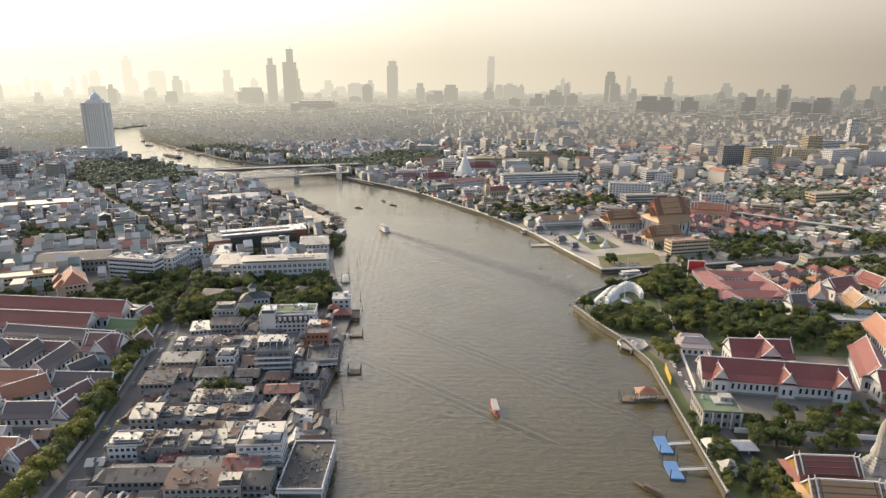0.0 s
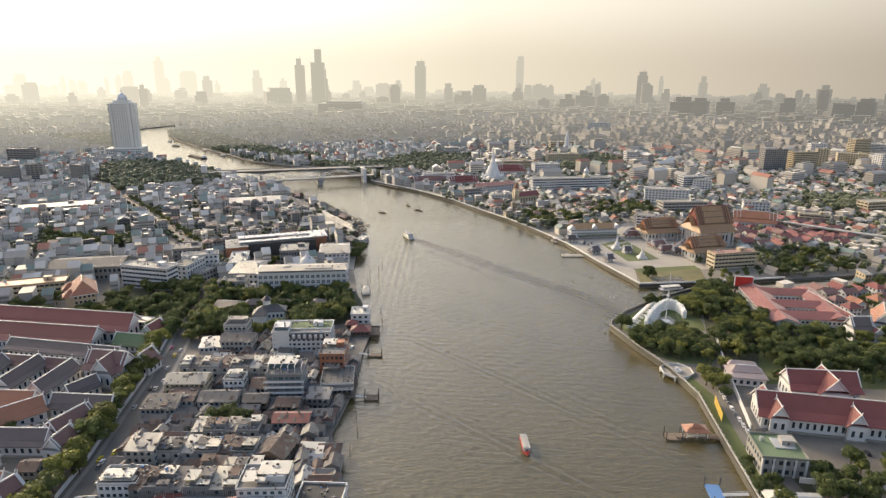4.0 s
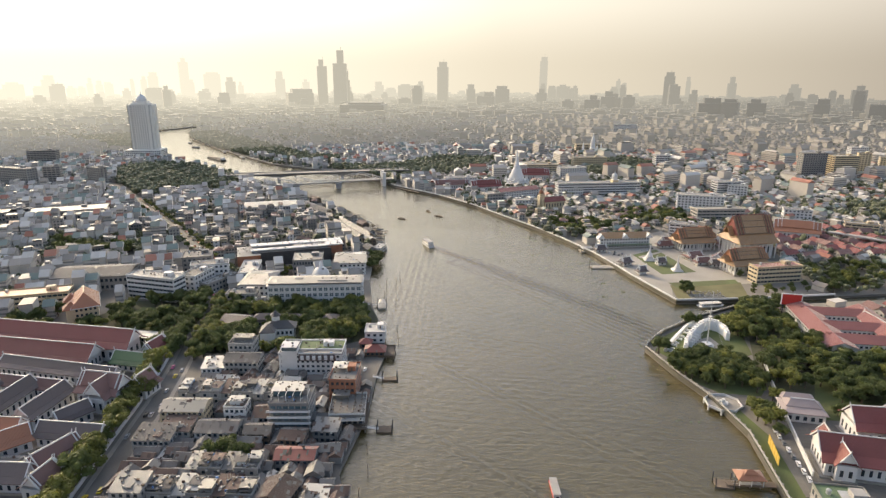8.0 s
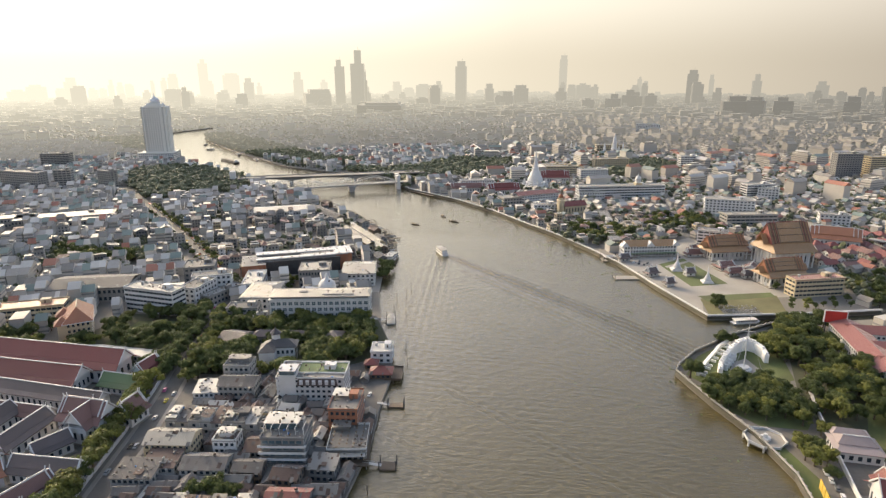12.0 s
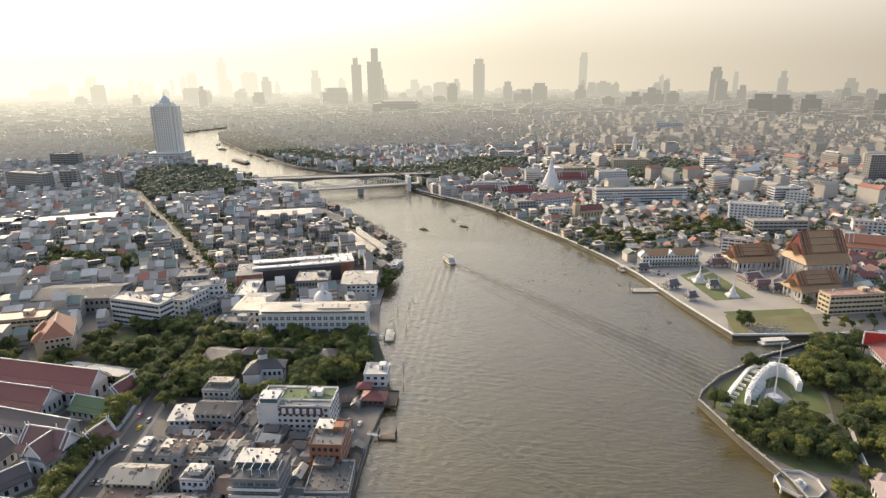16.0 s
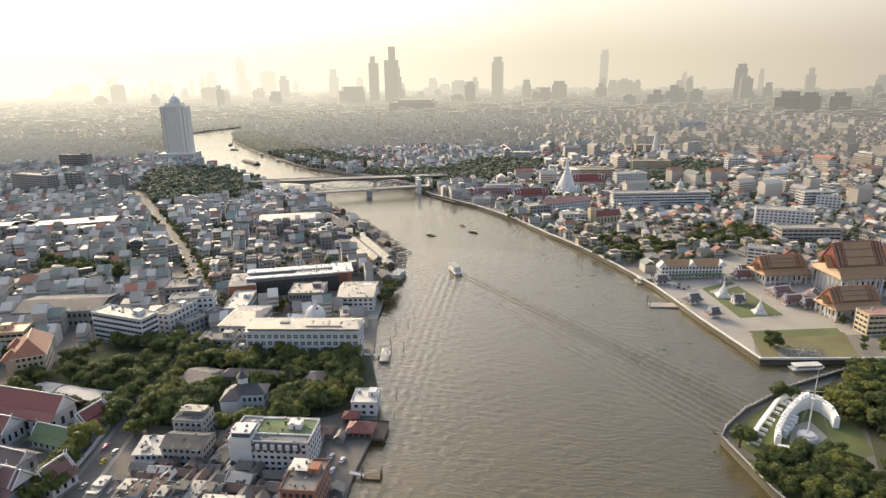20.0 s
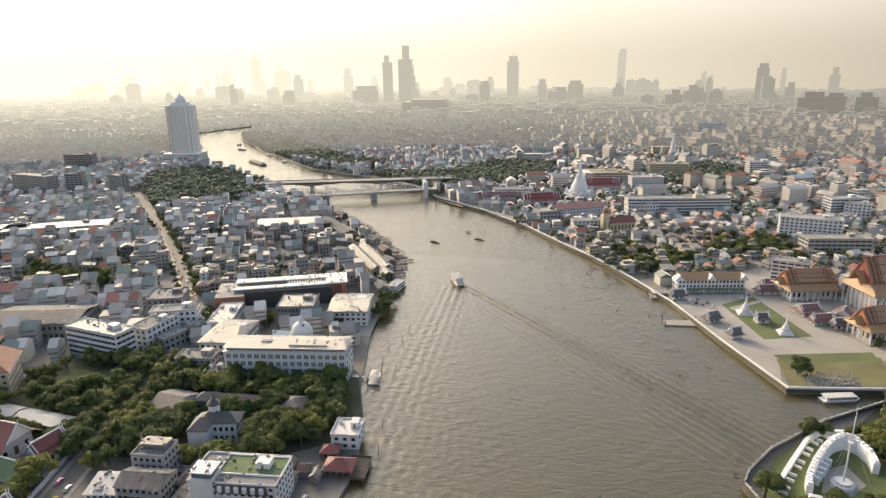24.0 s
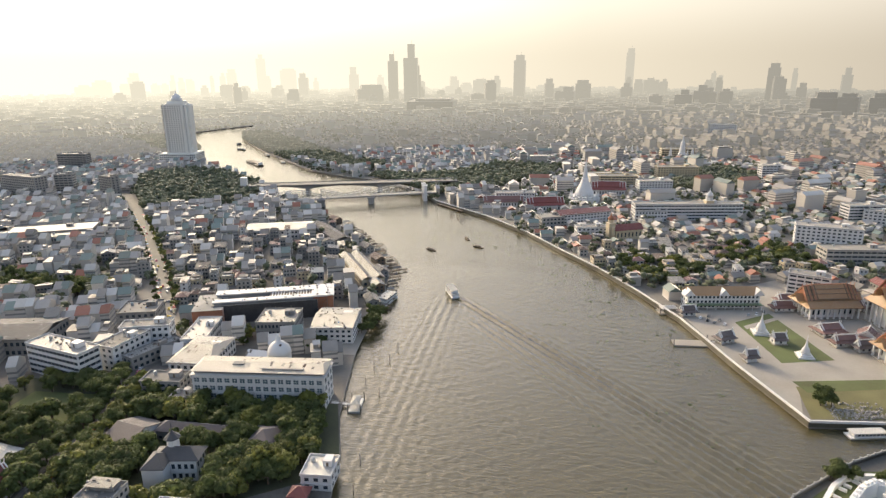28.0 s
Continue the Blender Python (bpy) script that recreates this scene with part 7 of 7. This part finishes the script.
block(210, 1470, 60, 18, 8, 18, M["cream"], "cream apartment block lit warm by the sun", per=5, band=True)
block(363, 1837, 61, 18, -12, 32, M["white"], "white office block with rows of windows", per=4)
block(314, 1247, 34, 13, 14, 24, M["white"], "white office block with rows of windows", per=5, band=True)
block(67, 1182, 54, 18, 14, 16, M["cream"], "cream apartment block lit warm by the sun", per=4)
block(86, 1162, 54, 18, 8, 16, M["cream"], "cream apartment block lit warm by the sun", per=5, band=True)
block(177, 1235, 61, 18, 8, 20, M["cream"], "cream apartment block lit warm by the sun", per=4)
block(340, 989, 41, 16, 14, 20, M["white"], "white office block with rows of windows", per=5, band=True)
block(624, 874, 26, 12, 14, 14, M["white"], "white office block with rows of windows", per=4)
block(529, 840, 58, 18, 14, 15, M["cream"], "cream apartment block lit warm by the sun", per=5, band=True)
block(366, 828, 31, 12, -12, 14, M["white"], "white office block with rows of windows", per=4)
block(407, 767, 32, 12, -20, 12, M["cream"], "cream apartment block lit warm by the sun", per=5, band=True)
block(133, 1129, 46, 18, 14, 16, M["white"], "white office block with rows of windows", per=4)
block(850, 1290, 60, 18, 20, 30, M["cream"], "cream apartment block lit warm by the sun", per=5, band=True)
block(720, 1240, 50, 18, -20, 26, M["cream"], "cream apartment block lit warm by the sun", per=4)
block(900, 1240, 60, 18, 8, 28, M["white"], "white office block with rows of windows", per=5, band=True)
block(690, 1310, 34, 13, 8, 36, M["white"], "white office block with rows of windows", per=4)


# ---- skyline, in the haze ----
def skyline(x, y, w, h, plain=False):
    """A far tower: shaft, setbacks, floor ledges and a crown."""
    r = random.Random(int(x * 7 + y))
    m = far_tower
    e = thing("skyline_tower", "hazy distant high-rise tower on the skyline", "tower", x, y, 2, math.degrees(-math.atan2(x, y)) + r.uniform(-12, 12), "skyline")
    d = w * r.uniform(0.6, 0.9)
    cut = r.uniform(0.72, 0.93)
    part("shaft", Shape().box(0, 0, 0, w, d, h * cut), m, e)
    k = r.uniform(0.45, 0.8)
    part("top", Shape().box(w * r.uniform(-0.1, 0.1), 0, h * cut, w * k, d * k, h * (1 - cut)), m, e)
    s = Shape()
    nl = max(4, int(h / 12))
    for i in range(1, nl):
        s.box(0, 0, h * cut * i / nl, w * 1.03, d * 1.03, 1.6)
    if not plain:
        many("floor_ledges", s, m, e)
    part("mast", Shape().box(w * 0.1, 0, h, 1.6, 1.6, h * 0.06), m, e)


skyline(-2838, 3492, 92, 74)
skyline(-2761, 3553, 102, 100)
skyline(-2660, 3629, 63, 78)
skyline(-2621, 3657, 64, 139)
skyline(-2582, 3806, 50, 75)
skyline(-2537, 3836, 43, 74)
skyline(-2499, 3861, 33, 123)
skyline(-2456, 3889, 40, 107)
skyline(-2411, 3917, 51, 97)
skyline(-2244, 3900, 23, 118)
skyline(-2188, 3931, 34, 134)
skyline(-2139, 3958, 58, 158)
skyline(-1977, 4042, 56, 246)
skyline(-1948, 4056, 49, 114)
skyline(-1826, 4112, 100, 159)
skyline(-1451, 3511, 49, 135)
skyline(-1665, 4180, 36, 100)
skyline(-1331, 3983, 59, 166)
skyline(-927, 3062, 118, 88)
skyline(-1267, 4317, 45, 115)
skyline(-847, 3189, 47, 224)
skyline(-738, 3113, 62, 265)
skyline(-711, 3150, 19, 169)
skyline(-530, 2647, 175, 49)
skyline(-535, 3963, 97, 94)
skyline(-453, 3974, 48, 111)
skyline(-281, 3588, 56, 220)
skyline(-226, 4494, 51, 43)
skyline(42, 3399, 71, 99)
skyline(325, 4387, 49, 264)
skyline(350, 3984, 49, 89)
skyline(418, 3978, 73, 96)
skyline(482, 3970, 41, 90)
skyline(441, 2967, 65, 71)
skyline(567, 3149, 66, 73)
skyline(633, 3136, 52, 68)
skyline(824, 4423, 27, 127)
skyline(861, 4416, 31, 101)
skyline(868, 3338, 49, 171)
skyline(879, 3284, 49, 115)
skyline(1024, 3451, 42, 84)
skyline(1277, 4418, 30, 141)
skyline(822, 2571, 88, 78)
skyline(884, 2529, 58, 76)
skyline(1427, 4056, 46, 145)
skyline(1010, 2611, 66, 73)
skyline(1256, 2613, 53, 75)
skyline(1732, 3494, 33, 84)
skyline(1765, 3477, 30, 64)
skyline(1785, 3354, 64, 111)
skyline(1417, 2529, 73, 61)
skyline(1485, 2490, 57, 79)
skyline(2083, 3296, 52, 86)
skyline(2521, 3727, 49, 98)
more = random.Random(61)
for i in range(64):
    a, d = radians(more.uniform(-38, 37)), more.uniform(3000, 4600)
    skyline(round(d * math.sin(a)), round(d * math.cos(a)), more.uniform(28, 70), more.choice((38, 46, 55, 64, 72, 85, 104)), True)


# ---- the rest of the city ----
def street_houses(poly, n, yaw, group, top=4):
    """Town houses of the stock scattered in rows over an area."""
    r = random.Random(int(abs(poly[0][0]) * 3 + n))
    xs, ys = [p[0] for p in poly], [p[1] for p in poly]
    done = 0
    for _ in range(n * 12):
        if done >= n:
            break
        x, y = r.uniform(min(xs), max(xs)), r.uniform(min(ys), max(ys))
        if not in_poly(x, y, poly):
            continue
        k = r.randrange(len(HOUSE_KINDS))
        w, d = HOUSE_KINDS[k][:2]
        if HOUSE_KINDS[k][2] <= top and is_free(x, y, min(w, d) * 0.55) and on_land(x, y) and not is_open(x, y):
            any_house(k, x, y, yaw + r.choice((0, 0, 90, 180)) + r.uniform(-3, 3), group)
            done += 1


street_houses([(-155, 205), (-58, 205), (-68, 300), (-66, 352), (-82, 400), (-165, 412), (-158, 300)], 55, 3, "houses between the street and the river")
street_houses([(-262, 205), (-172, 205), (-180, 300), (-262, 300)], 16, 5, "houses by the temple", 2)
street_houses([(-245, 600), (-112, 640), (-150, 745), (-235, 860), (-400, 770)], 85, 22, "market quarter houses")
street_houses([(-480, 560), (-290, 585), (-300, 660), (-420, 790), (-560, 700)], 35, 30, "houses west of the street")
street_houses([(100, 690), (260, 700), (250, 860), (20, 860), (30, 800)], 60, 14, "houses behind the river wall", 2)
street_houses([(260, 740), (520, 700), (560, 860), (260, 880)], 14, 16, "houses beyond the temple")
street_houses([(340, 380), (520, 360), (560, 600), (340, 560)], 14, 10, "houses behind the park")
street_houses([(-420, 300), (-300, 300), (-300, 380), (-420, 390)], 6, 0, "houses behind the temple")

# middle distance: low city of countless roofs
# paler than the near walls and roofs, most with full sheen, imitating haze
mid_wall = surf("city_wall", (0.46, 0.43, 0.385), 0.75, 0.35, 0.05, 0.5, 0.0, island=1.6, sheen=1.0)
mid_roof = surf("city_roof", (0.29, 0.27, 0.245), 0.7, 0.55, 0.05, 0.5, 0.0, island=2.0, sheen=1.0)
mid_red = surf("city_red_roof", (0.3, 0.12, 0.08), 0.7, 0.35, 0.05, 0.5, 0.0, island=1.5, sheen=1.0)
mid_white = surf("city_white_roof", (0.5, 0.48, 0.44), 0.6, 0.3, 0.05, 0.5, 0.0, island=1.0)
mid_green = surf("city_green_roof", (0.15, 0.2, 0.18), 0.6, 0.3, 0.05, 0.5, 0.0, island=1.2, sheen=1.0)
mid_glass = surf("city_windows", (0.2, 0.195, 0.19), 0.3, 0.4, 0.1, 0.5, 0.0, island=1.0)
r = random.Random(77)
hazy, hazy_roofs = [], []
walls, flats, gables, reds, greens, whites, bands, boxes_on = [], [], [], [], [], [], [], []
cell = 13.0
grid = {}
for t in TAKEN:
    grid.setdefault((int(t[0] // 60), int(t[1] // 60)), []).append(t)


def free_fast(x, y, rad):
    for i in range(-2, 3):
        for j in range(-2, 3):
            for cx, cy, a, b, c, s in grid.get((int(x // 60) + i, int(y // 60) + j), ()):
                dx, dy = x - cx, y - cy
                if abs(dx * c + dy * s) < a + rad and abs(dy * c - dx * s) < b + rad:
                    return False
    return True


WOODS = ([(-540, 906), (-467, 900), (-393, 933), (-387, 996), (-447, 1086), (-542, 1159), (-626, 1175), (-665, 1110), (-582, 982)],
         [(-174, 1034), (-92, 1110), (-23, 1178), (8, 1311), (-111, 1324), (-193, 1190), (-300, 1180)],
         [(-743, 1574), (-530, 1350), (-366, 1225), (-260, 1270), (-381, 1330), (-520, 1490), (-767, 1764), (-850, 1760)],
         [(159, 1132), (258, 1150), (308, 1275), (261, 1353), (187, 1282)], 
         [(440, 840), (560, 820), (640, 900), (480, 930)], 
         [(-980, 1700), (-700, 1420), (-800, 1350), (-1080, 1600)])


GROVES = ([(60, 760), (110, 720), (140, 770), (80, 820)], [(150, 800), (230, 780), (240, 850), (160, 860)], [(420, 600), (520, 600), (520, 660), (430, 650)],
          [(360, 470), (440, 480), (430, 560), (340, 545)], [(-457, 650), (-339, 642), (-333, 617), (-419, 613)], [(270, 562), (370, 582), (352, 650), (276, 628)])
for p in GROVES:
    grove(p, 55, 7, 12, 0.2, 4.5, joined=True)


def plot(x, y, w, d, h, yaw, kind, loft=0.5):
    """One house of the countless: walls, window bands and a roof of some kind."""
    # houses beyond 1.5 km take the materials with haze painted in
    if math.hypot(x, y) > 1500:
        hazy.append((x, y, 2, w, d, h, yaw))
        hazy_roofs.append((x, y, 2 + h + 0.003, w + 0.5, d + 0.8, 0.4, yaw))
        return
    walls.append((x, y, 2, w, d, h, yaw))
    if kind == "flat":
        flats.append((x, y, 2 + h + 0.003, w + 0.3, d + 0.5, 0.5, yaw))
        if r.random() < loft:
            boxes_on.append((x + r.uniform(-1.5, 1.5), y + r.uniform(-2, 2), 2 + h + 0.5, w * r.uniform(0.4, 0.8), d * r.uniform(0.3, 0.6), 2.4, yaw))
        if r.random() < 0.12:
            whites.append((x + r.uniform(-1, 1), y + r.uniform(-2, 2), 2 + h + 3.1, w * 0.8, d * r.uniform(0.3, 0.6), 0.15, yaw))
    elif kind == "white":
        whites.append((x, y, 2 + h + 0.003, w * 1.04, d * 1.06, 0.2, yaw))
    elif kind == "grey":
        gables.append((x, y, 2 + h + 0.003, w + 0.8, d + 1.2, 0.15, yaw))
    elif kind == "green":
        greens.append((x, y, 2 + h + 0.003, w + 0.8, d + 1.2, 0.15, yaw))
    else:
        reds.append((x, y, 2 + h + 0.003, w + 0.8, d + 1.2, 0.15, yaw))
    for f in range(int(h / 3.2) if r.random() < 0.6 else 0):
        bands.append((x, y, 2 + 1.1 + 3.2 * f, w + 0.12, d + 0.12, 1.3, yaw))


def open_plot(x, y, rad):
    return (on_land(x, y) and on_land(x + 9, y) and on_land(x - 9, y) and on_land(x, y + 9) and on_land(x, y - 9)
            and free_fast(x, y, rad) and not is_open(x, y) and not any(in_poly(x, y, p) for p in WOODS + GROVES))


# terraces in rows west of the river
YAW = radians(24)
for j in range(-20, 90):
    u = -1500.0
    while u < 900:
        w = r.uniform(4.5, 9)
        u += w
        if int(u // 70) != int((u - w) // 70):
            u += 8
        v = j * 22.0 + 1.5 * math.sin(u * 0.05)
        x, y = u * math.cos(YAW) - v * math.sin(YAW), u * math.sin(YAW) + v * math.cos(YAW)
        dist, ang = math.hypot(x, y), math.degrees(math.atan2(x, y))
        if dist > 2450 or dist < 560 or ang < -58 or x > -95 or y > 1500 or not open_plot(x, y, 4.5) or r.random() < 0.05:
            continue
        h = (7.0, 10.0, 10.0, 13.0, 6.0)[int(abs(u * 0.031 + j * 1.7)) % 5] + r.choice((0, 0, 0, 3.2, -1.5))
        plot(x, y, w, r.uniform(11, 15), h, YAW, r.choice(("flat", "flat", "grey", "grey", "grey", "white", "green") if int(abs(u / 55 + j)) % 4 else ("grey", "white", "white", "green", "red")))
for ix in range(-130, 120):
    for iy in range(10, 190):
        x, y = ix * cell + r.uniform(-4.5, 4.5), iy * cell + r.uniform(-4.5, 4.5)
        dist = math.hypot(x, y)
        ang = math.degrees(math.atan2(x, y))
        if dist > 2450 or ang < -58 or ang > 48 or (dist < 560 and abs(ang) < 30 and y < 540) or (x < -95 and y <= 1500):
            continue
        if dist > 1500 and r.random() < 0.25 or not open_plot(x, y, 5.5) or r.random() < (0.24 if x > -95 and dist < 1300 else 0.12):
            continue
        w, d = r.uniform(6, 12), r.uniform(6, 10)
        h = r.choice((3.5, 4, 4, 5, 6, 6, 7, 9)) if dist < 1300 else r.choice((4, 5, 6, 6, 7, 8, 9, 11))
        if r.random() < (0.05 if dist > 1050 else 0.0):
            w, d, h = r.uniform(16, 34), r.uniform(11, 15), r.uniform(13, 26)
        yaw = radians(12 + r.choice((0, 90)) + 18 * math.sin(x * 0.004) + r.uniform(-4, 4))
        plot(x, y, w, d, h, yaw, r.choice(("flat", "flat", "grey", "grey", "grey", "white", "red", "green")))
far = lambda name, rows, m, g, label: tagged(new(name, boxes_mesh(name, rows, m, g)), label, "city", "", "stuff")
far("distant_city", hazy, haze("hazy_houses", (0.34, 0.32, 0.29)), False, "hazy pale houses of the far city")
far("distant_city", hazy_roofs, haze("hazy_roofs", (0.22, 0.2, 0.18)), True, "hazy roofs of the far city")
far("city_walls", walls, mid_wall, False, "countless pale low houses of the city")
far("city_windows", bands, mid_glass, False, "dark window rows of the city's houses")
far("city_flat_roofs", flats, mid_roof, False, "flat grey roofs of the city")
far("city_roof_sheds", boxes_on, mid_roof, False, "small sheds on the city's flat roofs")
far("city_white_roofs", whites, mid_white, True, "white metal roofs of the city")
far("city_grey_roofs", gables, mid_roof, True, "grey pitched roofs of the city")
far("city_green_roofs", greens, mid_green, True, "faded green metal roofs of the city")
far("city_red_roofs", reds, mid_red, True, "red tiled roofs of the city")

join_trees()
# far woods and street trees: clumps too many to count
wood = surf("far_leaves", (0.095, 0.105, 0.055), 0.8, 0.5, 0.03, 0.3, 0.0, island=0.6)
ico = bmesh.new()
bmesh.ops.create_icosphere(ico, subdivisions=1, radius=1.0)
IV = np.array([v.co[:] for v in ico.verts])
IF = np.array([[v.index for v in f.verts] for f in ico.faces])
ico.free()
spots = []
for p in WOODS:
    xs, ys = [q[0] for q in p], [q[1] for q in p]
    area = (max(xs) - min(xs)) * (max(ys) - min(ys))
    for _ in range(int(area / 42)):
        x, y = r.uniform(min(xs), max(xs)), r.uniform(min(ys), max(ys))
        if in_poly(x, y, p) and on_land(x, y) and free_fast(x, y, 2):
            spots.append((x, y, r.uniform(7, 13)))
for _ in range(27000):
    dist, ang = math.sqrt(r.uniform(500 ** 2, 2400 ** 2)), radians(r.uniform(-56, 46))
    x, y = dist * math.sin(ang), dist * math.cos(ang)
    if noise.noise(Vector((x * 0.006, y * 0.006, 3.0))) > (-0.4 if x > -60 else -0.13) and on_land(x, y) and free_fast(x, y, 2) and not is_open(x, y) and not (y < 560 and abs(x) < 340):
        spots.append((x, y, r.uniform(5, 10)))
nr = np.random.RandomState(9)


def clumps(rows, material, label):
    vs = []
    for x, y, h in rows:
        for j in range(4):
            k = h * nr.uniform(0.22, 0.36)
            c = np.array([x + nr.normal(0, h * 0.2), y + nr.normal(0, h * 0.2), 2 + h * nr.uniform(0.35, 0.85)])
            vs.append(IV * nr.uniform(0.65, 1.3, (12, 1)) * np.array([k, k, k * 0.85]) + c)
    vs = np.concatenate(vs)
    fs = (IF[None] + 12 * np.arange(len(vs) // 12)[:, None, None]).reshape(-1, 3)
    me = bpy.data.meshes.new("far_trees")
    me.from_pydata(vs.tolist(), [], fs.tolist())
    me.materials.append(material)
    tagged(new("far_trees", me), label, "trees", "", "stuff")


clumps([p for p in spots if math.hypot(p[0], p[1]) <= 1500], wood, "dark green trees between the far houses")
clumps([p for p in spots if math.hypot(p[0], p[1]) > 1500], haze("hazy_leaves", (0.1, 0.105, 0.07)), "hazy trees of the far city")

# patches, pipes, tanks and boxes that crowd the near roofs
from mathutils.bvhtree import BVHTree


def roofs_in(x0, x1, y0, y1):
    """A tree of all built faces over an area, to set small things down on."""
    vs, fs = [], []
    for ob in bpy.data.objects:
        if ob.type != "MESH" or ob.name.startswith(("crown", "trunk", "trees", "far_", "city_", "water", "backdrop", "distant")):
            continue
        if ob.parent is not None and ob.parent.parent is not None:
            continue
        m = ob.matrix_basis if ob.parent is None else ob.parent.matrix_basis @ ob.matrix_basis
        if ob.parent is not None and not (x0 < m.translation.x < x1 and y0 < m.translation.y < y1):
            continue
        if ob.parent is None and ob.name.split(".")[0] not in ("low_sheds", "shed_roofs"):
            continue
        k = len(vs)
        vs += [m @ v.co for v in ob.data.vertices]
        fs += [tuple(i + k for i in p.vertices) for p in ob.data.polygons]
    return BVHTree.FromPolygons(vs, fs)


def clutter(x0, x1, y0, y1, count, seed):
    r = random.Random(seed)
    tree_of = roofs_in(x0, x1, y0, y1)
    piles = {k: Shape() for k in ("concrete", "rust", "white_tin", "tin", "timber", "blue", "slab", "asbestos")}
    for _ in range(count):
        x, y = r.uniform(x0, x1), r.uniform(y0, y1)
        p, nrm, _, _ = tree_of.ray_cast(Vector((x, y, 60)), Vector((0, 0, -1)))
        if p is None or p.z < 4:
            continue
        if nrm.z > 0.985:
            kind = r.choice(("concrete", "rust", "white_tin", "tin", "timber", "slab", "concrete", "slab", "timber", "blue" if r.random() < 0.3 else "tin"))
            piles[kind].box(x, y, p.z - 0.02, r.uniform(0.3, 1.3), r.uniform(0.3, 1.0), r.uniform(0.2, 0.9), r.choice((3, 5, 48, 93)))
            if r.random() < 0.25:
                piles["white_tin"].box(x, y, p.z - 0.02, 0.08, 0.08, r.uniform(2, 4))
        elif nrm.z > 0.6:
            kind = r.choice(("rust", "asbestos", "tin", "asbestos"))
            t = Vector((1, 0, 0)) - nrm * nrm.x
            t.normalize()
            u = nrm.cross(t)
            a, b2, q = t * r.uniform(0.3, 0.9), u * r.uniform(0.5, 1.5), p + nrm * 0.04
            top = [q - a - b2, q + a - b2, q + a + b2, q - a + b2]
            piles[kind].add([v - nrm * 0.1 for v in top] + top, [(4, 5, 6, 7), (0, 1, 5, 4), (1, 2, 6, 5), (2, 3, 7, 6), (3, 0, 4, 7)])
    for kind, s in piles.items():
        if s.v:
            me = bpy.data.meshes.new("roof_clutter")
            me.from_pydata(s.v, [], s.f)
            me.materials.append(M[kind])
            tagged(new("roof_clutter", me), "boxes, patches and planters crowding the roofs", "clutter", "", "stuff")


clutter(-165, -45, 200, 425, 2600, 3)
clutter(-330, -95, 500, 760, 2200, 4)

# market stalls under awnings down both sides of the street
r = random.Random(8)
stalls = {"white_tin": [], "cream": [], "blue": [], "green_tile": [], "red": []}
for i in range(170):
    y = 600 + 1.6 * i + r.uniform(-0.5, 0.5)
    x = np.interp(y, [p[1] for p in ROAD], [p[0] for p in ROAD]) + r.choice((-6.2, 6.4)) + r.uniform(-0.4, 0.4)
    kind = r.choice(("white_tin", "cream", "white_tin", "cream", "blue", "green_tile", "red"))
    stalls[kind].append((x, y, 4.2, r.uniform(1.8, 2.8), r.uniform(1.8, 2.6), 0.15, radians(-32)))
    stalls["cream"].append((x, y, 2.0, 1.2, 0.9, 1.0, radians(-32)))
    stalls["white_tin"].append((x, y, 2.9, 0.08, 0.08, 1.35, 0.0))
for kind, rows in stalls.items():
    tagged(new("market_stalls", boxes_mesh("market_stalls", rows, M[kind])), "small stalls under awnings along the street", "stalls", "", "stuff")
